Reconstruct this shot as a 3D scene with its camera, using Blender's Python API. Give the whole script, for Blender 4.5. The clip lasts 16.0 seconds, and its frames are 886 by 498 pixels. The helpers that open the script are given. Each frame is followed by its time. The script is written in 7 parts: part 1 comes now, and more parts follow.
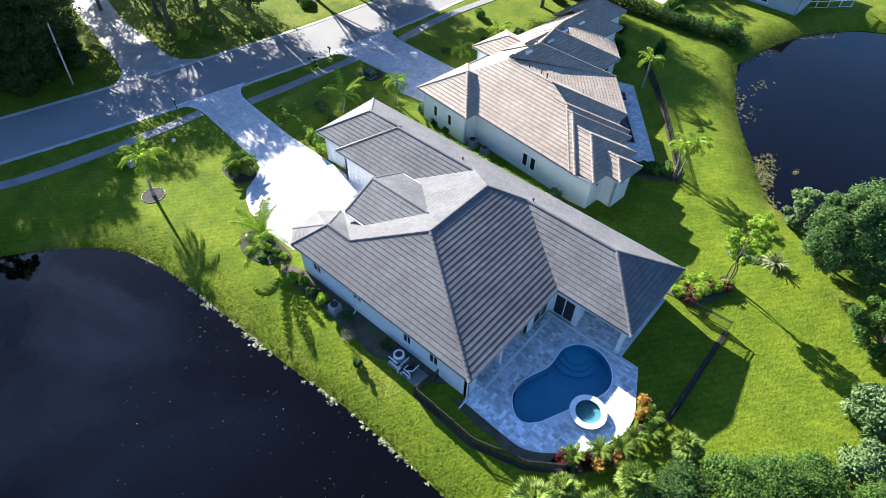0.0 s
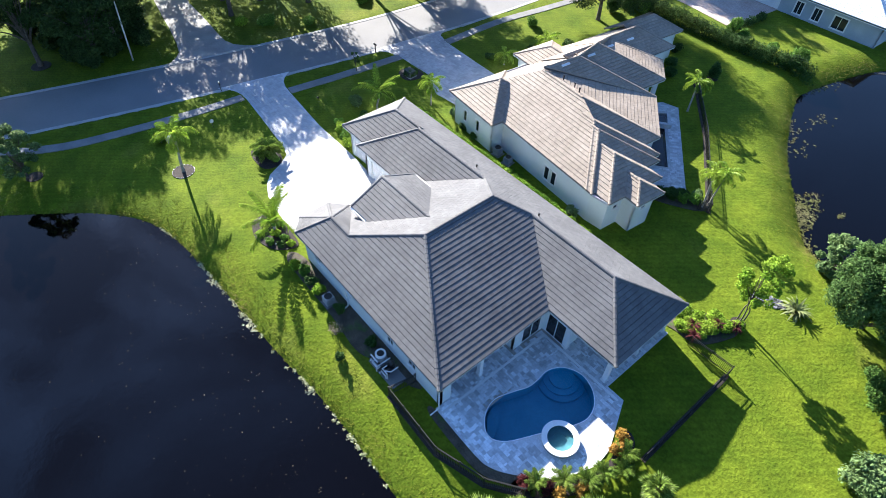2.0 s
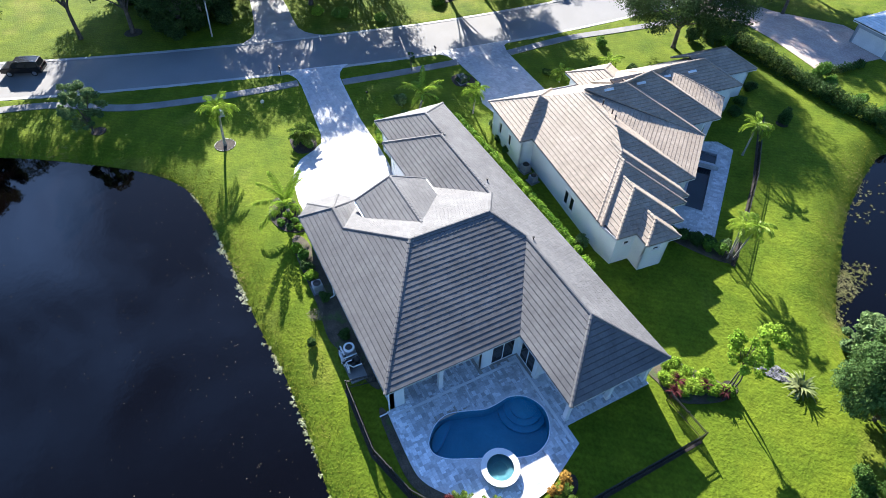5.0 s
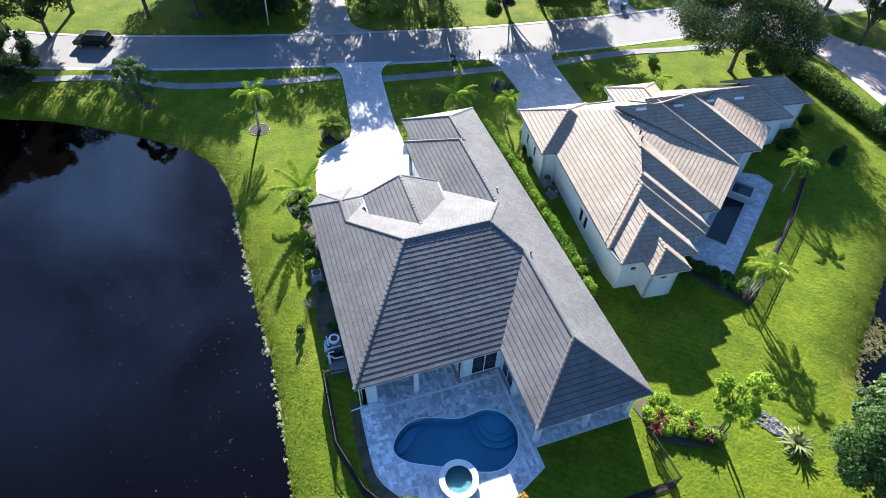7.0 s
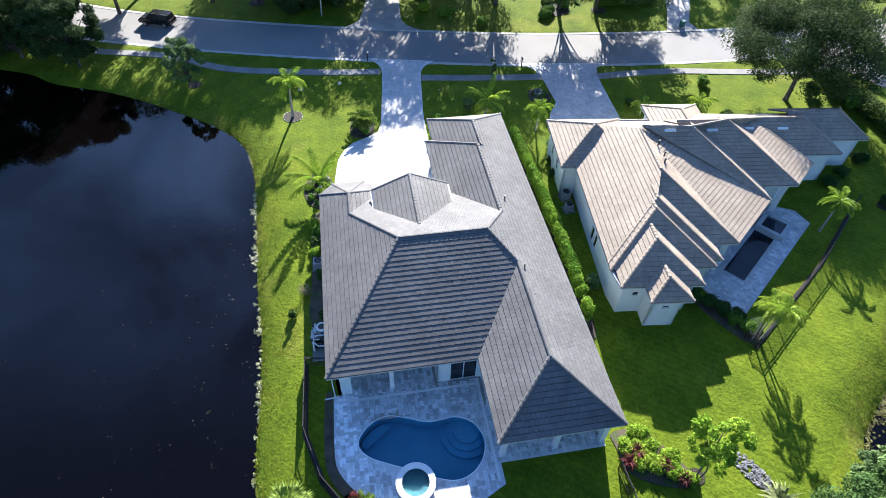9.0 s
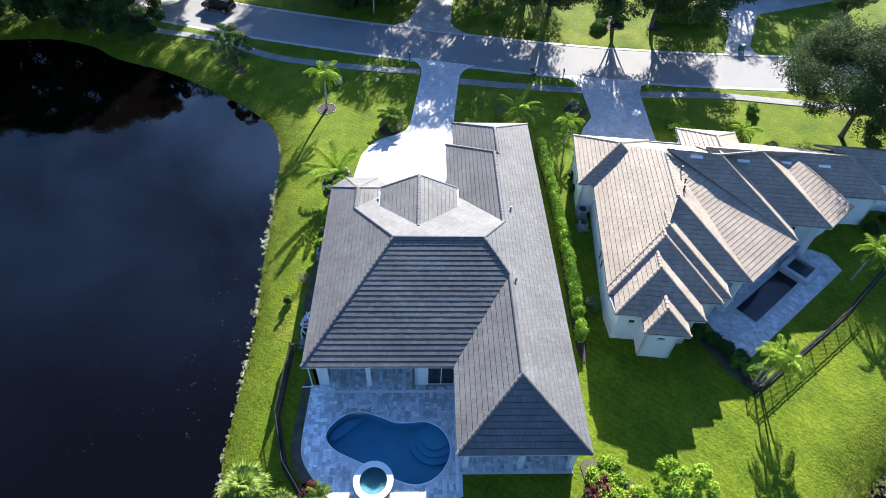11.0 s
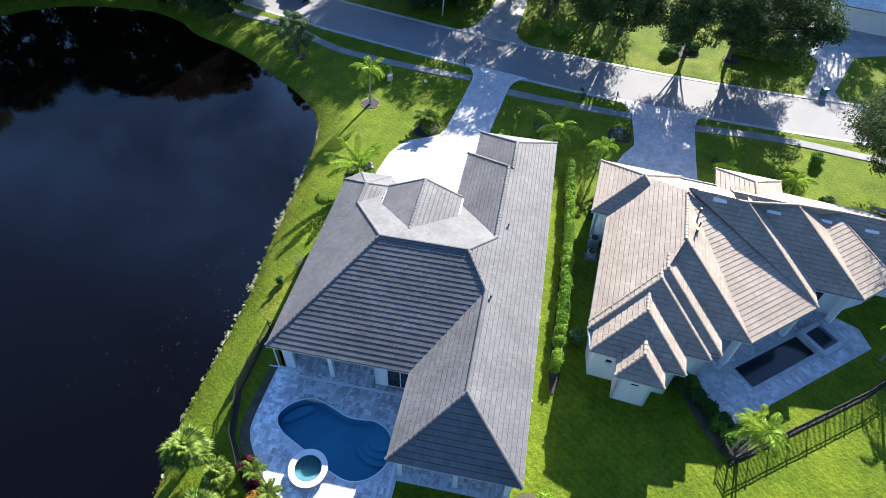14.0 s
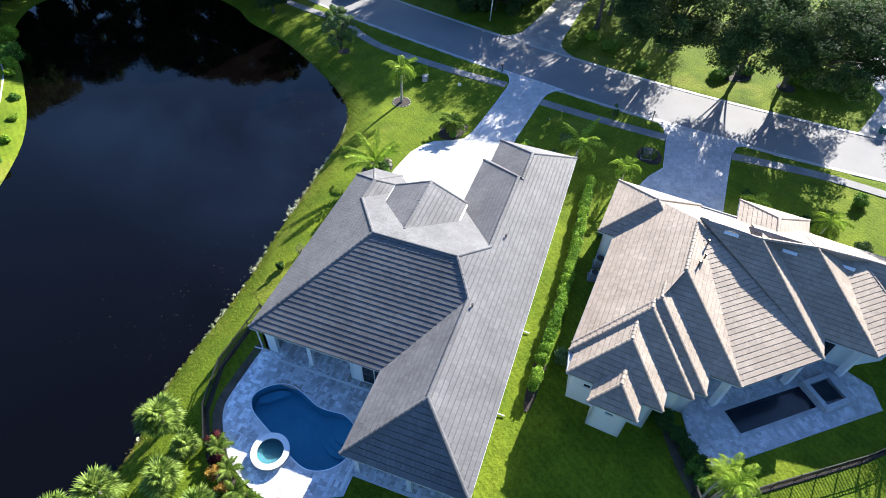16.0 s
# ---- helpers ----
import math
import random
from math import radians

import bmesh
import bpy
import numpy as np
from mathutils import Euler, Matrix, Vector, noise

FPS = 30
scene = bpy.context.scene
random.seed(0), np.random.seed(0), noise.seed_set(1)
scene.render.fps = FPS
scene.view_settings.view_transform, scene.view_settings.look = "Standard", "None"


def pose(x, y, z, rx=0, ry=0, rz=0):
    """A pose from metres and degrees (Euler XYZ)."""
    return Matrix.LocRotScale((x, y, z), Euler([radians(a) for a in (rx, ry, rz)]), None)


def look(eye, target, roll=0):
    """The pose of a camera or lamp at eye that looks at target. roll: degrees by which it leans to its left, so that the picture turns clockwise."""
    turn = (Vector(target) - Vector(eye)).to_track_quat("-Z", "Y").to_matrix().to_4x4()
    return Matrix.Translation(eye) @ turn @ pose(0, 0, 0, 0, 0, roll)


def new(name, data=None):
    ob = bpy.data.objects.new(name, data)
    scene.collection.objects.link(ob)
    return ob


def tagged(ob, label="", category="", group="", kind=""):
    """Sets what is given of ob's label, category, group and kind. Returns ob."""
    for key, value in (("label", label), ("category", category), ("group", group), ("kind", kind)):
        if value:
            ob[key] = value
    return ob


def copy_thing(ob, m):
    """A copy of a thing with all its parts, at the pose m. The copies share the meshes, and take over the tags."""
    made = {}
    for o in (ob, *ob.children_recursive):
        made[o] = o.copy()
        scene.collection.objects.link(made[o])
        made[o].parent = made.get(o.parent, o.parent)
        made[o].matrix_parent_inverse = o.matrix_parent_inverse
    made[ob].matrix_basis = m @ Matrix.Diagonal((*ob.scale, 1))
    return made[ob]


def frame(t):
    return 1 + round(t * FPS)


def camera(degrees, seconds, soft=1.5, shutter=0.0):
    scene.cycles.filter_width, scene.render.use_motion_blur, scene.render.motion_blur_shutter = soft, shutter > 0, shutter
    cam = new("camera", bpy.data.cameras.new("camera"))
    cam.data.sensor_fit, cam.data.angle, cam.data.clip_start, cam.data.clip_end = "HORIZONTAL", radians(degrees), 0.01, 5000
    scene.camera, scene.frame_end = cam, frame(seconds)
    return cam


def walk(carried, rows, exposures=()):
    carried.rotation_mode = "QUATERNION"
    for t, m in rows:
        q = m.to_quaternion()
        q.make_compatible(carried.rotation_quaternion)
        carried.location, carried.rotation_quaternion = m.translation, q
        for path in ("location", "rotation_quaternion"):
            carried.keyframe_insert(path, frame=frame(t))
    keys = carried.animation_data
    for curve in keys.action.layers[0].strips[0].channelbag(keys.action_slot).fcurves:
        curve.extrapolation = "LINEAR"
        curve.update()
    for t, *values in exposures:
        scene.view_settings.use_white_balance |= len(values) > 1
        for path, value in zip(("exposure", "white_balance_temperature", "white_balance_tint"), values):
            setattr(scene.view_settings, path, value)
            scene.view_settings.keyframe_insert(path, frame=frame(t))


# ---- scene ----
cam = camera(75.4, 16.0, soft=0.62)
EXPOSURES = [(0.0, 2.20, 5300, 16), (16.0, 2.12, 5300, 16)]
PATH = [
    (0.0, (-1.121, 0.475, 39.124), (-1.9894, 1.5065, 37.6469), 1.62),
    (0.5, (-0.271, 1.418, 39.142), (-1.1808, 2.4138, 37.6651), 1.62),
    (1.0, (0.571, 2.364, 39.145), (-0.3765, 3.3240, 37.6683), 1.60),
    (1.5, (1.416, 3.361, 39.150), (0.4309, 4.2836, 37.6737), 1.59),
    (2.0, (2.206, 4.415, 39.173), (1.1874, 5.3012, 37.6977), 1.62),
    (2.5, (2.940, 5.453, 39.203), (1.8873, 6.2996, 37.7281), 1.68),
    (3.0, (3.677, 6.525, 39.256), (2.5938, 7.3334, 37.7816), 1.71),
    (3.5, (4.388, 7.623, 39.306), (3.2755, 8.3918, 37.8324), 1.72),
    (4.0, (5.069, 8.783, 39.383), (3.9307, 9.5138, 37.9103), 1.74),
    (6.5, (7.716, 14.758, 39.616), (6.4588, 15.2625, 38.1452), 1.95),
    (7.0, (8.086, 16.019, 39.633), (6.8102, 16.4753, 38.1620), 1.91),
    (7.5, (8.417, 17.262, 39.651), (7.1254, 17.6704, 38.1803), 1.95),
    (8.0, (8.727, 18.512, 39.659), (7.4202, 18.8729, 38.1881), 1.98),
    (8.5, (8.979, 19.738, 39.630), (7.6593, 20.0518, 38.1599), 2.04),
    (9.0, (9.173, 20.975, 39.633), (7.8428, 21.2366, 38.1621), 2.04),
    (11.5, (9.448, 27.183, 39.839), (8.0908, 27.1988, 38.3701), 2.37),
    (12.0, (9.363, 28.458, 39.916), (8.0061, 28.4233, 38.4474), 2.38),
    (12.5, (9.244, 29.748, 39.966), (7.8895, 29.6650, 38.4969), 2.40),
    (13.0, (9.073, 31.035, 39.996), (7.7212, 30.9065, 38.5276), 2.43),
    (13.5, (8.791, 32.353, 40.049), (7.4450, 32.1800, 38.5803), 2.37),
    (14.0, (8.473, 33.632, 40.074), (7.1330, 33.4118, 38.6056), 2.42),
    (14.5, (8.145, 34.896, 40.101), (6.8142, 34.6285, 38.6327), 2.44),
    (15.0, (7.768, 36.205, 40.139), (6.4472, 35.8911, 38.6705), 2.40),
    (15.5, (7.338, 37.415, 40.204), (6.0294, 37.0551, 38.7346), 2.49),
    (16.0, (6.922, 38.591, 40.266), (5.6283, 38.1809, 38.7968), 2.59),
]
walk(cam, [(t, look(eye, target, roll)) for t, eye, target, roll in PATH], EXPOSURES)

# ---- world, sun ----
SUN_EL, SUN_TO = radians(24.8), radians(-14.7)
sun_dir = Vector((math.cos(SUN_EL) * math.cos(SUN_TO), math.cos(SUN_EL) * math.sin(SUN_TO), -math.sin(SUN_EL)))
world = bpy.data.worlds.new("sky")
scene.world = world
world.use_nodes = True
sky = world.node_tree.nodes.new("ShaderNodeTexSky")
sky.sky_type, sky.sun_disc = "NISHITA", False
sky.sun_elevation, sky.sun_rotation = SUN_EL, math.atan2(-sun_dir.x, -sun_dir.y)
sky.air_density, sky.dust_density, sky.ozone_density = 1.25, 0.6, 5.0
world.node_tree.nodes["Background"].inputs["Strength"].default_value = 0.040
# thin cloud masked to the west to brighten the pond's reflection, clear sky elsewhere
veil_at = world.node_tree.nodes.new("ShaderNodeTexCoord")
veil_turn = world.node_tree.nodes.new("ShaderNodeMapping")
veil_turn.inputs["Scale"].default_value = (1.0, 1.0, 1.6)
veil = world.node_tree.nodes.new("ShaderNodeTexNoise")
veil.inputs["Scale"].default_value, veil.inputs["Detail"].default_value, veil.inputs["Distortion"].default_value = 3.2, 5.0, 0.4
veil_mask = world.node_tree.nodes.new("ShaderNodeMapRange")
veil_mask.inputs[1].default_value, veil_mask.inputs[2].default_value, veil_mask.inputs[4].default_value = 0.42, 0.64, 1.0
veil_split = world.node_tree.nodes.new("ShaderNodeSeparateXYZ")
veil_thin = world.node_tree.nodes.new("ShaderNodeMapRange")
veil_thin.inputs[1].default_value, veil_thin.inputs[2].default_value, veil_thin.inputs[3].default_value, veil_thin.inputs[4].default_value = -0.72, -0.42, 1.0, 0.08
veil_fac = world.node_tree.nodes.new("ShaderNodeMath")
veil_fac.operation = "MULTIPLY"
veil_mix = world.node_tree.nodes.new("ShaderNodeMix")
veil_mix.data_type, veil_mix.blend_type = "RGBA", "MULTIPLY"
veil_mix.inputs[7].default_value = (4.2, 4.0, 3.8, 1)
for a, b in ((veil_at.outputs["Generated"], veil_turn.inputs[0]), (veil_turn.outputs[0], veil.inputs["Vector"]), (veil.outputs["Fac"], veil_mask.inputs[0]), (veil_mask.outputs[0], veil_fac.inputs[0]),
             (veil_at.outputs["Generated"], veil_split.inputs[0]), (veil_split.outputs[0], veil_thin.inputs[0]), (veil_thin.outputs[0], veil_fac.inputs[1]), (veil_fac.outputs[0], veil_mix.inputs[0]),
             (sky.outputs[0], veil_mix.inputs[6]), (veil_mix.outputs[2], world.node_tree.nodes["Background"].inputs["Color"])):
    world.node_tree.links.new(a, b)
sun = new("sun", bpy.data.lights.new("sun", "SUN"))
sun.data.energy, sun.data.angle, sun.data.color = 5.0, radians(0.55), (1.0, 0.85, 0.60)
sun.matrix_world = look(-100 * sun_dir, (0, 0, 0))


# ---- materials ----
def surface(name, dark, light, rough=0.8, scale=0.5, fine=8.0, grain=0.25, bump=0.3, bump_dist=0.02, island=0.0,
            piece=0.0, metal=0.0, spec=0.5, third=None, third_scale=0.15, third_at=(0.55, 0.7), translucent=0.0, mottle=0.0, mow=0.0):
    """A procedural surface: two colours by broad noise, fine grain, optional patches of a third colour, tone by island or piece."""
    m = bpy.data.materials.new(name)
    m.use_nodes = True
    nt = m.node_tree
    bsdf = nt.nodes["Principled BSDF"]
    geo = nt.nodes.new("ShaderNodeNewGeometry")

    def noise_at(s, detail):
        n = nt.nodes.new("ShaderNodeTexNoise")
        n.inputs["Scale"].default_value, n.inputs["Detail"].default_value = s, detail
        nt.links.new(geo.outputs["Position"], n.inputs["Vector"])
        return n.outputs["Fac"]

    def ramp(src, lo, hi, a=0.0, b=1.0):
        r = nt.nodes.new("ShaderNodeMapRange")
        r.inputs[1].default_value, r.inputs[2].default_value = lo, hi
        r.inputs[3].default_value, r.inputs[4].default_value = a, b
        nt.links.new(src, r.inputs[0])
        return r.outputs[0]

    def mix(kind, fac, a, b):
        x = nt.nodes.new("ShaderNodeMix")
        x.data_type, x.blend_type = "RGBA", kind
        for sock, v in ((x.inputs[0], fac), (x.inputs[6], a), (x.inputs[7], b)):
            if isinstance(v, (int, float)):
                sock.default_value = v
            elif isinstance(v, tuple):
                sock.default_value = (*v, 1)
            else:
                nt.links.new(v, sock)
        return x.outputs[2]

    def value_colour(src):
        c = nt.nodes.new("ShaderNodeCombineColor")
        for k in range(3):
            nt.links.new(src, c.inputs[k])
        return c.outputs[0]

    colour = mix("MIX", ramp(noise_at(scale, 4.0), 0.32, 0.68), dark, light)
    if third:
        colour = mix("MIX", ramp(noise_at(third_scale, 5.0), *third_at), colour, third)
    grainy = noise_at(fine, 3.0)
    colour = mix("MULTIPLY", 1.0, colour, value_colour(ramp(grainy, 0.25, 0.75, 1 - grain, 1 + grain)))
    if mottle:
        colour = mix("MULTIPLY", 1.0, colour, value_colour(ramp(noise_at(1.3, 6.0), 0.3, 0.7, 1 - mottle, 1 + mottle)))
    if mow:
        turn = nt.nodes.new("ShaderNodeMapping")
        turn.inputs["Rotation"].default_value = (0, 0, radians(38))
        nt.links.new(geo.outputs["Position"], turn.inputs["Vector"])
        wave = nt.nodes.new("ShaderNodeTexWave")
        wave.inputs["Scale"].default_value, wave.inputs["Distortion"].default_value = 0.55, 1.2
        nt.links.new(turn.outputs[0], wave.inputs["Vector"])
        colour = mix("MULTIPLY", 1.0, colour, value_colour(ramp(wave.outputs["Fac"], 0, 1, 1 - mow, 1 + mow)))
    if island:
        colour = mix("MULTIPLY", 1.0, colour, value_colour(ramp(geo.outputs["Random Per Island"], 0, 1, 1 - island, 1 + island)))
    if piece:
        info = nt.nodes.new("ShaderNodeObjectInfo")
        colour = mix("MULTIPLY", 1.0, colour, value_colour(ramp(info.outputs["Random"], 0, 1, 1 - piece, 1 + piece)))
    nt.links.new(colour, bsdf.inputs["Base Color"])
    bsdf.inputs["Roughness"].default_value, bsdf.inputs["Metallic"].default_value = rough, metal
    bsdf.inputs["Specular IOR Level"].default_value = spec
    if bump:
        b = nt.nodes.new("ShaderNodeBump")
        b.inputs["Strength"].default_value, b.inputs["Distance"].default_value = bump, bump_dist
        nt.links.new(grainy, b.inputs["Height"])
        nt.links.new(b.outputs[0], bsdf.inputs["Normal"])
    if translucent:
        tr = nt.nodes.new("ShaderNodeBsdfTranslucent")
        nt.links.new(colour, tr.inputs[0])
        ms = nt.nodes.new("ShaderNodeMixShader")
        ms.inputs[0].default_value = translucent
        nt.links.new(bsdf.outputs[0], ms.inputs[1])
        nt.links.new(tr.outputs[0], ms.inputs[2])
        nt.links.new(ms.outputs[0], nt.nodes["Material Output"].inputs[0])
    return m


def water_like(name, colour, rough, wave, wave_scale, transmission=0.0, ior=1.33):
    m = bpy.data.materials.new(name)
    m.use_nodes = True
    nt = m.node_tree
    bsdf = nt.nodes["Principled BSDF"]
    bsdf.inputs["Base Color"].default_value = (*colour, 1)
    bsdf.inputs["Roughness"].default_value = rough
    bsdf.inputs["IOR"].default_value = ior
    bsdf.inputs["Transmission Weight"].default_value = transmission
    n = nt.nodes.new("ShaderNodeTexNoise")
    n.inputs["Scale"].default_value, n.inputs["Detail"].default_value = wave_scale, 3.0
    geo = nt.nodes.new("ShaderNodeNewGeometry")
    nt.links.new(geo.outputs["Position"], n.inputs["Vector"])
    b = nt.nodes.new("ShaderNodeBump")
    b.inputs["Strength"].default_value, b.inputs["Distance"].default_value = wave, 0.03
    nt.links.new(n.outputs["Fac"], b.inputs["Height"])
    nt.links.new(b.outputs[0], bsdf.inputs["Normal"])
    return m


GRASS = surface("lawn", (0.069, 0.110, 0.005), (0.120, 0.160, 0.0075), 0.95, 0.30, 5.0, 0.30, 0.9, 0.08, third=(0.20, 0.195, 0.035),
                third_scale=0.12, third_at=(0.60, 0.86), spec=0.1, mottle=0.12, mow=0.06)
BANK_GRASS = surface("bank_grass", (0.15, 0.19, 0.016), (0.28, 0.30, 0.045), 0.9, 0.5, 4.0, 0.25, 0.0, island=0.35, spec=0.1, translucent=0.45, third=(0.30, 0.26, 0.10), third_scale=0.3, third_at=(0.5, 0.75))
ASPHALT = surface("asphalt", (0.195, 0.196, 0.20), (0.24, 0.24, 0.24), 0.9, 0.12, 14.0, 0.12, 0.25, 0.01)
KERB = surface("kerb_concrete", (0.36, 0.36, 0.35), (0.46, 0.46, 0.45), 0.85, 0.6, 9.0, 0.1, 0.2, 0.01)
PALE_CONCRETE = surface("pale_concrete", (0.27, 0.27, 0.27), (0.36, 0.36, 0.35), 0.85, 0.6, 9.0, 0.12, 0.2, 0.01)
CONCRETE = surface("concrete", (0.16, 0.165, 0.17), (0.23, 0.23, 0.23), 0.85, 0.6, 9.0, 0.12, 0.2, 0.01)
PAVER = surface("silver_paver", (0.56, 0.585, 0.62), (0.76, 0.775, 0.80), 0.65, 1.1, 6.0, 0.14, 0.2, 0.01, island=0.34, piece=0.34)
GREY_SLAB = surface("grey_slab", (0.38, 0.39, 0.41), (0.54, 0.55, 0.57), 0.7, 1.1, 6.0, 0.14, 0.2, 0.01, island=0.22, piece=0.22)
SLAB_JOINT = surface("slab_joint", (0.36, 0.37, 0.39), (0.44, 0.45, 0.46), 0.8, 0.6, 9.0, 0.15, 0.2, 0.01)
PAVER_JOINT = surface("paver_joint", (0.52, 0.54, 0.57), (0.62, 0.63, 0.65), 0.8, 0.6, 9.0, 0.15, 0.2, 0.01)
DRIVE = surface("drive_paver", (0.44, 0.45, 0.465), (0.54, 0.545, 0.555), 0.75, 0.5, 3.2, 0.10, 0.2, 0.01, island=0.10, piece=0.10)
GREY_PAVER = surface("grey_drive_paver", (0.36, 0.365, 0.375), (0.46, 0.46, 0.465), 0.75, 0.5, 3.2, 0.12, 0.2, 0.01, island=0.14, piece=0.14)
GUTTER = surface("grey_white_gutter", (0.48, 0.49, 0.50), (0.56, 0.57, 0.57), 0.6, 0.7, 5.0, 0.08, 0.05, 0.005)
BRICKPAVE = surface("brick_paver", (0.35, 0.28, 0.25), (0.45, 0.38, 0.34), 0.8, 0.5, 4.0, 0.2, 0.2, 0.01)
TILE_GREY = surface("grey_roof_tile", (0.107, 0.107, 0.111), (0.148, 0.148, 0.151), 0.75, 0.35, 7.0, 0.12, 0.25, 0.01, island=0.10, piece=0.10, spec=0.25)
TILE_TAN = surface("tan_roof_tile", (0.250, 0.205, 0.158), (0.325, 0.272, 0.215), 0.72, 0.4, 7.0, 0.13, 0.25, 0.01, island=0.11, piece=0.11)
DECK_DARK = surface("roof_felt", (0.10, 0.095, 0.095), (0.13, 0.125, 0.12), 0.9)
STUCCO = surface("pale_stucco", (0.66, 0.70, 0.70), (0.74, 0.77, 0.765), 0.9, 0.4, 12.0, 0.06, 0.25, 0.01)
WHITE = surface("white_paint", (0.70, 0.71, 0.72), (0.80, 0.80, 0.80), 0.5, 0.7, 5.0, 0.05, 0.05, 0.005)
METAL_BLACK = surface("black_metal", (0.012, 0.012, 0.013), (0.02, 0.02, 0.02), 0.45, 2.0, 9.0, 0.1, 0.0)
ROOM = surface("room_plaster", (0.30, 0.28, 0.25), (0.36, 0.34, 0.31), 0.9)
GREY_METAL = surface("grey_metal", (0.30, 0.31, 0.32), (0.42, 0.42, 0.43), 0.5, 2.0, 12.0, 0.12, 0.1, 0.005, metal=0.3)
BARK = surface("bark", (0.06, 0.05, 0.042), (0.13, 0.11, 0.092), 0.95, 2.5, 14.0, 0.35, 0.8, 0.04)
PALM_BARK = surface("palm_bark", (0.24, 0.22, 0.19), (0.36, 0.33, 0.29), 0.95, 2.5, 16.0, 0.3, 0.7, 0.03)
MULCH = surface("mulch", (0.020, 0.016, 0.014), (0.042, 0.033, 0.028), 0.95, 2.0, 12.0, 0.5, 0.9, 0.05)
GLASS_DARK = water_like("window_glass", (0.02, 0.024, 0.03), 0.03, 0.0, 1.0, 0.0, 1.45)
POND = water_like("pond_water", (0.0014, 0.0010, 0.0011), 0.04, 0.16, 1.2, 0.0, 1.33)
POOL_WATER = water_like("pool_water", (0.78, 0.92, 1.0), 0.02, 0.25, 2.0, 1.0)
POOL_PLASTER = surface("pool_plaster", (0.085, 0.33, 0.50), (0.11, 0.39, 0.56), 0.6, 0.5, 5.0, 0.08, 0.0)
SPA_PLASTER = surface("spa_plaster", (0.03, 0.12, 0.15), (0.05, 0.17, 0.20), 0.6, 0.8, 5.0, 0.1, 0.0)
POOL_DARK = surface("dark_pool_plaster", (0.016, 0.026, 0.042), (0.025, 0.036, 0.055), 0.6, 0.5, 5.0, 0.1, 0.0)


def leafy(name, dark, light, rough=0.75, tr=0.25):
    return surface(name, dark, light, rough, 0.35, 3.0, 0.25, 0.0, island=0.45, spec=0.12, translucent=tr)


LEAF_OAK = leafy("oak_leaf", (0.028, 0.055, 0.015), (0.070, 0.114, 0.030), tr=0.28)
LEAF_BORDER = leafy("border_leaf", (0.045, 0.095, 0.014), (0.10, 0.18, 0.030))
LEAF_POND = leafy("feathery_leaf", (0.060, 0.115, 0.028), (0.13, 0.21, 0.055))
LEAF_DARK = leafy("dark_leaf", (0.030, 0.064, 0.014), (0.072, 0.135, 0.028))
SOIL = surface("bare_soil", (0.05, 0.043, 0.03), (0.10, 0.085, 0.06), 0.95, 1.2, 10.0, 0.4, 0.6, 0.04, third=(0.05, 0.09, 0.015), third_scale=0.9)
LEAF_MID = leafy("mid_leaf", (0.075, 0.16, 0.016), (0.15, 0.27, 0.035))
LEAF_BRIGHT = leafy("bright_leaf", (0.17, 0.29, 0.016), (0.30, 0.42, 0.035), tr=0.35)
LEAF_HEDGE = leafy("hedge_leaf", (0.11, 0.23, 0.015), (0.24, 0.38, 0.03), tr=0.3)
LEAF_BUTTON = leafy("grey_green_leaf", (0.085, 0.145, 0.045), (0.165, 0.24, 0.085))
LEAF_FROND = leafy("palm_frond", (0.15, 0.26, 0.018), (0.34, 0.45, 0.05), 0.4, 0.42)
LEAF_FAN = leafy("fan_frond", (0.105, 0.175, 0.022), (0.23, 0.31, 0.055), 0.5, 0.35)
LEAF_CREAM = leafy("cream_edged_leaf", (0.12, 0.16, 0.045), (0.26, 0.285, 0.13))
LEAF_RED = leafy("red_leaf", (0.045, 0.012, 0.016), (0.10, 0.024, 0.024))
LEAF_ORANGE = leafy("orange_leaf", (0.22, 0.10, 0.016), (0.36, 0.23, 0.04))
LEAF_DRY = leafy("dry_leaf", (0.14, 0.12, 0.085), (0.24, 0.215, 0.165))
LILY = leafy("lily_pad", (0.16, 0.17, 0.05), (0.32, 0.30, 0.14))
REED = leafy("shore_weed", (0.30, 0.33, 0.16), (0.60, 0.60, 0.42))


# ---- building tools ----
def world_of(ob):
    return ob.matrix_basis if ob.parent is None else world_of(ob.parent) @ ob.matrix_parent_inverse @ ob.matrix_basis


def thing(name, at=(0, 0, 0), label="", category="", group="", kind="", rz=0):
    ob = new(name)
    ob.empty_display_size = 0.2
    ob.matrix_basis = pose(*at, 0, 0, rz)
    return tagged(ob, label, category, group, kind)


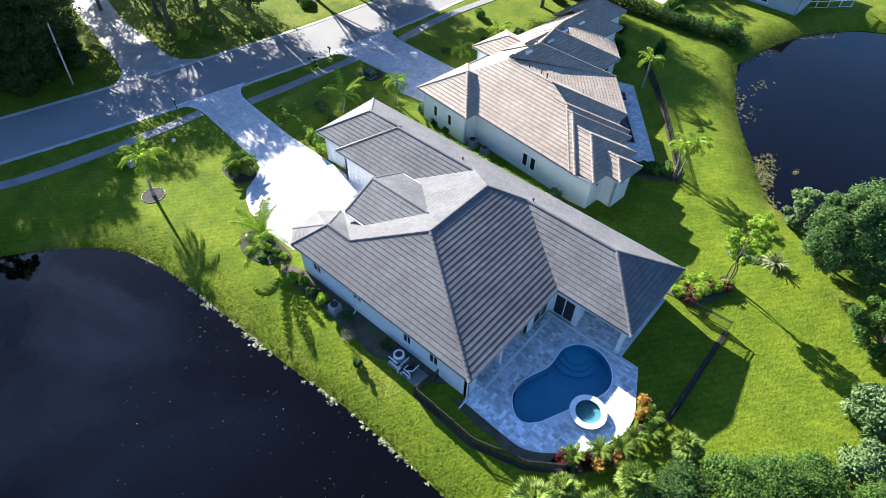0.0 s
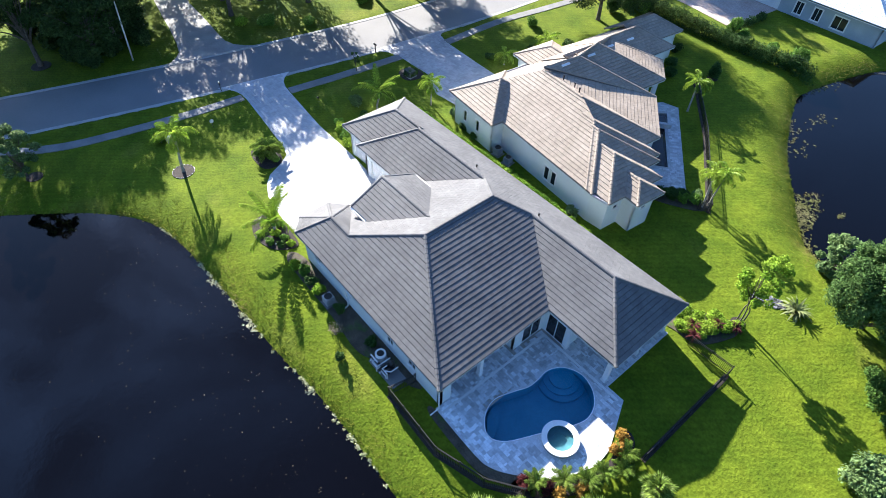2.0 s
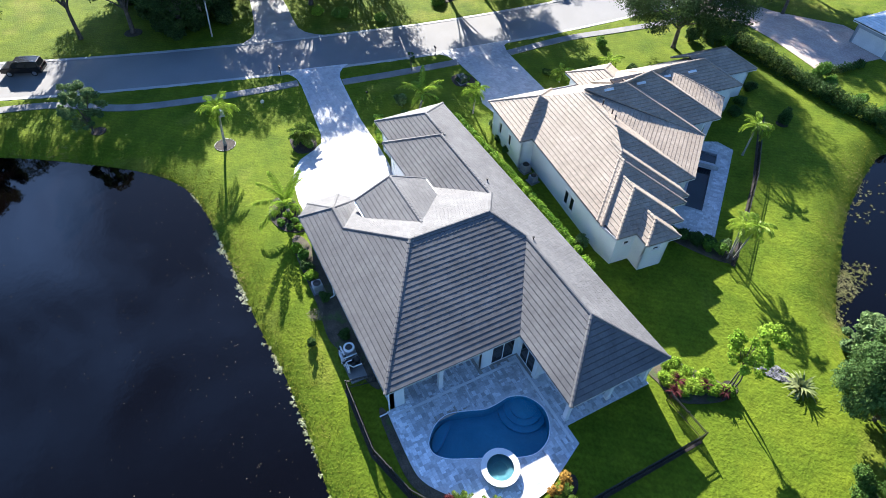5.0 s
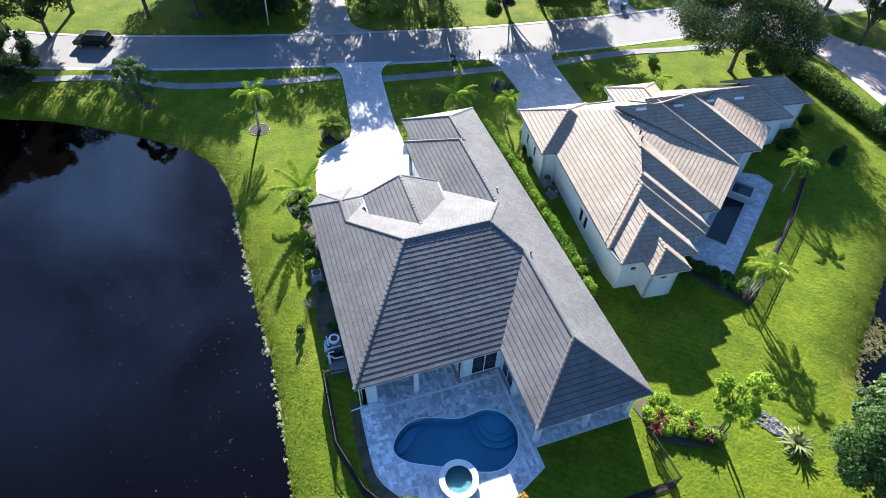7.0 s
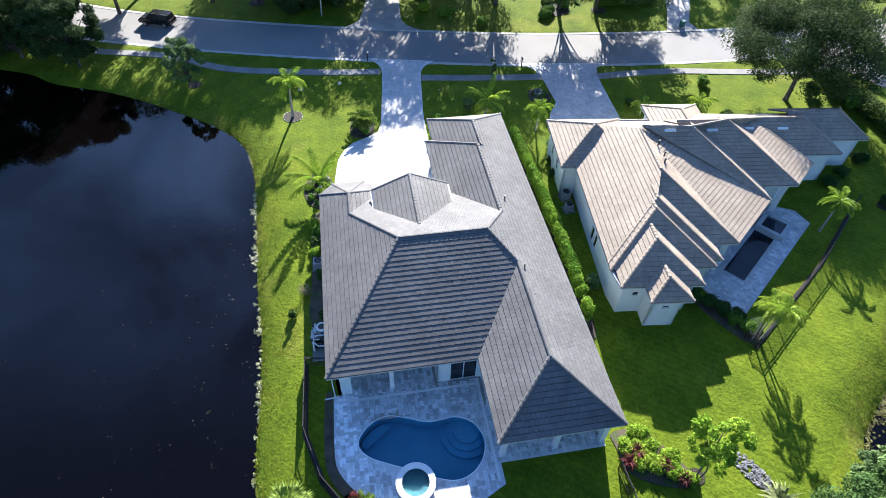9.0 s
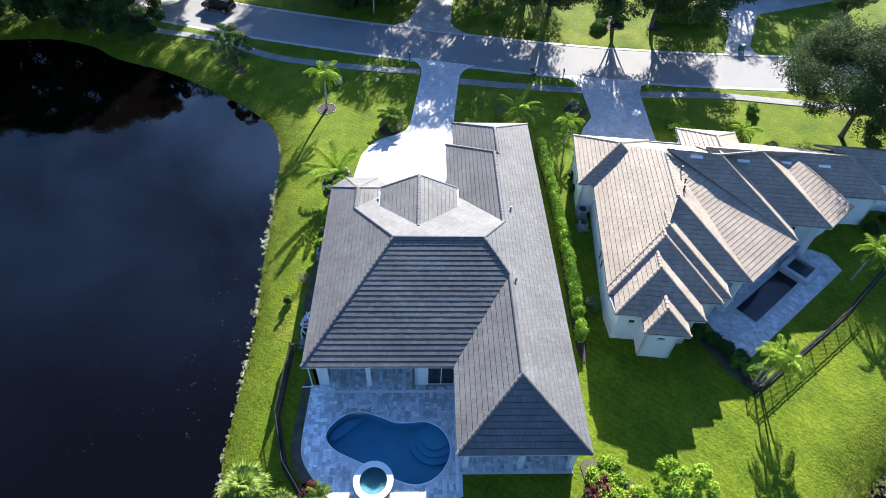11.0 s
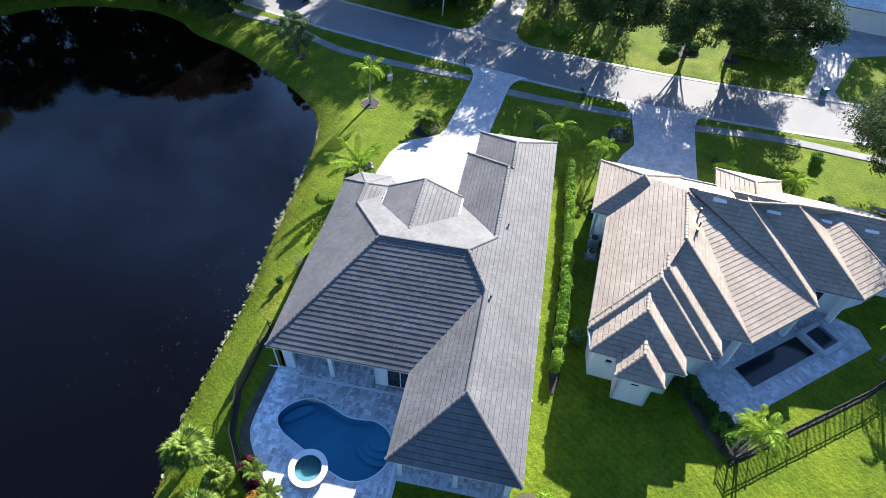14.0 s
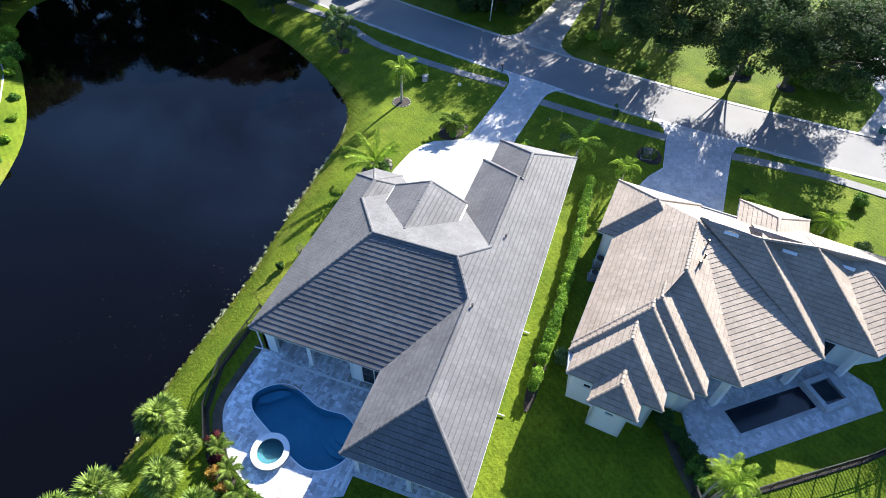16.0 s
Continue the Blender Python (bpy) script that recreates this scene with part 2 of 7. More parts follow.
class Geo:
    """Vertices and faces of one mesh."""

    def __init__(self):
        self.v, self.f = [], []

    def add(self, verts, faces):
        n = len(self.v)
        self.v.extend(tuple(p) for p in verts)
        self.f.extend(tuple(i + n for i in q) for q in faces)
        return self

    def box(self, lo, hi, m=None):
        p = [Vector((x, y, z)) for z in (lo[2], hi[2]) for y in (lo[1], hi[1]) for x in (lo[0], hi[0])]
        if m is not None:
            p = [m @ q for q in p]
        return self.add(p, [(0, 2, 3, 1), (4, 5, 7, 6), (0, 1, 5, 4), (1, 3, 7, 5), (3, 2, 6, 7), (2, 0, 4, 6)])

    def prism(self, poly, z0, z1):
        """A flat polygon (x, y), anticlockwise, between two heights; a height may be a function of x and y."""
        n = len(poly)
        lo = [(x, y, z0(x, y) if callable(z0) else z0) for x, y in poly]
        hi = [(x, y, z1(x, y) if callable(z1) else z1) for x, y in poly]
        return self.add(lo + hi, [tuple(reversed(range(n))), tuple(range(n, 2 * n))] + [(i, (i + 1) % n, n + (i + 1) % n, n + i) for i in range(n)])

    def tube(self, path, radii, seg=8, cap=True):
        path = [Vector(p) for p in path]
        rings = []
        for i, p in enumerate(path):
            d = (path[min(i + 1, len(path) - 1)] - path[max(i - 1, 0)]).normalized()
            a = d.cross(Vector((0, 0, 1)) if abs(d.z) < 0.9 else Vector((1, 0, 0))).normalized()
            b = d.cross(a)
            r = radii[i] if isinstance(radii, (list, tuple)) else radii
            rings.append([p + r * (math.cos(2 * math.pi * k / seg) * a + math.sin(2 * math.pi * k / seg) * b) for k in range(seg)])
        verts = [q for ring in rings for q in ring]
        faces = [(i * seg + k, i * seg + (k + 1) % seg, (i + 1) * seg + (k + 1) % seg, (i + 1) * seg + k) for i in range(len(path) - 1) for k in range(seg)]
        if cap:
            faces += [tuple(reversed(range(seg))), tuple(range((len(path) - 1) * seg, len(path) * seg))]
        return self.add(verts, faces)

    def ring(self, cx, cy, r0, r1, z0, z1, seg=40):
        """An upright ring with a square section."""
        v, f = [], []
        for k in range(seg):
            a = 2 * math.pi * k / seg
            for r, z in ((r0, z0), (r1, z0), (r1, z1), (r0, z1)):
                v.append((cx + r * math.cos(a), cy + r * math.sin(a), z))
        for k in range(seg):
            a, b = 4 * k, 4 * ((k + 1) % seg)
            f += [(a + i, b + i, b + (i + 1) % 4, a + (i + 1) % 4) for i in range(4)]
        return self.add(v, f)


def mesh_of(name, geo, material, smooth=False):
    me = bpy.data.meshes.new(name)
    me.from_pydata(geo.v, [], geo.f)
    me.materials.append(material)
    if smooth:
        me.polygons.foreach_set("use_smooth", [True] * len(me.polygons))
    me.update()
    return me


def part(name, geo, material, parent=None, label="", smooth=False, local=False, kind="", bevel=0.0):
    """One mesh object; its vertices are in the world unless local, then in the parent's frame."""
    me = geo if isinstance(geo, bpy.types.Mesh) else mesh_of(name, geo, material, smooth)
    ob = new(name, me)
    if parent is not None:
        ob.parent = parent
        if not local:
            ob.matrix_parent_inverse = world_of(parent).inverted()
    if bevel:
        b = ob.modifiers.new("edge", "BEVEL")
        b.width, b.segments, b.limit_method = bevel, 2, "ANGLE"
    return tagged(ob, label, kind=kind)


def solid(name, geo, material, label="", category="", kind="", group="", smooth=False):
    return tagged(part(name, geo, material, smooth=smooth), label, category, group, kind)


def spline(points, steps=8, closed=False):
    """A smooth line through points of any dimension."""
    p = [np.array(q, float) for q in points]
    n = len(p)
    out = []
    for i in range(n if closed else n - 1):
        a, b, c, d = (p[(i + k) % n] if closed else p[min(max(i + k, 0), n - 1)] for k in (-1, 0, 1, 2))
        for s in range(steps):
            t = s / steps
            out.append(0.5 * (2 * b + (c - a) * t + (2 * a - 5 * b + 4 * c - d) * t * t + (3 * b - a - 3 * c + d) * t ** 3))
    if not closed:
        out.append(p[-1])
    return [tuple(float(x) for x in q) for q in out]


def offset_line(line, d):
    """A plan line moved d to its left."""
    out = []
    for i, p in enumerate(line):
        a, b = line[max(i - 1, 0)], line[min(i + 1, len(line) - 1)]
        dx, dy = b[0] - a[0], b[1] - a[1]
        s = math.hypot(dx, dy) or 1
        out.append((p[0] - dy / s * d, p[1] + dx / s * d))
    return out


def inside(poly, x, y):
    """Whether plan points (arrays) lie in a polygon."""
    x, y = np.asarray(x, float), np.asarray(y, float)
    res = np.zeros(x.shape, bool)
    for (x0, y0), (x1, y1) in zip(poly, poly[1:] + poly[:1]):
        cross = ((y0 > y) != (y1 > y)) & (x < (x1 - x0) * (y - y0) / ((y1 - y0) or 1e-12) + x0)
        res ^= cross
    return res


def edge_distance(line, x, y, closed=True):
    x, y = np.asarray(x, float), np.asarray(y, float)
    best = np.full(x.shape, 1e9)
    for (x0, y0), (x1, y1) in zip(line, line[1:] + (line[:1] if closed else [])):
        dx, dy = x1 - x0, y1 - y0
        t = np.clip(((x - x0) * dx + (y - y0) * dy) / (dx * dx + dy * dy + 1e-12), 0, 1)
        best = np.minimum(best, np.hypot(x - x0 - t * dx, y - y0 - t * dy))
    return best


def clip(poly, ax, ay, c):
    """The part of a plan polygon where ax * x + ay * y <= c."""
    out = []
    for (x0, y0), (x1, y1) in zip(poly, poly[1:] + poly[:1]):
        d0, d1 = ax * x0 + ay * y0 - c, ax * x1 + ay * y1 - c
        if d0 <= 0:
            out.append((x0, y0))
        if (d0 < 0 < d1) or (d1 < 0 < d0):
            t = d0 / (d0 - d1)
            out.append((x0 + t * (x1 - x0), y0 + t * (y1 - y0)))
    return out


def area(poly):
    return 0.5 * sum(x0 * y1 - x1 * y0 for (x0, y0), (x1, y1) in zip(poly, poly[1:] + poly[:1]))


def filled(poly, holes, z):
    """A flat sheet with holes."""
    bm = bmesh.new()
    edges = []
    for loop in [poly] + holes:
        vs = [bm.verts.new((x, y, z)) for x, y in loop]
        edges += [bm.edges.new((vs[i], vs[(i + 1) % len(vs)])) for i in range(len(vs))]
    bmesh.ops.triangle_fill(bm, use_beauty=True, use_dissolve=False, edges=edges, normal=(0, 0, 1))
    bm.verts.ensure_lookup_table()
    geo = Geo()
    bm.verts.index_update()
    geo.v = [tuple(v.co) for v in bm.verts]
    geo.f = [tuple(v.index for v in (f.verts if f.normal.z > 0 else reversed(f.verts))) for f in bm.faces]
    bm.free()
    return geo


# ---- ground, water, road ----
LAKE = spline([(-2.4, 12.4), (4, 12.0), (11, 7), (14, -4), (4, -13), (-12, -16.5), (-21.3, -19.9), (-30, -25.3), (-39.4, -35.4), (-47, -45), (-57, -49), (-66, -41),
               (-68.5, -28), (-66.5, -20.5), (-63.3, -16), (-60.3, -8.6), (-55.7, -1.2), (-50, 6), (-44.1, 9.3), (-33.5, 10.4), (-26.2, 10.8), (-20.5, 11.4), (-14.5, 11.6),
               (-8, 11.5)], 6, True)
POND_EAST = spline([(-1.9, 55.6), (-5, 57.9), (-8, 62.4), (-12.6, 69.5), (-17, 80.0), (-17.2, 83.5), (-15.8, 90), (-13.6, 96.5), (-9, 103), (-4.6, 106.2), (8, 112), (30, 104), (38, 80),
                    (28, 58), (10, 53)], 6, True)
ROAD_MID = spline([(-128, -100), (-106, -66), (-90, -38), (-79, -15.7), (-74.4, -3.2), (-71.1, 8.4), (-68.2, 20.2), (-66, 30.5), (-63.4, 44.8), (-62, 57), (-61.1, 71), (-60.8, 90),
                   (-61, 130), (-62, 220)], 8)
ROAD_HALF = 4.35
POOL = spline([(-9.35, 19.03), (-10.3, 19.95), (-10.68, 21.2), (-10.25, 22.7), (-9.8, 23.9), (-9.78, 25.0), (-9.85, 26.1), (-9.25, 27.25), (-7.95, 27.85), (-6.6, 27.5), (-5.65, 26.6), (-5.3, 25.4), (-5.6, 24.2),
               (-6.1, 23.1), (-6.65, 22.0), (-7.15, 20.9), (-7.75, 19.7), (-8.5, 19.0)], 4, True)[::-1]
SPA = (-5.42, 22.55)
NM = pose(-32.05, 42.11, 0, 0, 0, -6.1)
N_POOL = [tuple((NM @ Vector((u, v, 0)))[:2]) for u, v in ((10.45, 12.35), (11.85, 13.7), (6.85, 18.85), (5.5, 17.5))]
WATER_Z = -1.3


def land(x, y):
    """The height of the ground."""
    x, y = np.asarray(x, float), np.asarray(y, float)
    s = np.clip((x + 54) / 16, 0, 1)
    h = -0.45 + 0.37 * s * s * (3 - 2 * s)
    for lake in (LAKE, POND_EAST):
        d = edge_distance(lake, x, y)
        wet = inside(lake, x, y)
        k = np.clip(d / 4.0, 0, 1)
        bank = WATER_Z + 0.10 + (h - WATER_Z - 0.10) * (1 - (1 - k) ** 1.8)
        bank = np.where(d < 0.25, WATER_Z - 0.02 + 0.12 * d / 0.25, bank)
        h = np.where(wet, WATER_Z - 0.02 - np.minimum(d, 2.5) * 0.45, np.minimum(h, bank))
    r = edge_distance(ROAD_MID, x, y, False)
    h = np.where(r < ROAD_HALF + 0.2, -0.60, h)
    for basin in (POOL, N_POOL):
        h = np.where(inside(basin, x, y) | (edge_distance(basin, x, y) < 0.7), -2.2, h)
    return np.where(np.hypot(x - SPA[0], y - SPA[1]) < 1.5, -2.2, h)


def bisect(line, x):
    """How many entries of a rising list are not above x."""
    lo, hi = 0, len(line)
    while lo < hi:
        mid = (lo + hi) // 2
        if line[mid] <= x:
            lo = mid + 1
        else:
            hi = mid
    return lo


def steps_from(a, b, step, far):
    """Grid lines: even between a and b, ever wider outside."""
    mid = list(np.arange(a, b + 1e-6, step))
    lo, hi, d = [a], [b], step
    while hi[-1] < far:
        d *= 1.35
        lo.append(lo[-1] - d)
        hi.append(hi[-1] + d)
    return np.array(lo[:0:-1] + mid + hi[1:])


gx, gy = steps_from(-98.0, 14.0, 0.55, 900), steps_from(-48.0, 108.0, 0.55, 900)
X, Y = np.meshgrid(gx, gy, indexing="ij")
Z = land(X.ravel(), Y.ravel())
HEIGHTS = Z.reshape(len(gx), len(gy)).copy()
GXL, GYL = gx.tolist(), gy.tolist()


def land_z(x, y):
    """The height of the ground at one place, from the grid."""
    i = min(max(bisect(GXL, x) - 1, 0), len(GXL) - 2)
    j = min(max(bisect(GYL, y) - 1, 0), len(GYL) - 2)
    u, v = (x - GXL[i]) / (GXL[i + 1] - GXL[i]), (y - GYL[j]) / (GYL[j + 1] - GYL[j])
    a, b, c, d = HEIGHTS[i, j], HEIGHTS[i + 1, j], HEIGHTS[i, j + 1], HEIGHTS[i + 1, j + 1]
    return float((a * (1 - u) + b * u) * (1 - v) + (c * (1 - u) + d * u) * v)


rng = np.random.default_rng(4)
Z = Z + rng.normal(0, 0.012, Z.shape)
nx, ny = len(gx), len(gy)
idx = np.arange(nx * ny).reshape(nx, ny)
ground_geo = Geo()
ground_geo.v = np.stack([X.ravel(), Y.ravel(), Z], 1).tolist()
ground_geo.f = np.stack([idx[:-1, :-1].ravel(), idx[1:, :-1].ravel(), idx[1:, 1:].ravel(), idx[:-1, 1:].ravel()], 1).tolist()
solid("ground", ground_geo, GRASS, "mown green lawn sloping down to the ponds", "lawn", "structure", smooth=True)

for nm, outline in (("water", LAKE), ("water", POND_EAST)):
    solid(nm, filled(outline, [], WATER_Z), POND, "dark still pond water reflecting trees and sky", "pond", "structure")


def strip(line, half, z_at, rows=2):
    """A band along a plan line that lies on the given heights."""
    a, b = offset_line(line, half), offset_line(line, -half)
    g = Geo()
    v = []
    for p, q in zip(a, b):
        for x, y in (p, q):
            v.append((x, y, z_at(x, y)))
    g.add(v, [(2 * i, 2 * i + 1, 2 * i + 3, 2 * i + 2) for i in range(len(line) - 1)])
    n = len(g.v)
    g.add([(x, y, z - 0.25) for x, y, z in v], [])
    for i in range(len(line) - 1):
        g.f += [(2 * i, 2 * i + 2, n + 2 * i + 2, n + 2 * i), (2 * i + 1, n + 2 * i + 1, n + 2 * i + 3, 2 * i + 3)]
    return g


solid("road", strip(ROAD_MID, ROAD_HALF, lambda x, y: -0.47), ASPHALT, "pale grey asphalt residential road dappled with tree shade", "road", "structure")
for side in (1, -1):
    solid("kerb", strip(offset_line(ROAD_MID, side * (ROAD_HALF + 0.12)), 0.26, lambda x, y: -0.43), KERB, "low pale concrete kerb along the road", "kerb", "structure")

SIDEWALKS = [spline([(-95, -52), (-82, -34), (-71.6, -17.4), (-67.5, -3.2), (-64.3, 2.5), (-62.3, 7.5), (-60.4, 18), (-59.7, 25.2)], 6),
             spline([(-57.5, 30.4), (-56.5, 38), (-55.7, 46.2)], 6), spline([(-54.9, 53.7), (-54.9, 63.7), (-53.6, 72.7), (-52.6, 82), (-53.5, 90)], 6)]
for line in SIDEWALKS:
    solid("pavement", strip(line, 0.66, lambda x, y: -0.37), CONCRETE, "narrow grey concrete pavement across the lawn", "pavement", "structure")


def sheet(name, outline, rise, mat, label, cat, cell=1.6):
    """A paved sheet that lies a little above the ground, with a thin edge."""
    if area(outline) < 0:
        outline = outline[::-1]
    g = Geo()
    x0, y0 = min(p[0] for p in outline), min(p[1] for p in outline)
    for i in range(int((max(p[0] for p in outline) - x0) / cell) + 1):
        col = clip(clip(outline, 1, 0, x0 + (i + 1) * cell), -1, 0, -(x0 + i * cell))
        for j in range(int((max(p[1] for p in outline) - y0) / cell) + 1):
            q = clip(clip(col, 0, 1, y0 + (j + 1) * cell), 0, -1, -(y0 + j * cell)) if len(col) > 2 else []
            if len(q) > 2 and area(q) > 1e-4:
                xs, ys = np.array([p[0] for p in q]), np.array([p[1] for p in q])
                zs = np.array([land_z(*p) for p in q])
                zs = np.maximum(zs, -0.45) + rise
                g.add(list(zip(xs.tolist(), ys.tolist(), zs.tolist())), [tuple(range(len(q)))])
    n = len(outline)
    z = [max(land_z(x, y), -0.45) + rise for x, y in outline]
    g.add([(x, y, h) for (x, y), h in zip(outline, z)] + [(x, y, h - 0.2) for (x, y), h in zip(outline, z)], [(i, n + i, n + (i + 1) % n, (i + 1) % n) for i in range(n)])
    return solid(name, g, mat, label, cat, "structure")


DRIVE_MAIN = [(-63.4, 23.7), (-62.6, 24.5), (-61.6, 25.1), (-60.5, 25.4), (-59, 25.4), (-55, 25.0), (-48, 24.2), (-46.3, 23.7), (-45.2, 22.2), (-44.4, 20.7), (-43.2, 19.7), (-41.4, 18.9), (-37.8, 18.4), (-34.2, 18.5),
              (-33.2, 21.6), (-32.0, 22.6), (-30.2, 22.7), (-30.2, 28.9), (-38.2, 28.9), (-42.2, 29.2), (-48.8, 29.4), (-57.4, 30.3), (-58.8, 30.5), (-59.9, 30.9), (-60.8, 31.6), (-61.5, 32.6)]
drive_main = sheet("driveway", DRIVE_MAIN, 0.045, DRIVE, "pale silver paver driveway glaring in the sun", "driveway")
DRIVE_NEXT = [(-59.4, 44.3), (-57.6, 45.7), (-55.5, 46.2), (-49.6, 46.3), (-47.4, 44.9), (-45.4, 44.1), (-41.0, 44.4), (-40.6, 52.6), (-47.5, 53.1), (-55, 53.7), (-57, 54.3), (-58.0, 56.0)]
drive_next = sheet("driveway", DRIVE_NEXT, 0.045, GREY_PAVER, "grey paver driveway dappled with shade", "driveway")
sheet("driveway", [(-72.4, 20.7), (-72.9, 21.6), (-73.7, 22.7), (-74.8, 23.5), (-77.3, 24.2), (-82, 25.1), (-86.5, 25.8), (-99, 28.0), (-99, 33.0), (-88, 30.6), (-81, 30.2), (-76.4, 29.8), (-74.0, 29.7), (-72.4, 30.2), (-71.2, 31.2), (-70.4, 32.4)][::-1], 0.05, PALE_CONCRETE,
      "pale concrete driveway across the road", "driveway")
sheet("driveway", [(-65.4, 68.4), (-67.5, 69.4), (-72, 71.4), (-76, 73.0), (-80, 71.4), (-84, 70.5), (-92, 72), (-92, 92), (-84, 93.5), (-80.5, 84), (-78.5, 78.5), (-68, 73.2), (-65.2, 73.6)][::-1],
      0.05, PALE_CONCRETE, "white concrete driveway with a turning area", "driveway")
sheet("driveway", [(-56.6, 86.0), (-52, 88.4), (-47, 90.8), (-42, 90.5), (-32.2, 88.9), (-30.6, 103.5), (-40, 104), (-48, 98.5), (-56.5, 95.5)], 0.05, BRICKPAVE, "reddish brick-paved driveway", "driveway")


# ---- roofs and houses ----
COURSE, TILE_W, LIP = 0.41, 0.34, 0.064


CAP_PROFILE = [(-1.0, -0.55), (-0.8, 0.25), (-0.35, 0.85), (0.35, 0.85), (0.8, 0.25), (1.0, -0.55)]
CAP_V = [(x * 1.03, 0, z + 0.28) for x, z in CAP_PROFILE] + [(x * 0.92, 1, z * 0.9 + 0.1) for x, z in CAP_PROFILE]
CAP_F = [(k + 1, k, 6 + k, 7 + k) for k in range(5)] + [tuple(range(6))]


class Roof:
    """Collects the faces of one house's roof: felt deck, tiles, ridge caps, fascias and gutters."""

    def __init__(self, frame_m, cap_from=1e9):
        self.m, self.cap_from, self.cap_singles = frame_m, cap_from, []
        self.deck, self.tiles, self.caps, self.singles = [], Geo(), Geo(), []
        self.faces = []

    def face(self, poly, eave, inward, z0, slope, singles=None):
        """A convex plan polygon on the plane that rises from the eave point along inward. singles(x, y) tells which tiles stay single."""
        if area(poly) < 0:
            poly = poly[::-1]
        s = math.hypot(*inward)
        nx_, ny_ = inward[0] / s, inward[1] / s
        tx, ty = ny_, -nx_
        zf = lambda x, y: z0 + slope * ((x - eave[0]) * nx_ + (y - eave[1]) * ny_)
        n = len(poly)
        plane = Geo()
        self.deck.append(plane)
        plane.add([self.m @ Vector((x, y, zf(x, y) - 0.03)) for x, y in poly] + [self.m @ Vector((x, y, zf(x, y) - 0.16)) for x, y in poly],
                  [tuple(range(n)), tuple(reversed(range(n, 2 * n)))] + [(i, n + i, n + (i + 1) % n, (i + 1) % n) for i in range(n)])
        self.faces.append((poly, zf))
        ab = [((x - eave[0]) * tx + (y - eave[1]) * ty, (x - eave[0]) * nx_ + (y - eave[1]) * ny_) for x, y in poly]
        if area(ab) < 0:
            ab = ab[::-1]
        db = COURSE / math.sqrt(1 + slope * slope)
        halves = [(b[1] - a[1], a[0] - b[0]) for a, b in zip(ab, ab[1:] + ab[:1])]
        cuts = [(hx, hy, hx * a[0] + hy * a[1]) for (hx, hy), a in zip(halves, ab)]
        lo_b, hi_b = min(p[1] for p in ab), max(p[1] for p in ab)
        for i in range(int(math.floor(lo_b / db)), int(math.ceil(hi_b / db)) + 1):
            b0, b1 = i * db, (i + 1) * db
            row = [(min(p[0] for p in ab) - 1, b0), (max(p[0] for p in ab) + 1, b0), (max(p[0] for p in ab) + 1, b1), (min(p[0] for p in ab) - 1, b1)]
            for c in cuts:
                row = clip(row, *c)
                if len(row) < 3:
                    break
            if len(row) < 3:
                continue
            a_lo, a_hi = min(p[0] for p in row), max(p[0] for p in row)
            shift = (i % 2) * 0.5 * TILE_W
            for j in range(int(math.floor((a_lo - shift) / TILE_W)), int(math.ceil((a_hi - shift) / TILE_W)) + 1):
                a0 = shift + j * TILE_W
                q = [(a0 + 0.004, b0), (a0 + TILE_W - 0.004, b0), (a0 + TILE_W - 0.004, b1), (a0 + 0.004, b1)]
                whole = True
                for c in cuts:
                    if any(c[0] * p[0] + c[1] * p[1] > c[2] + 1e-9 for p in q):
                        whole = False
                        q = clip(q, *c)
                        if len(q) < 3:
                            break
                if len(q) < 3 or abs(area(q)) < 0.004:
                    continue
                lift = LIP * random.uniform(0.95, 1.05)
                cx, cy = eave[0] + tx * (a0 + TILE_W / 2) + nx_ * b0, eave[1] + ty * (a0 + TILE_W / 2) + ny_ * b0
                if whole and singles and len(self.singles) < 300 and singles(cx, cy):
                    x_ax = self.m.to_3x3() @ Vector((tx, ty, 0))
                    y_ax = self.m.to_3x3() @ Vector((nx_, ny_, slope)).normalized()
                    o = self.m @ Vector((cx, cy, zf(cx, cy)))
                    z_ax = x_ax.cross(y_ax)
                    if z_ax.z < 0:
                        x_ax, z_ax = -x_ax, -z_ax
                    self.singles.append(Matrix(((x_ax.x, y_ax.x, z_ax.x, o.x), (x_ax.y, y_ax.y, z_ax.y, o.y), (x_ax.z, y_ax.z, z_ax.z, o.z), (0, 0, 0, 1))))
                    continue
                split = b0 + 0.9 * db
                for piece, hgt in ((clip(q, 0, 1, split), lambda f: lift * (1 - 0.34 * f / 0.9)), (clip(q, 0, -1, -split), lambda f: lift * 0.66 * (1 - f) / 0.1)):
                    if len(piece) < 3:
                        continue
                    top, low = [], []
                    for a, b in piece:
                        x, y = eave[0] + tx * a + nx_ * b, eave[1] + ty * a + ny_ * b
                        z = zf(x, y)
                        top.append(self.m @ Vector((x, y, z + 0.006 + hgt((b - b0) / db))))
                        low.append(self.m @ Vector((x, y, z - 0.02)))
                    k = len(top)
                    if (Vector(top[1]) - Vector(top[0])).cross(Vector(top[2]) - Vector(top[1])).z < 0:
                        top, low = top[::-1], low[::-1]
                    self.tiles.add(top + low, [tuple(range(k))] + [(r, k + r, k + (r + 1) % k, (r + 1) % k) for r in range(k)])

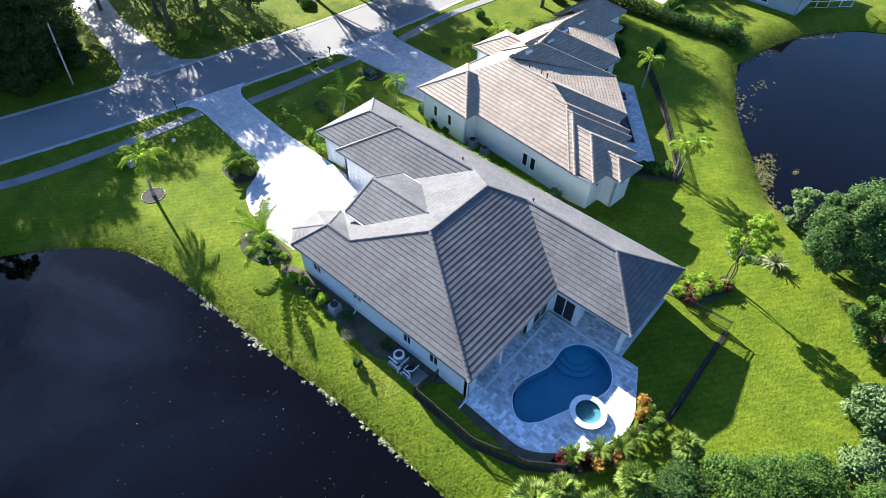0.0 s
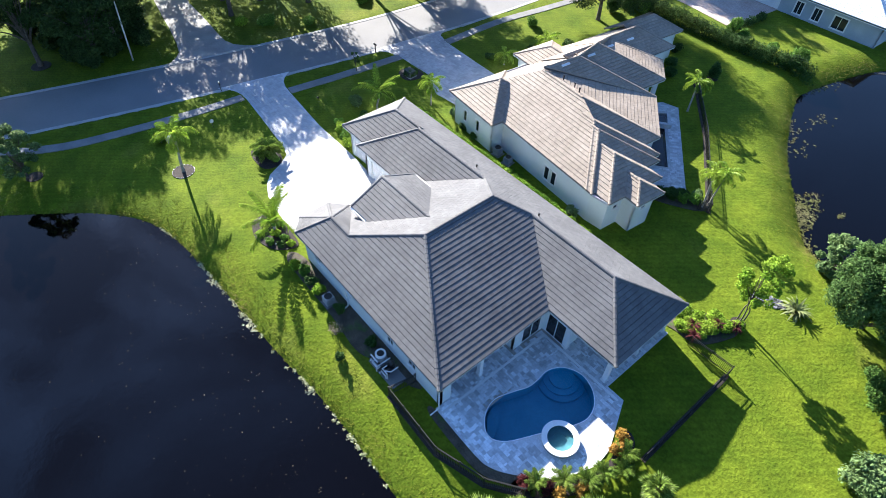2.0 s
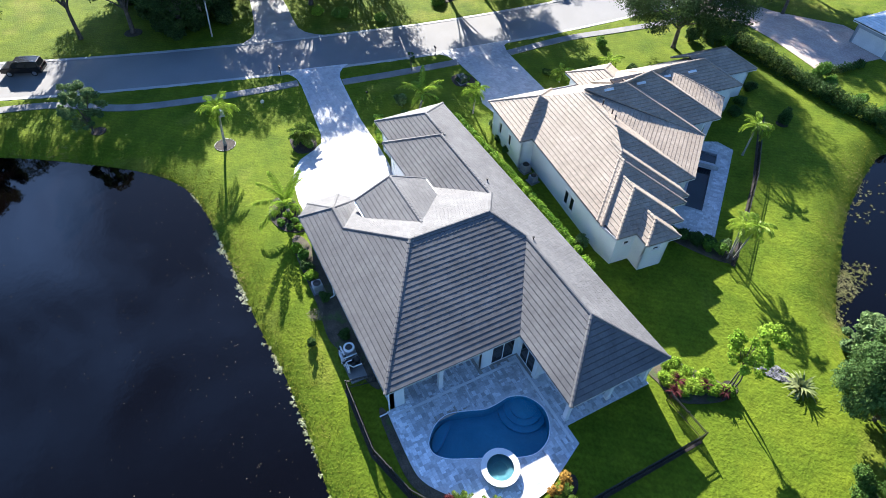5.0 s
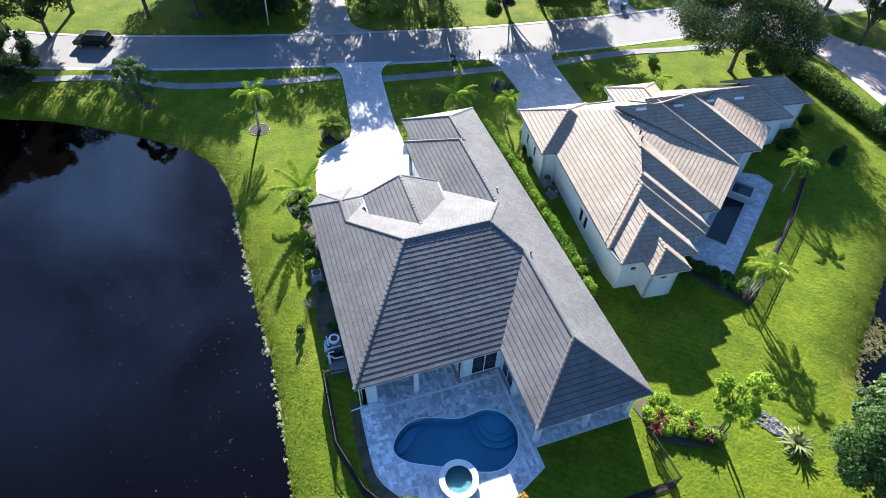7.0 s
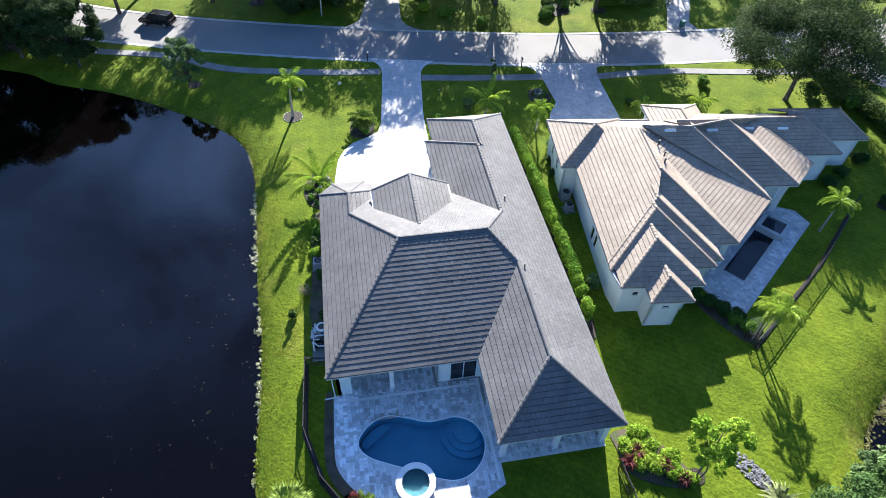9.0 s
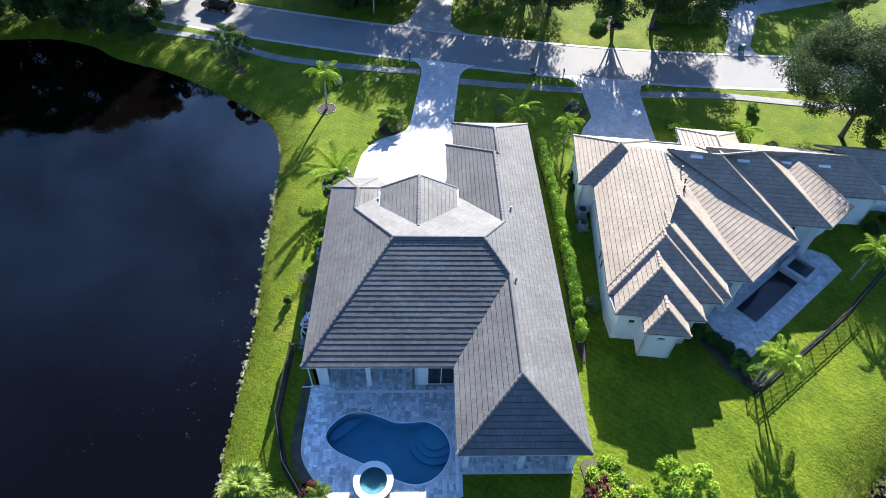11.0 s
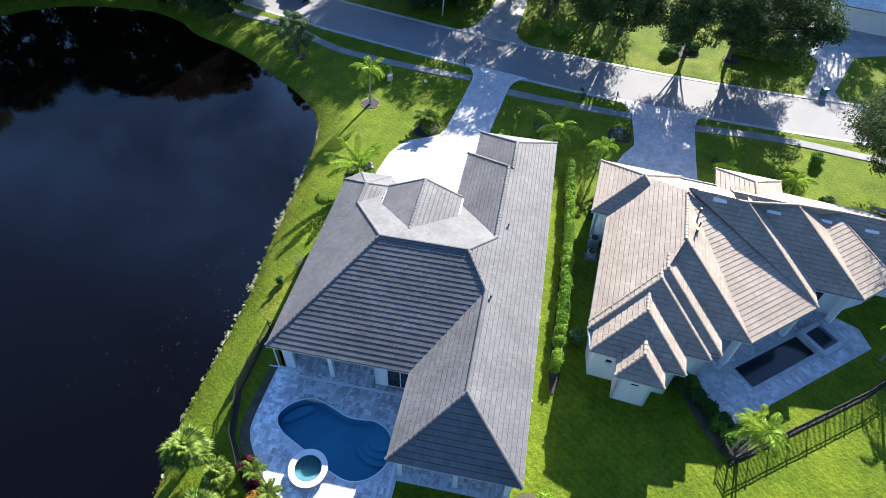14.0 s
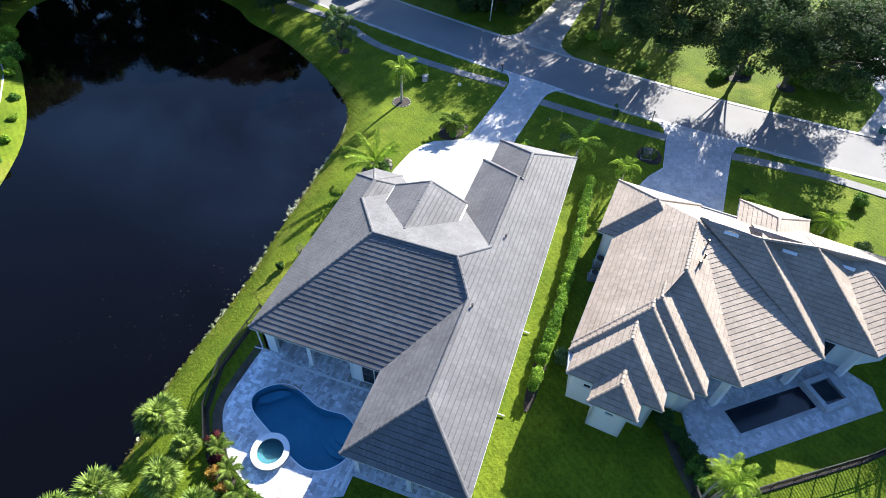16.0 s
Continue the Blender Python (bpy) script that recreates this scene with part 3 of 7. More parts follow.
    def cap_line(self, p, q, w=0.175, h=0.095):
        """Overlapping ridge tiles from p up to q, points with heights."""
        p, q = self.m @ Vector(p), self.m @ Vector(q)
        d = q - p
        n = max(1, round(d.length / 0.40))
        side = d.cross(Vector((0, 0, 1))).normalized()
        up = side.cross(d).normalized()
        for i in range(n):
            a, b = p + d * (i / n), p + d * ((i + 1.12) / n)
            along = (b - a).length
            ax = d.normalized()
            m = Matrix(((side.x * w, ax.x * along, up.x * h, a.x), (side.y * w, ax.y * along, up.y * h, a.y), (side.z * w, ax.z * along, up.z * h, a.z), (0, 0, 0, 1)))
            if len(self.cap_singles) < 300 and a.x > self.cap_from:
                self.cap_singles.append(m)
            else:
                self.caps.add([m @ Vector(v) for v in CAP_V], CAP_F)

    def finish(self, house, tile_mat, z_tile_mesh, label):
        roof = tagged(new("roof"), label)
        roof.parent = house
        roof.matrix_parent_inverse = world_of(house).inverted()
        for plane in self.deck:
            part("roof_plane", plane, DECK_DARK, roof)
        part("roof_tiles", self.tiles, tile_mat, roof, kind="stuff")
        if self.caps.v:
            part("ridge", self.caps, tile_mat, roof, kind="stuff")
        one = mesh_of("ridge_cap", Geo().add(CAP_V, CAP_F), tile_mat)
        for m in self.cap_singles:
            ob = part("ridge_cap", one, None, roof, local=True)
            ob.matrix_parent_inverse = world_of(roof).inverted()
            ob.matrix_basis = m
        return roof


def tile_mesh(mat):
    g = Geo()
    w, c = TILE_W / 2 - 0.004, COURSE
    rows = [(0, 0.006 + LIP), (0.9 * c, 0.006 + LIP * 0.66), (c, 0.006)]
    g.add([(sx * w, y, z) for y, z in rows for sx in (-1, 1)] + [(sx * w, y, -0.02) for y, z in rows for sx in (-1, 1)],
          [(0, 1, 3, 2), (2, 3, 5, 4), (0, 6, 7, 1), (1, 7, 9, 3), (3, 9, 11, 5), (5, 11, 10, 4), (4, 10, 8, 2), (2, 8, 6, 0)])
    return mesh_of("roof_tile", g, mat)


def wall_run(owner, p, q, z0, z1, thick, openings=(), mat=None):
    """A wall part from p to q, its outer face on the line to the right of the way; openings: (from, to, sill, head) along it."""
    d = Vector((q[0] - p[0], q[1] - p[1]))
    L = d.length
    m = pose(p[0], p[1], 0, 0, 0, math.degrees(math.atan2(d.y, d.x)))
    line, holes = [(0, z0)], []
    for a, b, zb, zt in sorted(openings):
        if zb <= z0 + 0.11:
            line += [(a, z0), (a, zt), (b, zt), (b, z0)]
        else:
            holes.append([(a, zb), (b, zb), (b, zt), (a, zt)])
    line += [(L, z0), (L, z1), (0, z1)]
    flat = filled(line, holes, 0)
    n = len(flat.v)
    g = Geo()
    g.v = [tuple(m @ Vector((s, 0, z))) for s, z, _ in flat.v] + [tuple(m @ Vector((s, thick, z))) for s, z, _ in flat.v]
    g.f = list(flat.f) + [tuple(n + i for i in reversed(f)) for f in flat.f]
    at = 0
    for loop in [line] + holes:
        k = len(loop)
        g.f += [(at + (i + 1) % k, at + i, n + at + i, n + at + (i + 1) % k) for i in range(k)]
        at += k
    part("wall", g, mat or STUCCO, owner, "pale smooth stucco wall")
    return m


def window_at(house, m, a, b, zb, zt, name="window", bars=1, frame_mat=None, depth=0.25):
    """A window or glass door in an opening of the wall frame m."""
    fm = frame_mat or WHITE
    f = Geo()
    w = 0.07
    for lo, hi in (((a, 0.02, zb), (b, 0.12, zb + w)), ((a, 0.02, zt - w), (b, 0.12, zt)), ((a, 0.02, zb + w), (a + w, 0.12, zt - w)), ((b - w, 0.02, zb + w), (b, 0.12, zt - w))):
        f.box(lo, hi, m)
    for k in range(1, bars + 1):
        x = a + (b - a) * k / (bars + 1)
        f.box((x - w / 2, 0.025, zb + w), (x + w / 2, 0.115, zt - w), m)
    top = part(name, f, fm, house, "white-framed window" if name == "window" else "white-framed sliding glass door")
    n = bars + 1
    for k in range(n):
        x0 = a + w + (b - a - w) * k / n
        x1 = a + (b - a) * (k + 1) / n - (w if k == n - 1 else w / 2)
        part("pane", Geo().box((x0, 0.06, zb + w), (x1, 0.075, zt - w), m), GLASS_DARK, top)
    if name == "window":
        t = Geo()
        for lo, hi in (((a - 0.12, -0.03, zt), (b + 0.12, 0.0, zt + 0.12)), ((a - 0.14, -0.05, zb - 0.12), (b + 0.14, 0.0, zb)),
                       ((a - 0.12, -0.03, zb), (a, 0.0, zt)), ((b, -0.03, zb), (b + 0.12, 0.0, zt))):
            t.box(lo, hi, m)
        part("trim", t, WHITE, top)
    return top


def eave_trim(g, gut, pts, z, m, closed=True):
    """White fascia boards and a gutter along an eave line, anticlockwise."""
    pairs = list(zip(pts, pts[1:] + (pts[:1] if closed else [])))
    if not closed:
        pairs = list(zip(pts, pts[1:]))
    for p, q in pairs:
        L = math.hypot(q[0] - p[0], q[1] - p[1])
        if L < 0.02:
            continue
        f = m @ pose(p[0], p[1], 0, 0, 0, math.degrees(math.atan2(q[1] - p[1], q[0] - p[0])))
        g.box((0, 0.02, z - 0.24), (L, 0.07, z - 0.02), f)
        gut.box((0.02, -0.02, z - 0.20), (L - 0.02, 0.015, z - 0.10), f)


def soffit(g, outer, inner, z, m):
    """The flat white underside between the eave and the wall."""
    n = len(outer)
    for i in range(n):
        a, b, c, d = outer[i], outer[(i + 1) % n], inner[(i + 1) % n], inner[i]
        v = [m @ Vector((*p, z)) for p in (a, b, c, d)] + [m @ Vector((*p, z + 0.03)) for p in (a, b, c, d)]
        g.add(v, [(3, 2, 1, 0), (4, 5, 6, 7), (0, 1, 5, 4), (2, 3, 7, 6)])


# the main house: eaves at 3.55 m, hips at two pitches
EZ, S1, S2 = 3.55, 0.575, 0.387
yr, zr = 32.55, EZ + 4.45 * S1
xr = -12.38 - (7.22 - EZ) / S2
ya, yb, zt_ = 17.14 + (7.22 - EZ) / S1, 37.0 - (7.22 - EZ) / S1, 7.22
xc = -12.38 - (zr - EZ) / S2
xv = xr - (zt_ - zr) / S2
yl, zl = 19.87, EZ + 2.73 * S1
xl = xr - (zt_ - zl) / S2
xf = xr - (zt_ - EZ) / S2
wx = -5.84 - 4.45
g2x = -38.65 + 4.45
g1y, g1z = (37.0 + 28.85) / 2, EZ + (37.0 - 28.85) / 2 * S1
g1x = -42.48 + (37.0 - 28.85) / 2

house = thing("house", (-24, 27, 0), "single-storey pale stucco house with grey tiled hip roof", "house")
I4 = Matrix.Identity(4)
roof = Roof(I4, -36.0)
# pool-side face
roof.face([(-12.38, 17.14), (-12.38, 28.1), (xc, yr), (xr, yb), (xr, ya)], (-12.38, 20), (-1, 0), EZ, S2, lambda x, y: x > -14.3)
# long face towards the neighbour, in three convex pieces
roof.face([(-5.84, 37), (wx, yr), (xc, yr), (xc, 37)], (-20, 37), (0, -1), EZ, S1, lambda x, y: x > -6.6)
roof.face([(xc, 37), (xc, yr), (xr, yb), (xr, 37)], (-20, 37), (0, -1), EZ, S1)
roof.face([(xr, 37), (xr, yb), (xv, yr), (xv, 37)], (-20, 37), (0, -1), EZ, S1)
roof.face([(xv, 37), (xv, yr), (g2x, yr), (g2x, 37)], (-20, 37), (0, -1), EZ, S1)
roof.face([(g2x, 37), (g2x, 32.92), (g1x, g1y), (-42.48, 37)], (-20, 37), (0, -1), EZ, S1)
# wing
roof.face([(-5.84, 28.1), (wx, yr), (xc, yr), (-12.38, 28.1)], (-12, 28.1), (0, 1), EZ, S1)
roof.face([(-5.84, 37), (-5.84, 28.1), (wx, yr)], (-5.84, 30), (-1, 0), EZ, S1, lambda x, y: x > -7.2)
# face towards the pond
roof.face([(-12.38, 17.14), (xr, ya), (xl, yl), (xl, 17.14)], (-20, 17.14), (0, 1), EZ, S1)
roof.face([(xl, 17.14), (xl, yl), (-30.02, yl), (-31.85, 17.14)], (-20, 17.14), (0, 1), EZ, S1)
# street-side face and the bay of the small wing
roof.face([(xr, ya), (xr, yb), (xv, yr), (xf, 28.1), (xf, 22.6), (xl, yl)], (xf, 25), (1, 0), EZ, S2)
roof.face([(xl, yl), (-30.02, yl), (-31.85, 22.6), (xf, 22.6)], (-20, 22.6), (0, -1), EZ, S1)
bay = [(-31.85, 17.14), (-33.2, 18.4), (-33.2, 21.3), (-31.85, 22.6)]
for p, q in zip(bay, bay[1:]):
    nx_, ny_ = (q[1] - p[1]), -(q[0] - p[0])
    L = math.hypot(nx_, ny_)
    dist = ((-30.02 - p[0]) * nx_ + (yl - p[1]) * ny_) / L
    roof.face([p, (-30.02, yl), q], p, (nx_, ny_), EZ, (zl - EZ) / dist)
# garage
roof.face([(xv, yr), (xf, 28.1), (-38.65, 28.1), (g2x, yr)], (-35, 28.1), (0, 1), EZ, S1)
roof.face([(-38.65, 28.1), (-38.65, 28.85), (g2x + 0.0, 32.92), (g2x, yr)], (-38.65, 28.1), (1, 0), EZ, S1)
roof.face([(-38.75, 28.85), (-42.48, 28.85), (g1x, g1y), (g2x - 0.2, g1y), (g2x - 0.2, 32.7)], (-40, 28.85), (0, 1), EZ, S1)
roof.face([(-42.48, 28.85), (-42.48, 37), (g1x, g1y)], (-42.48, 33), (1, 0), EZ, S1)
# raised entry gable
ey, ez, ew, efx = 25.43, 6.47, 3.45, -30.25
es = (ez - 4.95) / ew
ebx = xr - (zt_ - ez) / S2
for sgn in (-1, 1):
    yo = ey + sgn * ew
    xo = xr - (zt_ - 4.95) / S2
    roof.face([(ebx, ey), (efx, ey), (efx, yo), (xo, yo)], (efx, yo), (0, -sgn), 4.95, es)
for p, q in (((-12.38, 17.14, EZ), (xr, ya, zt_)), ((xr, ya, zt_), (xr, yb, zt_)), ((xc, yr, zr), (xr, yb, zt_)), ((xc, yr, zr), (wx, yr, zr)), ((-5.84, 37, EZ), (wx, yr, zr)),
             ((-5.84, 28.1, EZ), (wx, yr, zr)), ((xl, yl, zl), (xr, ya, zt_)), ((-30.02, yl, zl), (xl, yl, zl)), ((xv, yr, zr), (xr, yb, zt_)), ((xv, yr, zr), (g2x, yr, zr)),
             ((-38.65, 28.1, EZ), (g2x, yr, zr)), ((g2x, g1y, g1z), (g1x, g1y, g1z)), ((-42.48, 28.85, EZ), (g1x, g1y, g1z)), ((-42.48, 37, EZ), (g1x, g1y, g1z)),
             ((ebx, ey, ez), (efx, ey, ez)), ((efx, ey - ew, 4.95), (efx, ey, ez)), ((efx, ey + ew, 4.95), (efx, ey, ez))) + tuple(((*p, EZ), (-30.02, yl, zl)) for p in bay):
    roof.cap_line(p, q)
main_roof = roof.finish(house, TILE_GREY, None, "grey flat concrete tiles in stepped courses")
main_singles = roof.singles

EAVE = [(-5.84, 28.1), (-5.84, 37), (-42.48, 37), (-42.48, 28.85), (-38.65, 28.85), (-38.65, 28.1), (xf, 28.1), (xf, 22.6), (-31.85, 22.6), (-33.2, 21.3), (-33.2, 18.4), (-31.85, 17.14),
        (-12.38, 17.14), (-12.38, 28.1)]
OVER = 0.55
WALL = [(-5.84 - OVER, 28.1 + OVER), (-5.84 - OVER, 37 - OVER), (-42.48 + OVER, 37 - OVER), (-42.48 + OVER, 28.85 + OVER), (-38.65 + OVER, 28.85 + OVER), (-38.65 + OVER, 28.1 + OVER),
        (xf + OVER, 28.1 + OVER), (xf + OVER, 22.6 - OVER), (-31.62, 22.6 - OVER), (-32.65, 21.07), (-32.65, 18.63), (-31.62, 17.14 + OVER), (-12.38 - OVER, 17.14 + OVER),
        (-12.38 - OVER, 28.1 + OVER)]
fas, gut, sof = Geo(), Geo(), Geo()
eave_trim(fas, gut, EAVE, EZ, I4)
soffit(sof, EAVE, WALL, EZ - 0.24, I4)
part("fascia", fas, GUTTER, house, "white painted fascia boards")
part("gutter", gut, GUTTER, house, "pale grey gutter")
part("soffit", sof, WHITE, house)

ZW = EZ - 0.24
# long wall beside the hedge
long_ops = [(10.6, 12.2, 1.0, 2.4), (19.6, 21.2, 1.0, 2.4), (28.6, 29.6, 1.0, 2.4)]
m = wall_run(house, (-6.4, 36.45), (-41.93, 36.45), -0.4, ZW, 0.25, long_ops)
wins = [(m, *o) for o in long_ops]
m = wall_run(house, (-41.93, 36.45), (-41.93, 29.4), -0.4, ZW, 0.25, [(2.6, 4.4, 0.9, 2.4)])
wins.append((m, 2.6, 4.4, 0.9, 2.4))
m1 = wall_run(house, (-41.93, 29.4), (-38.1, 29.4), -0.4, ZW, 0.25, [(0.55, 3.25, -0.4, 2.25)])
wall_run(house, (-38.1, 29.4), (-38.1, 28.65), -0.4, ZW, 0.25)
m2 = wall_run(house, (-38.1, 28.65), (-30.8, 28.65), -0.4, ZW, 0.25, [(1.0, 6.0, -0.4, 2.25)])
m3 = wall_run(house, (-30.8, 28.65), (-30.8, 22.05), -0.4, ZW, 0.25, [(1.2, 2.2, 0.3, 2.6), (2.6, 4.0, -0.05, 2.75), (4.4, 5.4, 0.3, 2.6)])
wins += [(m3, 1.2, 2.2, 0.3, 2.6), (m3, 4.4, 5.4, 0.3, 2.6)]
wall_run(house, (-30.8, 22.05), (-31.62, 22.05), -0.4, ZW, 0.25)
m4 = wall_run(house, (-31.62, 22.05), (-32.65, 21.07), -0.4, ZW, 0.25)
m4 = wall_run(house, (-32.65, 21.07), (-32.65, 18.63), -0.4, ZW, 0.25, [(0.5, 1.94, 0.9, 2.5)])
wins.append((m4, 0.5, 1.94, 0.9, 2.5))
wall_run(house, (-32.65, 18.63), (-31.62, 17.69), -0.4, ZW, 0.25)
side_ops = [(1.5, 2.5, 1.2, 2.5), (6.5, 7.5, 1.6, 2.3), (12.2, 13.0, 1.0, 2.4), (14.9, 15.8, 1.0, 2.4)]
m5 = wall_run(house, (-31.62, 17.69), (-12.93, 17.69), -0.4, ZW, 0.25, side_ops)
wins += [(m5, *o) for o in side_ops]
# porch front: pier at the corner, pier beside the sliding door
wall_run(house, (-12.93, 17.69), (-12.93, 18.75), -0.1, ZW, 0.3)
m6 = wall_run(house, (-12.93, 25.25), (-12.93, 28.65), -0.1, ZW, 0.25, [(0.95, 3.05, 0.0, 2.45)])
wall_run(house, (-12.93, 18.75), (-12.93, 25.25), ZW - 0.35, ZW, 0.3)
# porch recess
m7 = wall_run(house, (-16.4, 18.0), (-16.4, 25.25), -0.1, ZW, 0.25, [(1.2, 3.4, 0.0, 2.45), (4.4, 6.2, 0.0, 2.45)])
wall_run(house, (-16.4, 25.25), (-12.93, 25.25), -0.1, ZW, 0.25)
# inner side of the wing and its open end
m8 = wall_run(house, (-12.93, 28.65), (-10.4, 28.65), -0.1, ZW, 0.25, [(0.3, 2.2, 0.0, 2.45)])
m9 = wall_run(house, (-10.4, 28.65), (-10.4, 36.45), -0.1, ZW, 0.25, [(1.4, 5.0, 0.0, 2.45)])
wall_run(house, (-10.4, 28.65), (-6.4, 28.65), ZW - 0.3, ZW, 0.3)
wall_run(house, (-6.4, 28.65), (-6.4, 36.45), ZW - 0.3, ZW, 0.3)
for w in wins:
    window_at(house, *w)
window_at(house, m6, 0.95, 3.05, 0.0, 2.45, "sliding_door")
window_at(house, m8, 0.3, 2.2, 0.0, 2.45, "sliding_door")
window_at(house, m7, 1.2, 3.4, 0.0, 2.45, "sliding_door")
window_at(house, m7, 4.4, 6.2, 0.0, 2.45, "sliding_door")
window_at(house, m9, 1.4, 5.0, 0.0, 2.45, "sliding_door", 2)
# entry: gable wall, side cheeks, front door
gab = Geo()
gx_ = efx + 0.45
for x in (gx_,):
    prof = [(ey - ew + 0.4, ZW - 0.1), (ey + ew - 0.4, ZW - 0.1), (ey + ew - 0.4, 4.9), (ey, ez - 0.2), (ey - ew + 0.4, 4.9)]
    gab.add([(x, y, z) for y, z in prof] + [(x + 0.25, y, z) for y, z in prof], [tuple(range(4, -1, -1)), tuple(range(5, 10))] + [(i, (i + 1) % 5, 5 + (i + 1) % 5, 5 + i) for i in range(5)])
for sgn in (-1, 1):
    y0 = ey + sgn * (ew - 0.4)
    gab.box((gx_ + 0.25, min(y0, y0 - sgn * 0.25), 3.6), (xo - 0.2, max(y0, y0 - sgn * 0.25), 4.88))
    gab.box((efx + 0.42, y0 - sgn * 0.5 if sgn > 0 else y0, -0.4), (efx + 0.92, y0 if sgn > 0 else y0 + 0.5, ZW - 0.1))
part("entry_gable", gab, WHITE, house, "white raised entry gable")
part("front_door", Geo().box((2.68, 0.05, -0.05), (3.92, 0.13, 2.72), m3), surface("door_wood", (0.10, 0.055, 0.03), (0.16, 0.09, 0.05), 0.5, 1.5, 8.0, 0.2), house, "brown wooden front door")
for sgn in (-1, 1):
    ef = Geo()
    yo = ey + sgn * ew
    ef.box((efx, yo - 0.03, 4.75), (xo, yo + 0.03, 4.93))
    gut_y = yo + sgn * 0.08
    ef.box((efx + 0.1, gut_y - 0.06, 4.78), (xo - 0.3, gut_y + 0.06, 4.9))
    part("entry_fascia", ef, WHITE, house)
# garage doors with panels
for mm, a, b in ((m1, 0.55, 3.25), (m2, 1.0, 6.0)):
    door = part("garage_door", Geo().box((a + 0.01, 0.10, -0.36), (b - 0.01, 0.16, 2.24), mm), WHITE, house, "white panelled garage door")
    n = max(2, round((b - a) / 0.65))
    for i in range(4):
        for j in range(n):
            w = (b - a) / n
            part("panel", Geo().box((a + j * w + 0.07, 0.08, -0.30 + i * 0.64), (a + (j + 1) * w - 0.07, 0.10, 0.22 + i * 0.64), mm), WHITE, door)
# columns of the porches
def column(x, y, w, z1):
    c = Geo().box((x - w / 2, y - w / 2, 0.0), (x + w / 2, y + w / 2, z1))
    c.box((x - w / 2 - 0.05, y - w / 2 - 0.05, 0.0), (x + w / 2 + 0.05, y + w / 2 + 0.05, 0.22))
    c.box((x - w / 2 - 0.05, y - w / 2 - 0.05, z1 - 0.18), (x + w / 2 + 0.05, y + w / 2 + 0.05, z1))
    part("column", c, WHITE, house, "white square porch column")


for x, y in ((-13.05, 21.77), (-6.55, 28.85), (-6.55, 32.7), (-6.55, 36.2), (-10.5, 28.8)):
    column(x, y, 0.34, ZW - 0.3)
# ceilings, floors and the dark rooms behind the glass
part("porch_ceiling", Geo().box((-16.4, 17.95, ZW - 0.04), (-12.95, 25.25, ZW)).box((-10.4, 28.7, ZW - 0.04), (-6.45, 36.4, ZW)), WHITE, house)
room = Geo()
room.box((-41.6, 29.7, -0.35), (-30.9, 36.2, -0.30)).box((-31.3, 18.0, -0.06), (-10.5, 36.2, -0.01)).box((-31.3, 17.9, ZW - 0.03), (-16.4, 36.2, ZW)).box((-41.7, 29.7, ZW - 0.03), (-31.3, 36.2, ZW))
room.box((-16.4, 25.5, ZW - 0.03), (-13.2, 36.2, ZW)).box((-13.2, 28.9, ZW - 0.03), (-10.4, 36.2, ZW)).box((-24.0, 18.0, -0.06), (-23.8, 36.2, ZW))
part("interior", room, ROOM, house)
# downpipes, vents and pipes on the roof
for x, y, s in ((-12.75, 17.45, -1), (-22.0, 36.62, 1), (-14.0, 36.62, 1), (-24.8, 17.5, -1)):
    dp = Geo().box((x - 0.045, y - 0.04, 0.12), (x + 0.045, y + 0.04, ZW))
    dp.tube([(x, y, 0.14), (x, y + s * 0.25, 0.06), (x, y + s * 0.8, 0.02)], 0.055, 8)
    part("downpipe", dp, WHITE, house, "white downpipe with a kicked-out foot")
for x, y in ((-26.77, 33.42), (-18.6, 33.0)):
    z = EZ + S1 * (37 - y)
    part("roof_vent", Geo().tube([(x, y, z - 0.05), (x, y, z + 0.32)], 0.06, 10).tube([(x, y, z + 0.27), (x, y, z + 0.36)], 0.10, 10), METAL_BLACK, main_roof, "black roof pipe")

# ---- the neighbouring house, turned by six degrees ----
NZ = 3.85
nhouse = thing("house", (-26, 50, 0), "pale single-storey house with tan tiled stepped hip roofs", "house")
nroof = Roof(NM, -38.0)
T = 0.277


def n_hip(front, v0, v1, back, left=True):
    """A hip roof with its ridge along u, hipped at the front only."""
    h = (v1 - v0) / 2
    vm, z = (v0 + v1) / 2, NZ + h * S1
    nroof.face([(front, v0), (front, v1), (front - h, vm)], (front, v0), (-1, 0), NZ, S1)
    nroof.face([(front, v1), (back, v1), (back, vm), (front - h, vm)], (front, v1), (0, -1), NZ, S1)
    if left:
        nroof.face([(front, v0), (front - h, vm), (back, vm), (back, v0)], (front, v0), (0, 1), NZ, S1)
    nroof.cap_line((front, v0, NZ), (front - h, vm, z))
    nroof.cap_line((front, v1, NZ), (front - h, vm, z))
    nroof.cap_line((front - h, vm, z), (back, vm, z))


n_hip(16.8, 2.4, 5.9, 13.3)
n_hip(15.2, 0.4, 7.35, 9.9)
n_hip(13.3, 0.0, 9.1, 7.8)
n_hip(12.6, 0.02, 9.9, 6.0, left=False)
zn = NZ + 6.06 * S1
nroof.face([(10.7, 0.0), (10.7, 12.13), (4.64, 6.06)], (10.7, 0), (-1, 0), NZ, S1)
nroof.face([(10.7, 12.13), (1.5, 12.13), (-1.5, 6.06), (4.64, 6.06)], (10.7, 12.13), (0, -1), NZ, S1)
nroof.face([(10.7, 0.0), (4.64, 6.06), (-1.47, 6.06), (-7.5, 0.0)], (0, 0), (0, 1), NZ, S1)
nroof.face([(13.3, 0.0), (7.65, 4.95), (4.64, 6.06), (10.7, 0.0)], (0, 0), (0, 1), NZ, S1)
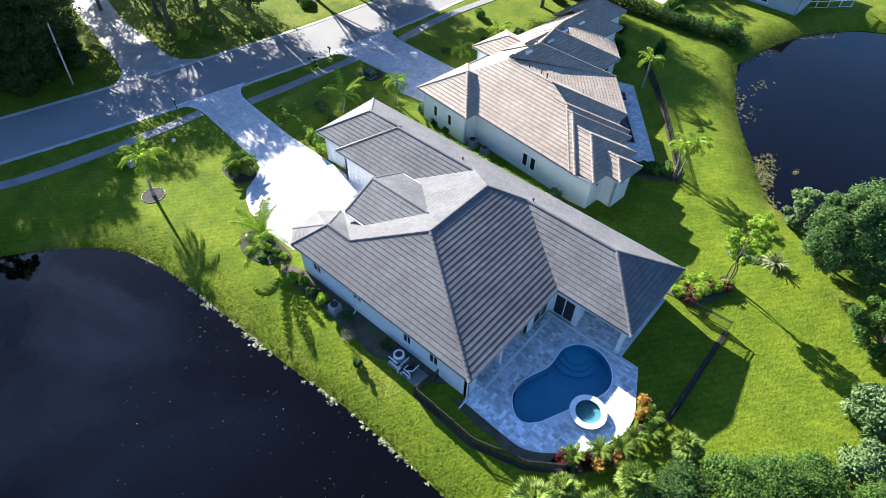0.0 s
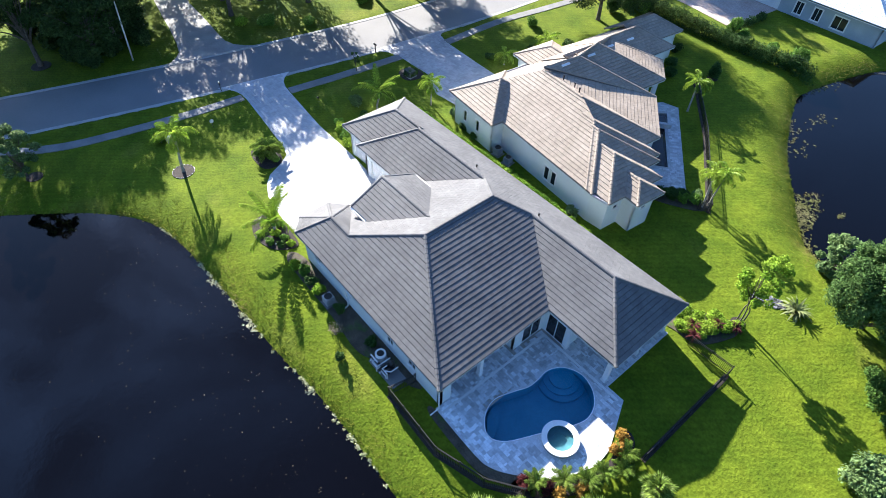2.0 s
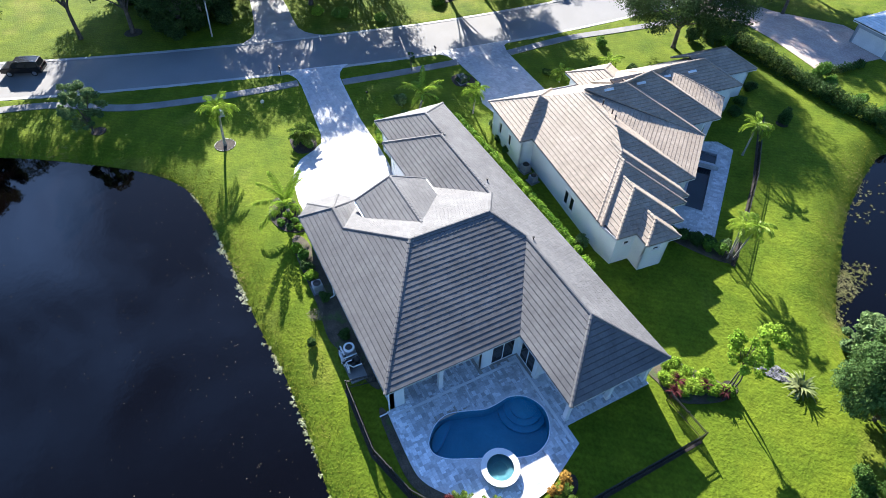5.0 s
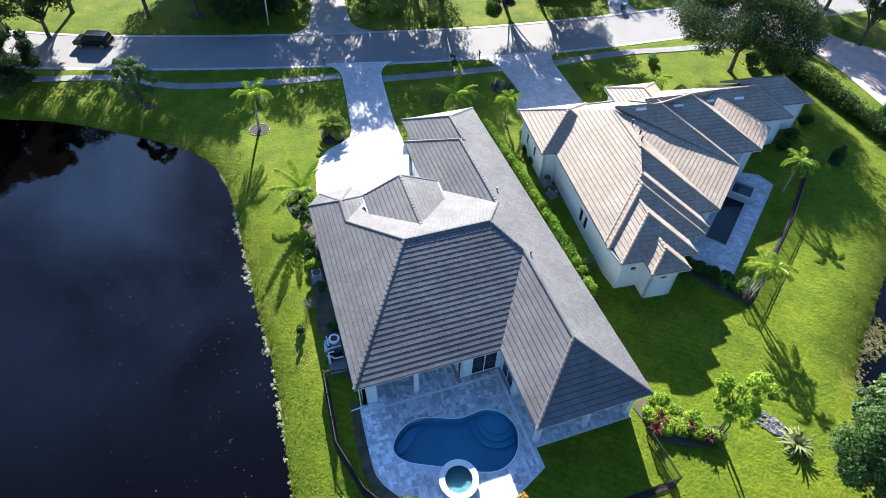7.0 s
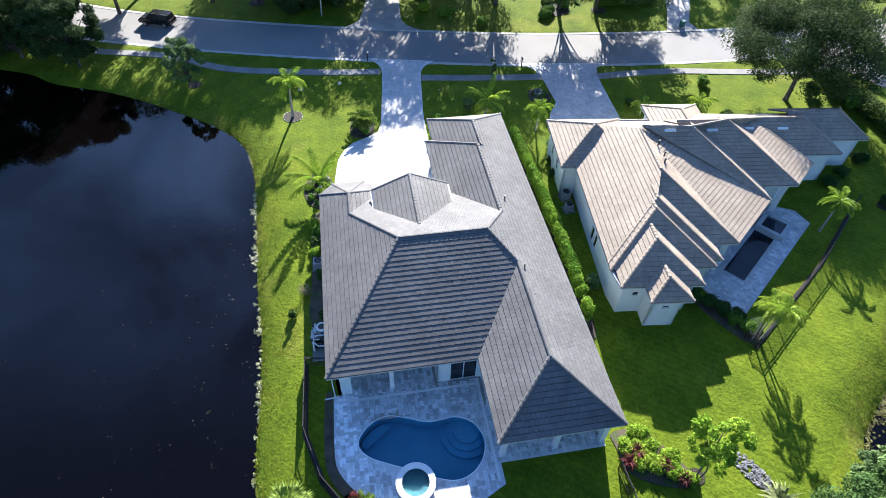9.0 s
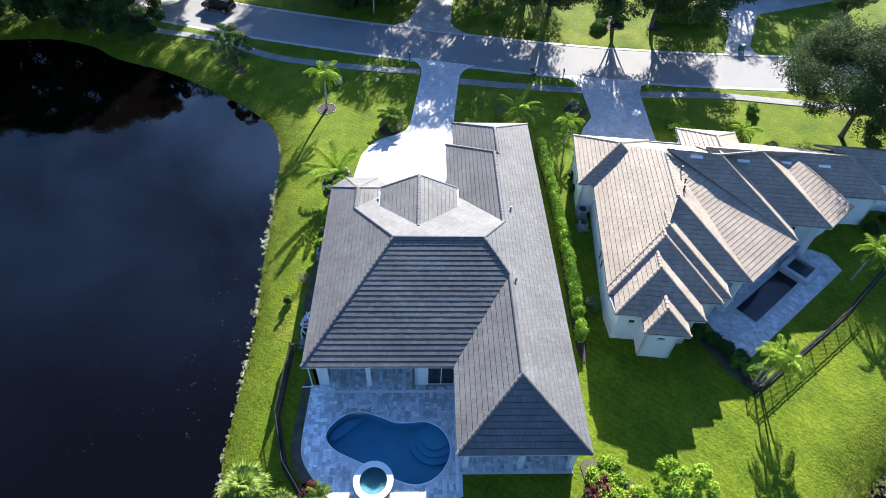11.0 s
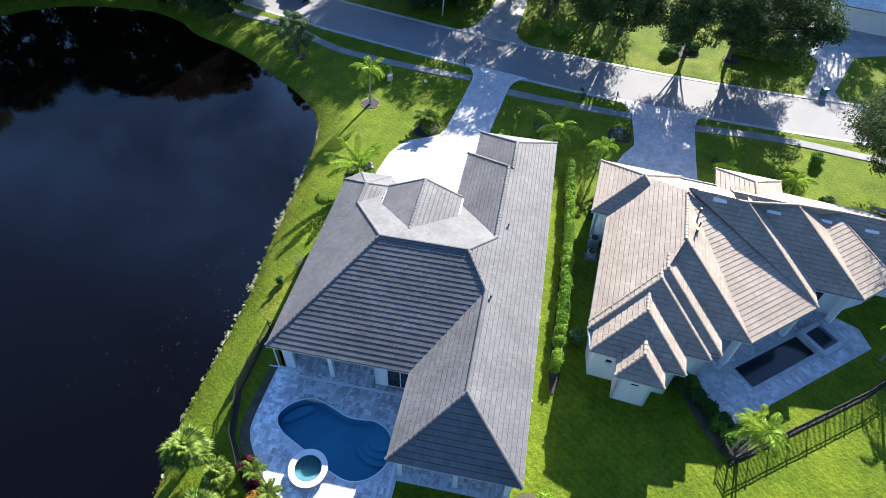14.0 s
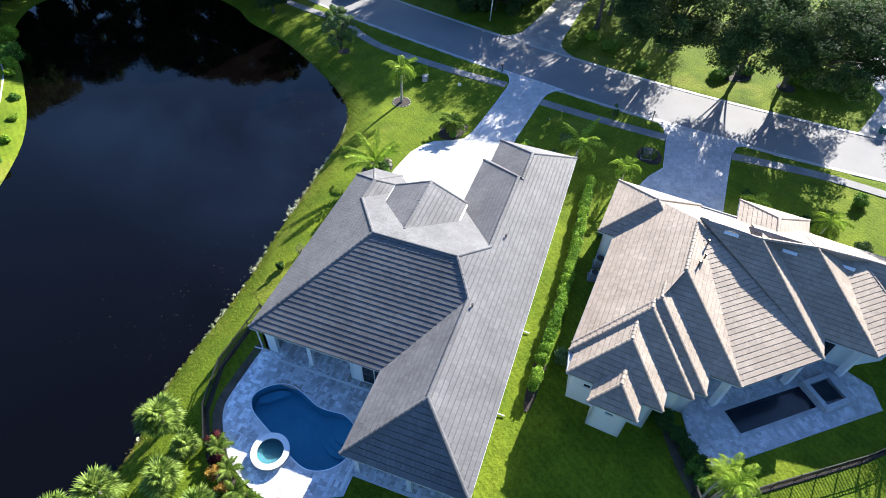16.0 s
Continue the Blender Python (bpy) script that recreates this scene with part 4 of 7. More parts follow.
nroof.cap_line((10.7, 12.13, NZ), (4.64, 6.06, zn))
nroof.cap_line((4.64, 6.06, zn), (-1.47, 6.06, zn))
# diagonal face over the patio, its steep neighbour and the strip behind
q1 = (-1.3, 10.95)
zq = NZ + (17.5 - 10.95) * S1
nroof.face([(10.7, 12.13), (5.35, 17.5), (-1.47, 6.06), (3.4, 6.06)], (10.7, 12.13), (-1, -1), NZ, T)
nroof.face([(5.35, 17.5), q1, (-1.47, 6.06)], (5.35, 17.5), (-1, 0), NZ, (zq - NZ) / (5.35 - q1[0]))
nroof.face([(5.35, 17.5), (-2.0, 17.5), (-2.0, 10.95), q1], (5.35, 17.5), (0, -1), NZ, S1)
nroof.cap_line((5.35, 17.5, NZ), (*q1, zq))
nroof.cap_line((-1.47, 6.06, zn), (*q1, zq))
q2 = (-2.7, 15.2)
zq2 = NZ + (21.27 - 15.2) * S1
nroof.face([(3.3, 14.0), (3.3, 21.27), q2, (-2.7, 10.0)], (3.3, 20), (-1, 0), NZ, (zq2 - NZ) / (3.3 - q2[0]))
nroof.face([(3.25, 21.27), (0.2, 24.32), (-4.7, 19.42), q2], (3.25, 21.27), (-1, -1), NZ, T)
nroof.face([(3.25, 21.27), (-4.9, 21.27), (-4.9, 19.9), q2], (3.25, 21.27), (0, -1), NZ, S1)
nroof.cap_line((3.3, 21.27, NZ), (*q2, zq2))
nroof.cap_line((*q1, zq), (*q2, zq2))
q3 = (-4.9, 19.9)
zq3 = NZ + (-1.3 - q3[0]) * S1
nroof.face([(-1.3, 20.0), (-1.3, 28.2), (-4.9, 24.6), q3, (-4.4, 19.2)], (-1.3, 22), (-1, 0), NZ, S1)
nroof.face([(-1.3, 28.2), (-8.5, 28.2), (-4.9, 24.6)], (-1.3, 28.2), (0, -1), NZ, S1)
nroof.cap_line((0.2, 24.32, NZ), (-4.6, 19.52, NZ + T * 6.79))
nroof.cap_line((-1.3, 28.2, NZ), (-4.9, 24.6, zq3))
nroof.cap_line(q2 + (zq2,), q3 + (zq3,))
nroof.cap_line(q3 + (zq3,), (-4.9, 24.6, zq3))
nroof.face([(-3.7, 25.0), (-3.7, 32.5), (-6.6, 29.6), (-6.6, 24.0)], (-3.7, 30), (-1, 0), NZ, S1)
nroof.face([(-3.7, 32.5), (-9.5, 32.5), (-6.6, 29.6)], (-3.7, 32.5), (0, -1), NZ, S1)
nroof.face([(-9.5, 32.5), (-9.5, 24.0), (-6.6, 24.0), (-6.6, 29.6)], (-9.5, 30), (1, 0), NZ, S1)
nroof.cap_line((-3.7, 32.5, NZ), (-6.6, 29.6, NZ + 2.9 * S1))
nroof.cap_line((-9.5, 32.5, NZ), (-6.6, 29.6, NZ + 2.9 * S1))
nroof.cap_line((-6.6, 29.6, NZ + 2.9 * S1), (-6.6, 24.2, NZ + 2.9 * S1))
# street side
nroof.face([(-1.47, 6.06), q1, (-7.8, 10.95), (-7.8, 0.0)], (-1.4 - (zn - NZ) / S1 , 5), (1, 0), NZ, S1)
nroof.face([q1, q2, (-8.6, 15.2), (-8.0, 10.95)], (q1[0] - (zq - NZ) / S1, 10.95), (1, 0.21), NZ, S1)
nroof.face([q2, q3, (-8.5, 19.9), (-8.77, 15.2)], (-8.77, 15.2), (0.575, -0.033), NZ, 0.576)
nroof.face([q3, (-4.9, 24.6), (-8.5, 28.2), (-8.5, 19.9)], (-8.5, 20), (1, 0), NZ, S1)
# square pavilion at the street corner
for a, b, n in (((-8.0, -1.4), (-0.14, -1.4), (0, 1)), ((-0.14, -1.4), (-0.14, 6.46), (-1, 0)), ((-0.14, 6.46), (-8.0, 6.46), (0, -1)), ((-8.0, 6.46), (-8.0, -1.4), (1, 0))):
    nroof.face([a, b, (-4.07, 2.53)], a, n, NZ, S1)
    nroof.cap_line((*a, NZ), (-4.07, 2.53, NZ + 3.93 * S1))
# low garage hip towards the street
nroof.face([(-10.6, 9.8), (-5.0, 9.8), (-5.0, 12.9), (-7.5, 12.9)], (-8, 9.8), (0, 1), NZ, 0.5)
nroof.face([(-10.6, 16.0), (-5.0, 16.0), (-5.0, 12.9), (-7.5, 12.9)], (-8, 16.0), (0, -1), NZ, 0.5)
nroof.face([(-10.6, 9.8), (-10.6, 16.0), (-7.5, 12.9)], (-10.6, 12), (1, 0), NZ, 0.5)
nroof.cap_line((-10.6, 9.8, NZ), (-7.5, 12.9, NZ + 1.55))
nroof.cap_line((-10.6, 16.0, NZ), (-7.5, 12.9, NZ + 1.55))
nroof.cap_line((-7.5, 12.9, NZ + 1.55), (-4.5, 12.9, NZ + 1.55))
n_roof = nroof.finish(nhouse, TILE_TAN, None, "tan and brown flat concrete tiles in stepped courses")
cheek = [NM @ Vector((p[0] + du, p[1], z)) for du in (0.03, -0.05) for p, z in ((q2, zq2 - 0.02), (q3, zq3 - 0.02), (q3, zq3 - 0.8), (q2, zq2 - 1.4))]
part("roof_cheek", Geo().add(cheek, [(0, 1, 2, 3), (7, 6, 5, 4), (0, 4, 5, 1), (1, 5, 6, 2), (2, 6, 7, 3), (3, 7, 4, 0)]), TILE_TAN, n_roof)

N_EAVE = [(-8.0, -1.4), (-0.14, -1.4), (-0.14, 0.0), (13.3, 0.0), (15.2, 0.4), (15.2, 2.4), (16.8, 2.4), (16.8, 5.9), (15.2, 5.9), (15.2, 7.35), (13.3, 7.35), (13.3, 9.1), (12.6, 9.1), (12.6, 9.9),
          (10.7, 9.9), (10.7, 12.13), (5.35, 17.5), (3.3, 17.5), (3.3, 21.27), (0.2, 24.32), (-1.3, 24.32), (-1.3, 28.2), (-3.7, 28.2), (-3.7, 32.5), (-9.5, 32.5), (-9.5, 28.2), (-8.7, 28.2), (-8.7, 16.0),
          (-10.6, 16.0), (-10.6, 9.8), (-8.0, 9.8)]
fas, gut = Geo(), Geo()
eave_trim(fas, gut, N_EAVE, NZ, NM)
part("fascia", fas, GUTTER, nhouse, "white painted fascia boards")
part("gutter", gut, GUTTER, nhouse, "pale grey gutter")
sg = filled(N_EAVE, [], NZ - 0.24)
sg.v = [tuple(NM @ Vector(p)) for p in sg.v]
n0 = len(sg.v)
sg.add([(x, y, z + 0.04) for x, y, z in sg.v], [tuple(reversed(f)) for f in sg.f])
part("soffit", sg, WHITE, nhouse)
N_WALL = [(-7.5, -0.9), (-0.6, -0.9), (-0.6, 0.55), (12.8, 0.55), (14.7, 0.9), (14.7, 2.9), (16.25, 2.9), (16.25, 5.4), (14.7, 5.4), (14.7, 6.85), (12.8, 6.85), (12.8, 8.6), (12.1, 8.6), (12.1, 9.4),
          (8.2, 9.4), (2.0, 14.0), (2.0, 20.6), (-0.3, 23.7), (-1.8, 23.7), (-1.8, 27.7), (-4.2, 27.7), (-4.2, 32.0), (-9.0, 32.0), (-9.0, 27.7), (-8.2, 27.7), (-8.2, 15.5), (-10.1, 15.5), (-10.1, 10.3), (-7.5, 10.3)]
n_ops = {0: [(1.7, 2.3, 1.1, 2.5), (4.0, 4.6, 1.1, 2.5)], 2: [(7.0, 7.7, 0.7, 2.3), (8.05, 8.75, 0.7, 2.3)], 4: [(0.9, 1.5, 2.1, 2.6)], 6: [(0.9, 1.6, 2.3, 2.65)], 14: [(1.0, 3.6, 0.0, 2.5), (4.2, 6.8, 0.0, 2.5)],
         15: [(1.0, 5.2, 0.0, 2.5)], 18: [(0.8, 2.0, 0.9, 2.4)], 26: [(0.3, 4.9, -0.4, 2.25)]}
n_wins = []
for i, (p, q) in enumerate(zip(N_WALL, N_WALL[1:] + N_WALL[:1])):
    P, Q = NM @ Vector((*p, 0)), NM @ Vector((*q, 0))
    m = wall_run(nhouse, (P.x, P.y), (Q.x, Q.y), -0.4, NZ - 0.22, 0.25, n_ops.get(i, []))
    n_wins += [(m, *o, i) for o in n_ops.get(i, [])]
for m, a, b, zb, zt, i in n_wins:
    if i == 26:
        part("garage_door", Geo().box((a + 0.01, 0.10, -0.36), (b - 0.01, 0.16, 2.24), m), WHITE, nhouse, "white garage door")
    elif zb == 0.0:
        window_at(nhouse, m, a, b, zb, zt, "sliding_door", 1)
    else:
        window_at(nhouse, m, a, b, zb, zt, "window", 0 if b - a < 0.8 else 1)
fl = filled(N_WALL, [], -0.02)
fl.v = [tuple(NM @ Vector(p)) for p in fl.v]
part("interior", fl, ROOM, nhouse)
for u, v in ((10.2, 11.4), (5.6, 16.4), (2.8, 20.4)):
    c = NM @ Vector((u, v, 0))
    part("column", Geo().box((-0.25, -0.25, -0.1), (0.25, 0.25, NZ - 0.24), pose(c.x, c.y, 0, 0, 0, 39)), WHITE, nhouse, "white square porch column")
for u, v in ((-0.9, 8.7), (-1.7, 13.4), (-3.3, 18.2), (-3.8, 22.3)):
    z = NZ + 0.02
    for poly, zf in nroof.faces:
        if inside(poly, np.array([u]), np.array([v]))[0]:
            z = max(z, zf(u, v))
    part("ridge_vent", Geo().box((-0.13, -0.55, -0.05), (0.13, 0.55, 0.12), NM @ pose(u, v, z + 0.02, 0, 30, 0)), WHITE, n_roof, "white box vent near the ridge")
for u, v in ((0.6, 7.2), (2.3, 7.2), (3.3, 6.9)):
    z = zn - 0.15
    c = NM @ Vector((u, v, z - 0.2))
    part("roof_vent", Geo().tube([(c.x, c.y, c.z - 0.1), (c.x, c.y, c.z + 0.4)], 0.07, 10).tube([(c.x, c.y, c.z + 0.33), (c.x, c.y, c.z + 0.46)], 0.10, 10), METAL_BLACK, n_roof, "short black roof vent")


# ---- pool, spa and deck of the main house ----
DECK = spline([(-12.93, 17.3), (-8.5, 17.2), (-7.0, 17.5), (-5.7, 18.4), (-4.2, 19.8), (-3.2, 21.5), (-2.62, 23.3), (-2.75, 24.9)], 4) + [(-4.5, 28.65), (-6.0, 28.65), (-6.0, 36.4), (-10.4, 36.4), (-10.4, 28.65), (-12.93, 28.65), (-12.93, 25.25),
                                                                                                                       (-16.4, 25.25), (-16.4, 17.95), (-12.93, 17.95)]


def around(outline, d):
    """A closed plan line moved outwards by d."""
    n, sgn = len(outline), 1 if area(outline) > 0 else -1
    out = []
    for i in range(n):
        a, b = outline[i - 1], outline[(i + 1) % n]
        dx, dy = b[0] - a[0], b[1] - a[1]
        s = math.hypot(dx, dy) or 1
        out.append((outline[i][0] + sgn * dy / s * d, outline[i][1] - sgn * dx / s * d))
    return out


def skirt(outline, z0, z1, inward=False):
    n = len(outline)
    return Geo().add([(x, y, z0) for x, y in outline] + [(x, y, z1) for x, y in outline], [(i, (i + 1) % n, n + (i + 1) % n, n + i) if not inward else (n + i, n + (i + 1) % n, (i + 1) % n, i) for i in range(n)])


def faced_up(g):
    """Turns flat faces so that they look upwards."""
    out = []
    for f in g.f:
        a, b, c = (Vector(g.v[k]) for k in f[:3])
        out.append(tuple(f) if (b - a).cross(c - b).z > 0 else tuple(reversed(f)))
    g.f = out
    return g


deck = filled(DECK, [POOL], -0.012)
sk = skirt(DECK, -0.5, -0.012)
deck.add(sk.v, sk.f)
deck_ob = solid("patio_deck", deck, PAVER_JOINT, "silver-grey paved pool deck with sunny and shaded parts", "patio", "structure")

pool = thing("swimming_pool", (-8, 23.4, 0), "kidney-shaped blue swimming pool with still water", "swimming pool")
n = len(POOL)
basin = filled(POOL, [], -1.5)
sk = skirt(POOL, -1.5, -0.02, True)
basin.add(sk.v, sk.f)
part("basin", basin, POOL_PLASTER, pool, "blue plastered basin")
cop = Geo()
outer = around(POOL, 0.06)
cop.add([(x, y, 0.012) for x, y in POOL] + [(x, y, 0.012) for x, y in outer] + [(x, y, -0.06) for x, y in POOL] + [(x, y, -0.06) for x, y in outer],
        [f for i in range(n) for f in ((n + i, n + (i + 1) % n, (i + 1) % n, i), (i, (i + 1) % n, 2 * n + (i + 1) % n, 2 * n + i), (n + (i + 1) % n, n + i, 3 * n + i, 3 * n + (i + 1) % n))])
part("coping", cop, PAVER, pool, "pale stone coping")
w = part("water_surface", faced_up(filled(POOL, [], -0.13)), POOL_WATER, pool, "clear still water")
w.visible_shadow = False
for k, r in enumerate((1.9, 1.45, 1.0)):
    z = -1.1 + 0.3 * k
    st = [(x, y) for x, y in ((-8.9 + r * math.cos(a), 26.75 + r * math.sin(a)) for a in np.linspace(0, 2 * math.pi, 40, endpoint=False))]
    st = [p for p in st if inside(POOL, np.array([p[0]]), np.array([p[1]]))[0]] + [p for p in POOL if math.hypot(p[0] + 8.9, p[1] - 26.75) < r]
    c = (sum(p[0] for p in st) / len(st), sum(p[1] for p in st) / len(st))
    st.sort(key=lambda p: math.atan2(p[1] - c[1], p[0] - c[0]))
    part("step", Geo().prism(st, -1.5, z), POOL_PLASTER, pool, "curved entry step under water")
part("bench", Geo().prism(spline([(-9.3, 19.2), (-8.75, 19.3), (-9.1, 19.95), (-9.65, 20.6), (-10.2, 21.2), (-10.45, 20.9), (-10.1, 20.0)], 4, True), -1.5, -0.85), POOL_PLASTER, pool, "shallow bench under water")

spa = thing("spa", (*SPA, 0), "round raised white spa beside the pool with blue water", "spa")
g = Geo().ring(*SPA, 0.98, 1.28, -0.05, 0.40, 64)
part("spa_wall", g, KERB, spa, "pale stone spa wall")
g = Geo().ring(*SPA, 0.94, 1.36, 0.40, 0.47, 64)
part("spa_coping", g, WHITE, spa, "white stone rim")
floor_ring = [(SPA[0] + 0.98 * math.cos(a), SPA[1] + 0.98 * math.sin(a)) for a in np.linspace(0, 2 * math.pi, 48, endpoint=False)]
g = filled(floor_ring, [], 0.03)
sk = skirt(floor_ring, 0.03, 0.42, True)
part("spa_basin", g.add(sk.v, sk.f), SPA_PLASTER, spa)
part("spa_bench", Geo().ring(*SPA, 0.52, 0.979, 0.03, 0.16, 48), SPA_PLASTER, spa)
w = part("spa_water", faced_up(filled(floor_ring, [], 0.34)), POOL_WATER, spa)
w.visible_shadow = False

band = Geo().box((-12.45, 17.45, -0.02), (-12.25, 28.4, 0.008)).box((-12.25, 28.2, -0.02), (-4.75, 28.4, 0.008))
solid("deck_border", band, WHITE, "pale narrow border course in the deck", "border", "structure")

# ---- the neighbour's patio, lap pool and square spa ----
N_DECK = [tuple((NM @ Vector((u, v, 0)))[:2]) for u, v in ((12.1, 9.4), (13.9, 10.2), (15.7, 12.1), (4.8, 23.6), (2.9, 22.9), (2.0, 20.6), (2.0, 14.0), (8.2, 9.4))]
g = filled(N_DECK, [N_POOL], -0.012)
sk = skirt(N_DECK, -0.5, -0.012)
n_deck_ob = solid("patio_deck", g.add(sk.v, sk.f), SLAB_JOINT, "grey paved patio behind the tan-roofed house", "patio", "structure")
npool = thing("swimming_pool", (*N_POOL[0], 0), "dark rectangular lap pool set in a paved patio", "swimming pool")
g = filled(N_POOL, [], -1.4)
sk = skirt(N_POOL, -1.4, -0.02, True)
part("basin", g.add(sk.v, sk.f), POOL_DARK, npool, "dark basin")
w = part("water_surface", faced_up(filled(N_POOL, [], -0.12)), POOL_WATER, npool)
w.visible_shadow = False
k = len(N_POOL)
outer = around(N_POOL, 0.28)
part("coping", Geo().add([(x, y, 0.012) for x, y in N_POOL] + [(x, y, 0.012) for x, y in outer] + [(x, y, -0.06) for x, y in outer],
                         [(k + i, k + (i + 1) % k, (i + 1) % k, i) for i in range(k)] + [(2 * k + i, 2 * k + (i + 1) % k, k + (i + 1) % k, k + i) for i in range(k)]), GREY_SLAB, npool)
nspa = thing("spa", tuple(NM @ Vector((5.3, 19.6, 0))), "square raised spa with a pale rim and dark water", "spa")
sm = NM @ pose(5.3, 19.4, 0, 0, 0, 45)
g = Geo()
for lo, hi in (((-1.35, -1.35, -0.06), (1.35, -0.95, 0.5)), ((-1.35, 0.95, -0.06), (1.35, 1.35, 0.5)), ((-1.35, -0.95, -0.06), (-0.95, 0.95, 0.5)), ((0.95, -0.95, -0.06), (1.35, 0.95, 0.5))):
    g.box(lo, hi, sm)
part("spa_wall", g, GREY_SLAB, nspa, "pale stone rim")
NSPA = [tuple((sm @ Vector((x, y, 0)))[:2]) for x, y in ((-1.35, -1.35), (1.35, -1.35), (1.35, 1.35), (-1.35, 1.35))]
part("spa_basin", Geo().box((-0.95, -0.95, -0.06), (0.95, 0.95, 0.02), sm), POOL_DARK, nspa)
w = part("spa_water", Geo().add([sm @ Vector(p) for p in ((-0.95, -0.95, 0.36), (0.95, -0.95, 0.36), (0.95, 0.95, 0.36), (-0.95, 0.95, 0.36))], [(0, 1, 2, 3)]), POOL_WATER, nspa)
w.visible_shadow = False


# ---- plants ----
def leaf_cloud(clumps, per, size, seed, aspect=0.5, shell=0.55, droop=0.25, up=0.6):
    """Small folded leaves scattered through uneven clumps (x, y, z, radius, flattening)."""
    r = np.random.default_rng(seed)
    c = np.array([k[:3] for k in clumps], float)
    rad = np.array([k[3] for k in clumps], float)
    flat = np.array([k[4] if len(k) > 4 else 0.8 for k in clumps], float)
    pick = np.repeat(np.arange(len(clumps)), per)
    n = len(pick)
    d = r.normal(size=(n, 3))
    d /= np.linalg.norm(d, axis=1)[:, None]
    dist = (shell + (1 - shell) * r.random(n)) * (1 + 0.10 * r.normal(size=n))
    off = d * (dist * rad[pick])[:, None]
    off[:, 2] *= flat[pick]
    p = c[pick] + off
    nrm = d * 0.7 + r.normal(size=(n, 3)) * 0.6 + np.array([0, 0, up])
    nrm /= np.linalg.norm(nrm, axis=1)[:, None]
    a = np.cross(nrm, r.normal(size=(n, 3)))
    a /= np.linalg.norm(a, axis=1)[:, None] + 1e-9
    b = np.cross(nrm, a)
    s = (size * r.uniform(0.6, 1.35, n))[:, None]
    v = np.stack([p - a * s, p + b * s * aspect - nrm * s * droop, p + a * s, p - b * s * aspect - nrm * s * droop], 1).reshape(-1, 3)
    g = Geo()
    g.v = v.tolist()
    g.f = np.arange(4 * n).reshape(n, 4).tolist()
    return g


def make_tree(name, label, at, height, crown, base, seed, leaf, leaf_size=0.3, clumps=26, per=230, trunk_r=0.25, stems=1, group="", flat=0.75, lean=(0.0, 0.0)):
    """A tree with a bent tapered trunk, limbs that reach into the crown, and clumps of leaves with gaps."""
    r = np.random.default_rng(seed)
    t = thing(name, at, label, "tree", group)
    cl = []
    for k in range(clumps):
        a, q = r.uniform(0, 2 * math.pi), r.random() ** 0.4
        zz = r.random()
        spread = math.sin(math.pi * (0.22 + 0.66 * zz))
        x, y = crown * 0.86 * q * spread * math.cos(a), crown * 0.86 * q * spread * math.sin(a)
        z = base + (height - base) * (0.1 + 0.82 * zz)
        cl.append((x + lean[0], y + lean[1], z, crown * r.uniform(0.12, 0.25), flat * r.uniform(0.75, 1.15)))
    wood = Geo()
    for s in range(stems):
        bx, by = (0, 0) if stems == 1 else (r.uniform(-0.25, 0.25), r.uniform(-0.25, 0.25))
        top = (r.uniform(-0.5, 0.5) + 0.7 * lean[0], r.uniform(-0.5, 0.5) + 0.7 * lean[1], base + (height - base) * 0.55)
        path = spline([(bx, by, -0.15), (bx * 1.3 + r.uniform(-0.15, 0.15), by * 1.3 + r.uniform(-0.15, 0.15), base * 0.55), (top[0] * 0.35, top[1] * 0.35, base), top], 4)
        wood.tube(path, [trunk_r * (1.25 if i == 0 else 1.0) * (1 - 0.72 * i / (len(path) - 1)) for i in range(len(path))], 8)
        for k in range(s, clumps, max(1, stems * clumps // 14)):
            x, y, z, rr, _ = cl[k]
            f = r.uniform(0.35, 0.75)
            sp = path[int(f * (len(path) - 1))]
            mid = ((sp[0] + x) / 2, (sp[1] + y) / 2, sp[2] + 0.62 * (z - sp[2]))
            wood.tube(spline([sp, mid, (x, y, z)], 3), [trunk_r * 0.42 * (1 - 0.8 * i / 6) for i in range(7)], 6)
    part("trunk", wood, BARK, t, local=True, smooth=True)
    part("crown", leaf_cloud(cl, per, leaf_size, seed + 1), leaf, t, "dense leafy crown", local=True)
    return t


def make_shrub(label, at, w, h, seed, leaf, leaf_size=0.12, per=110, clumps=9, name="shrub", long=None, rz=0, group=""):
    """A low bush: short stems and clumps of leaves."""
    r = np.random.default_rng(seed)
    t = thing(name, at, label, "shrub", group, rz=rz)
    lx, ly = (long or w) / 2, w / 2
    cl = []
    for k in range(clumps):
        a, q = r.uniform(0, 2 * math.pi), math.sqrt(r.random())
        rr = min(lx, ly, h) * r.uniform(0.35, 0.55)
        cl.append((max(lx - rr, 0.02) * q * math.cos(a), max(ly - rr, 0.02) * q * math.sin(a), rr * 0.7 + max(h - 1.6 * rr, 0.0) * r.random(), rr, 0.85))
    stems = Geo()
    for x, y, z, rr, _ in cl[:7]:
        stems.tube([(x * 0.3, y * 0.3, -0.1), (x * 0.7, y * 0.7, z * 0.55), (x, y, z)], [0.03, 0.022, 0.01], 5)
    part("stem", stems, BARK, t, local=True)
    part("foliage", leaf_cloud(cl, per, leaf_size, seed + 1, shell=0.35), leaf, t, local=True)
    return t


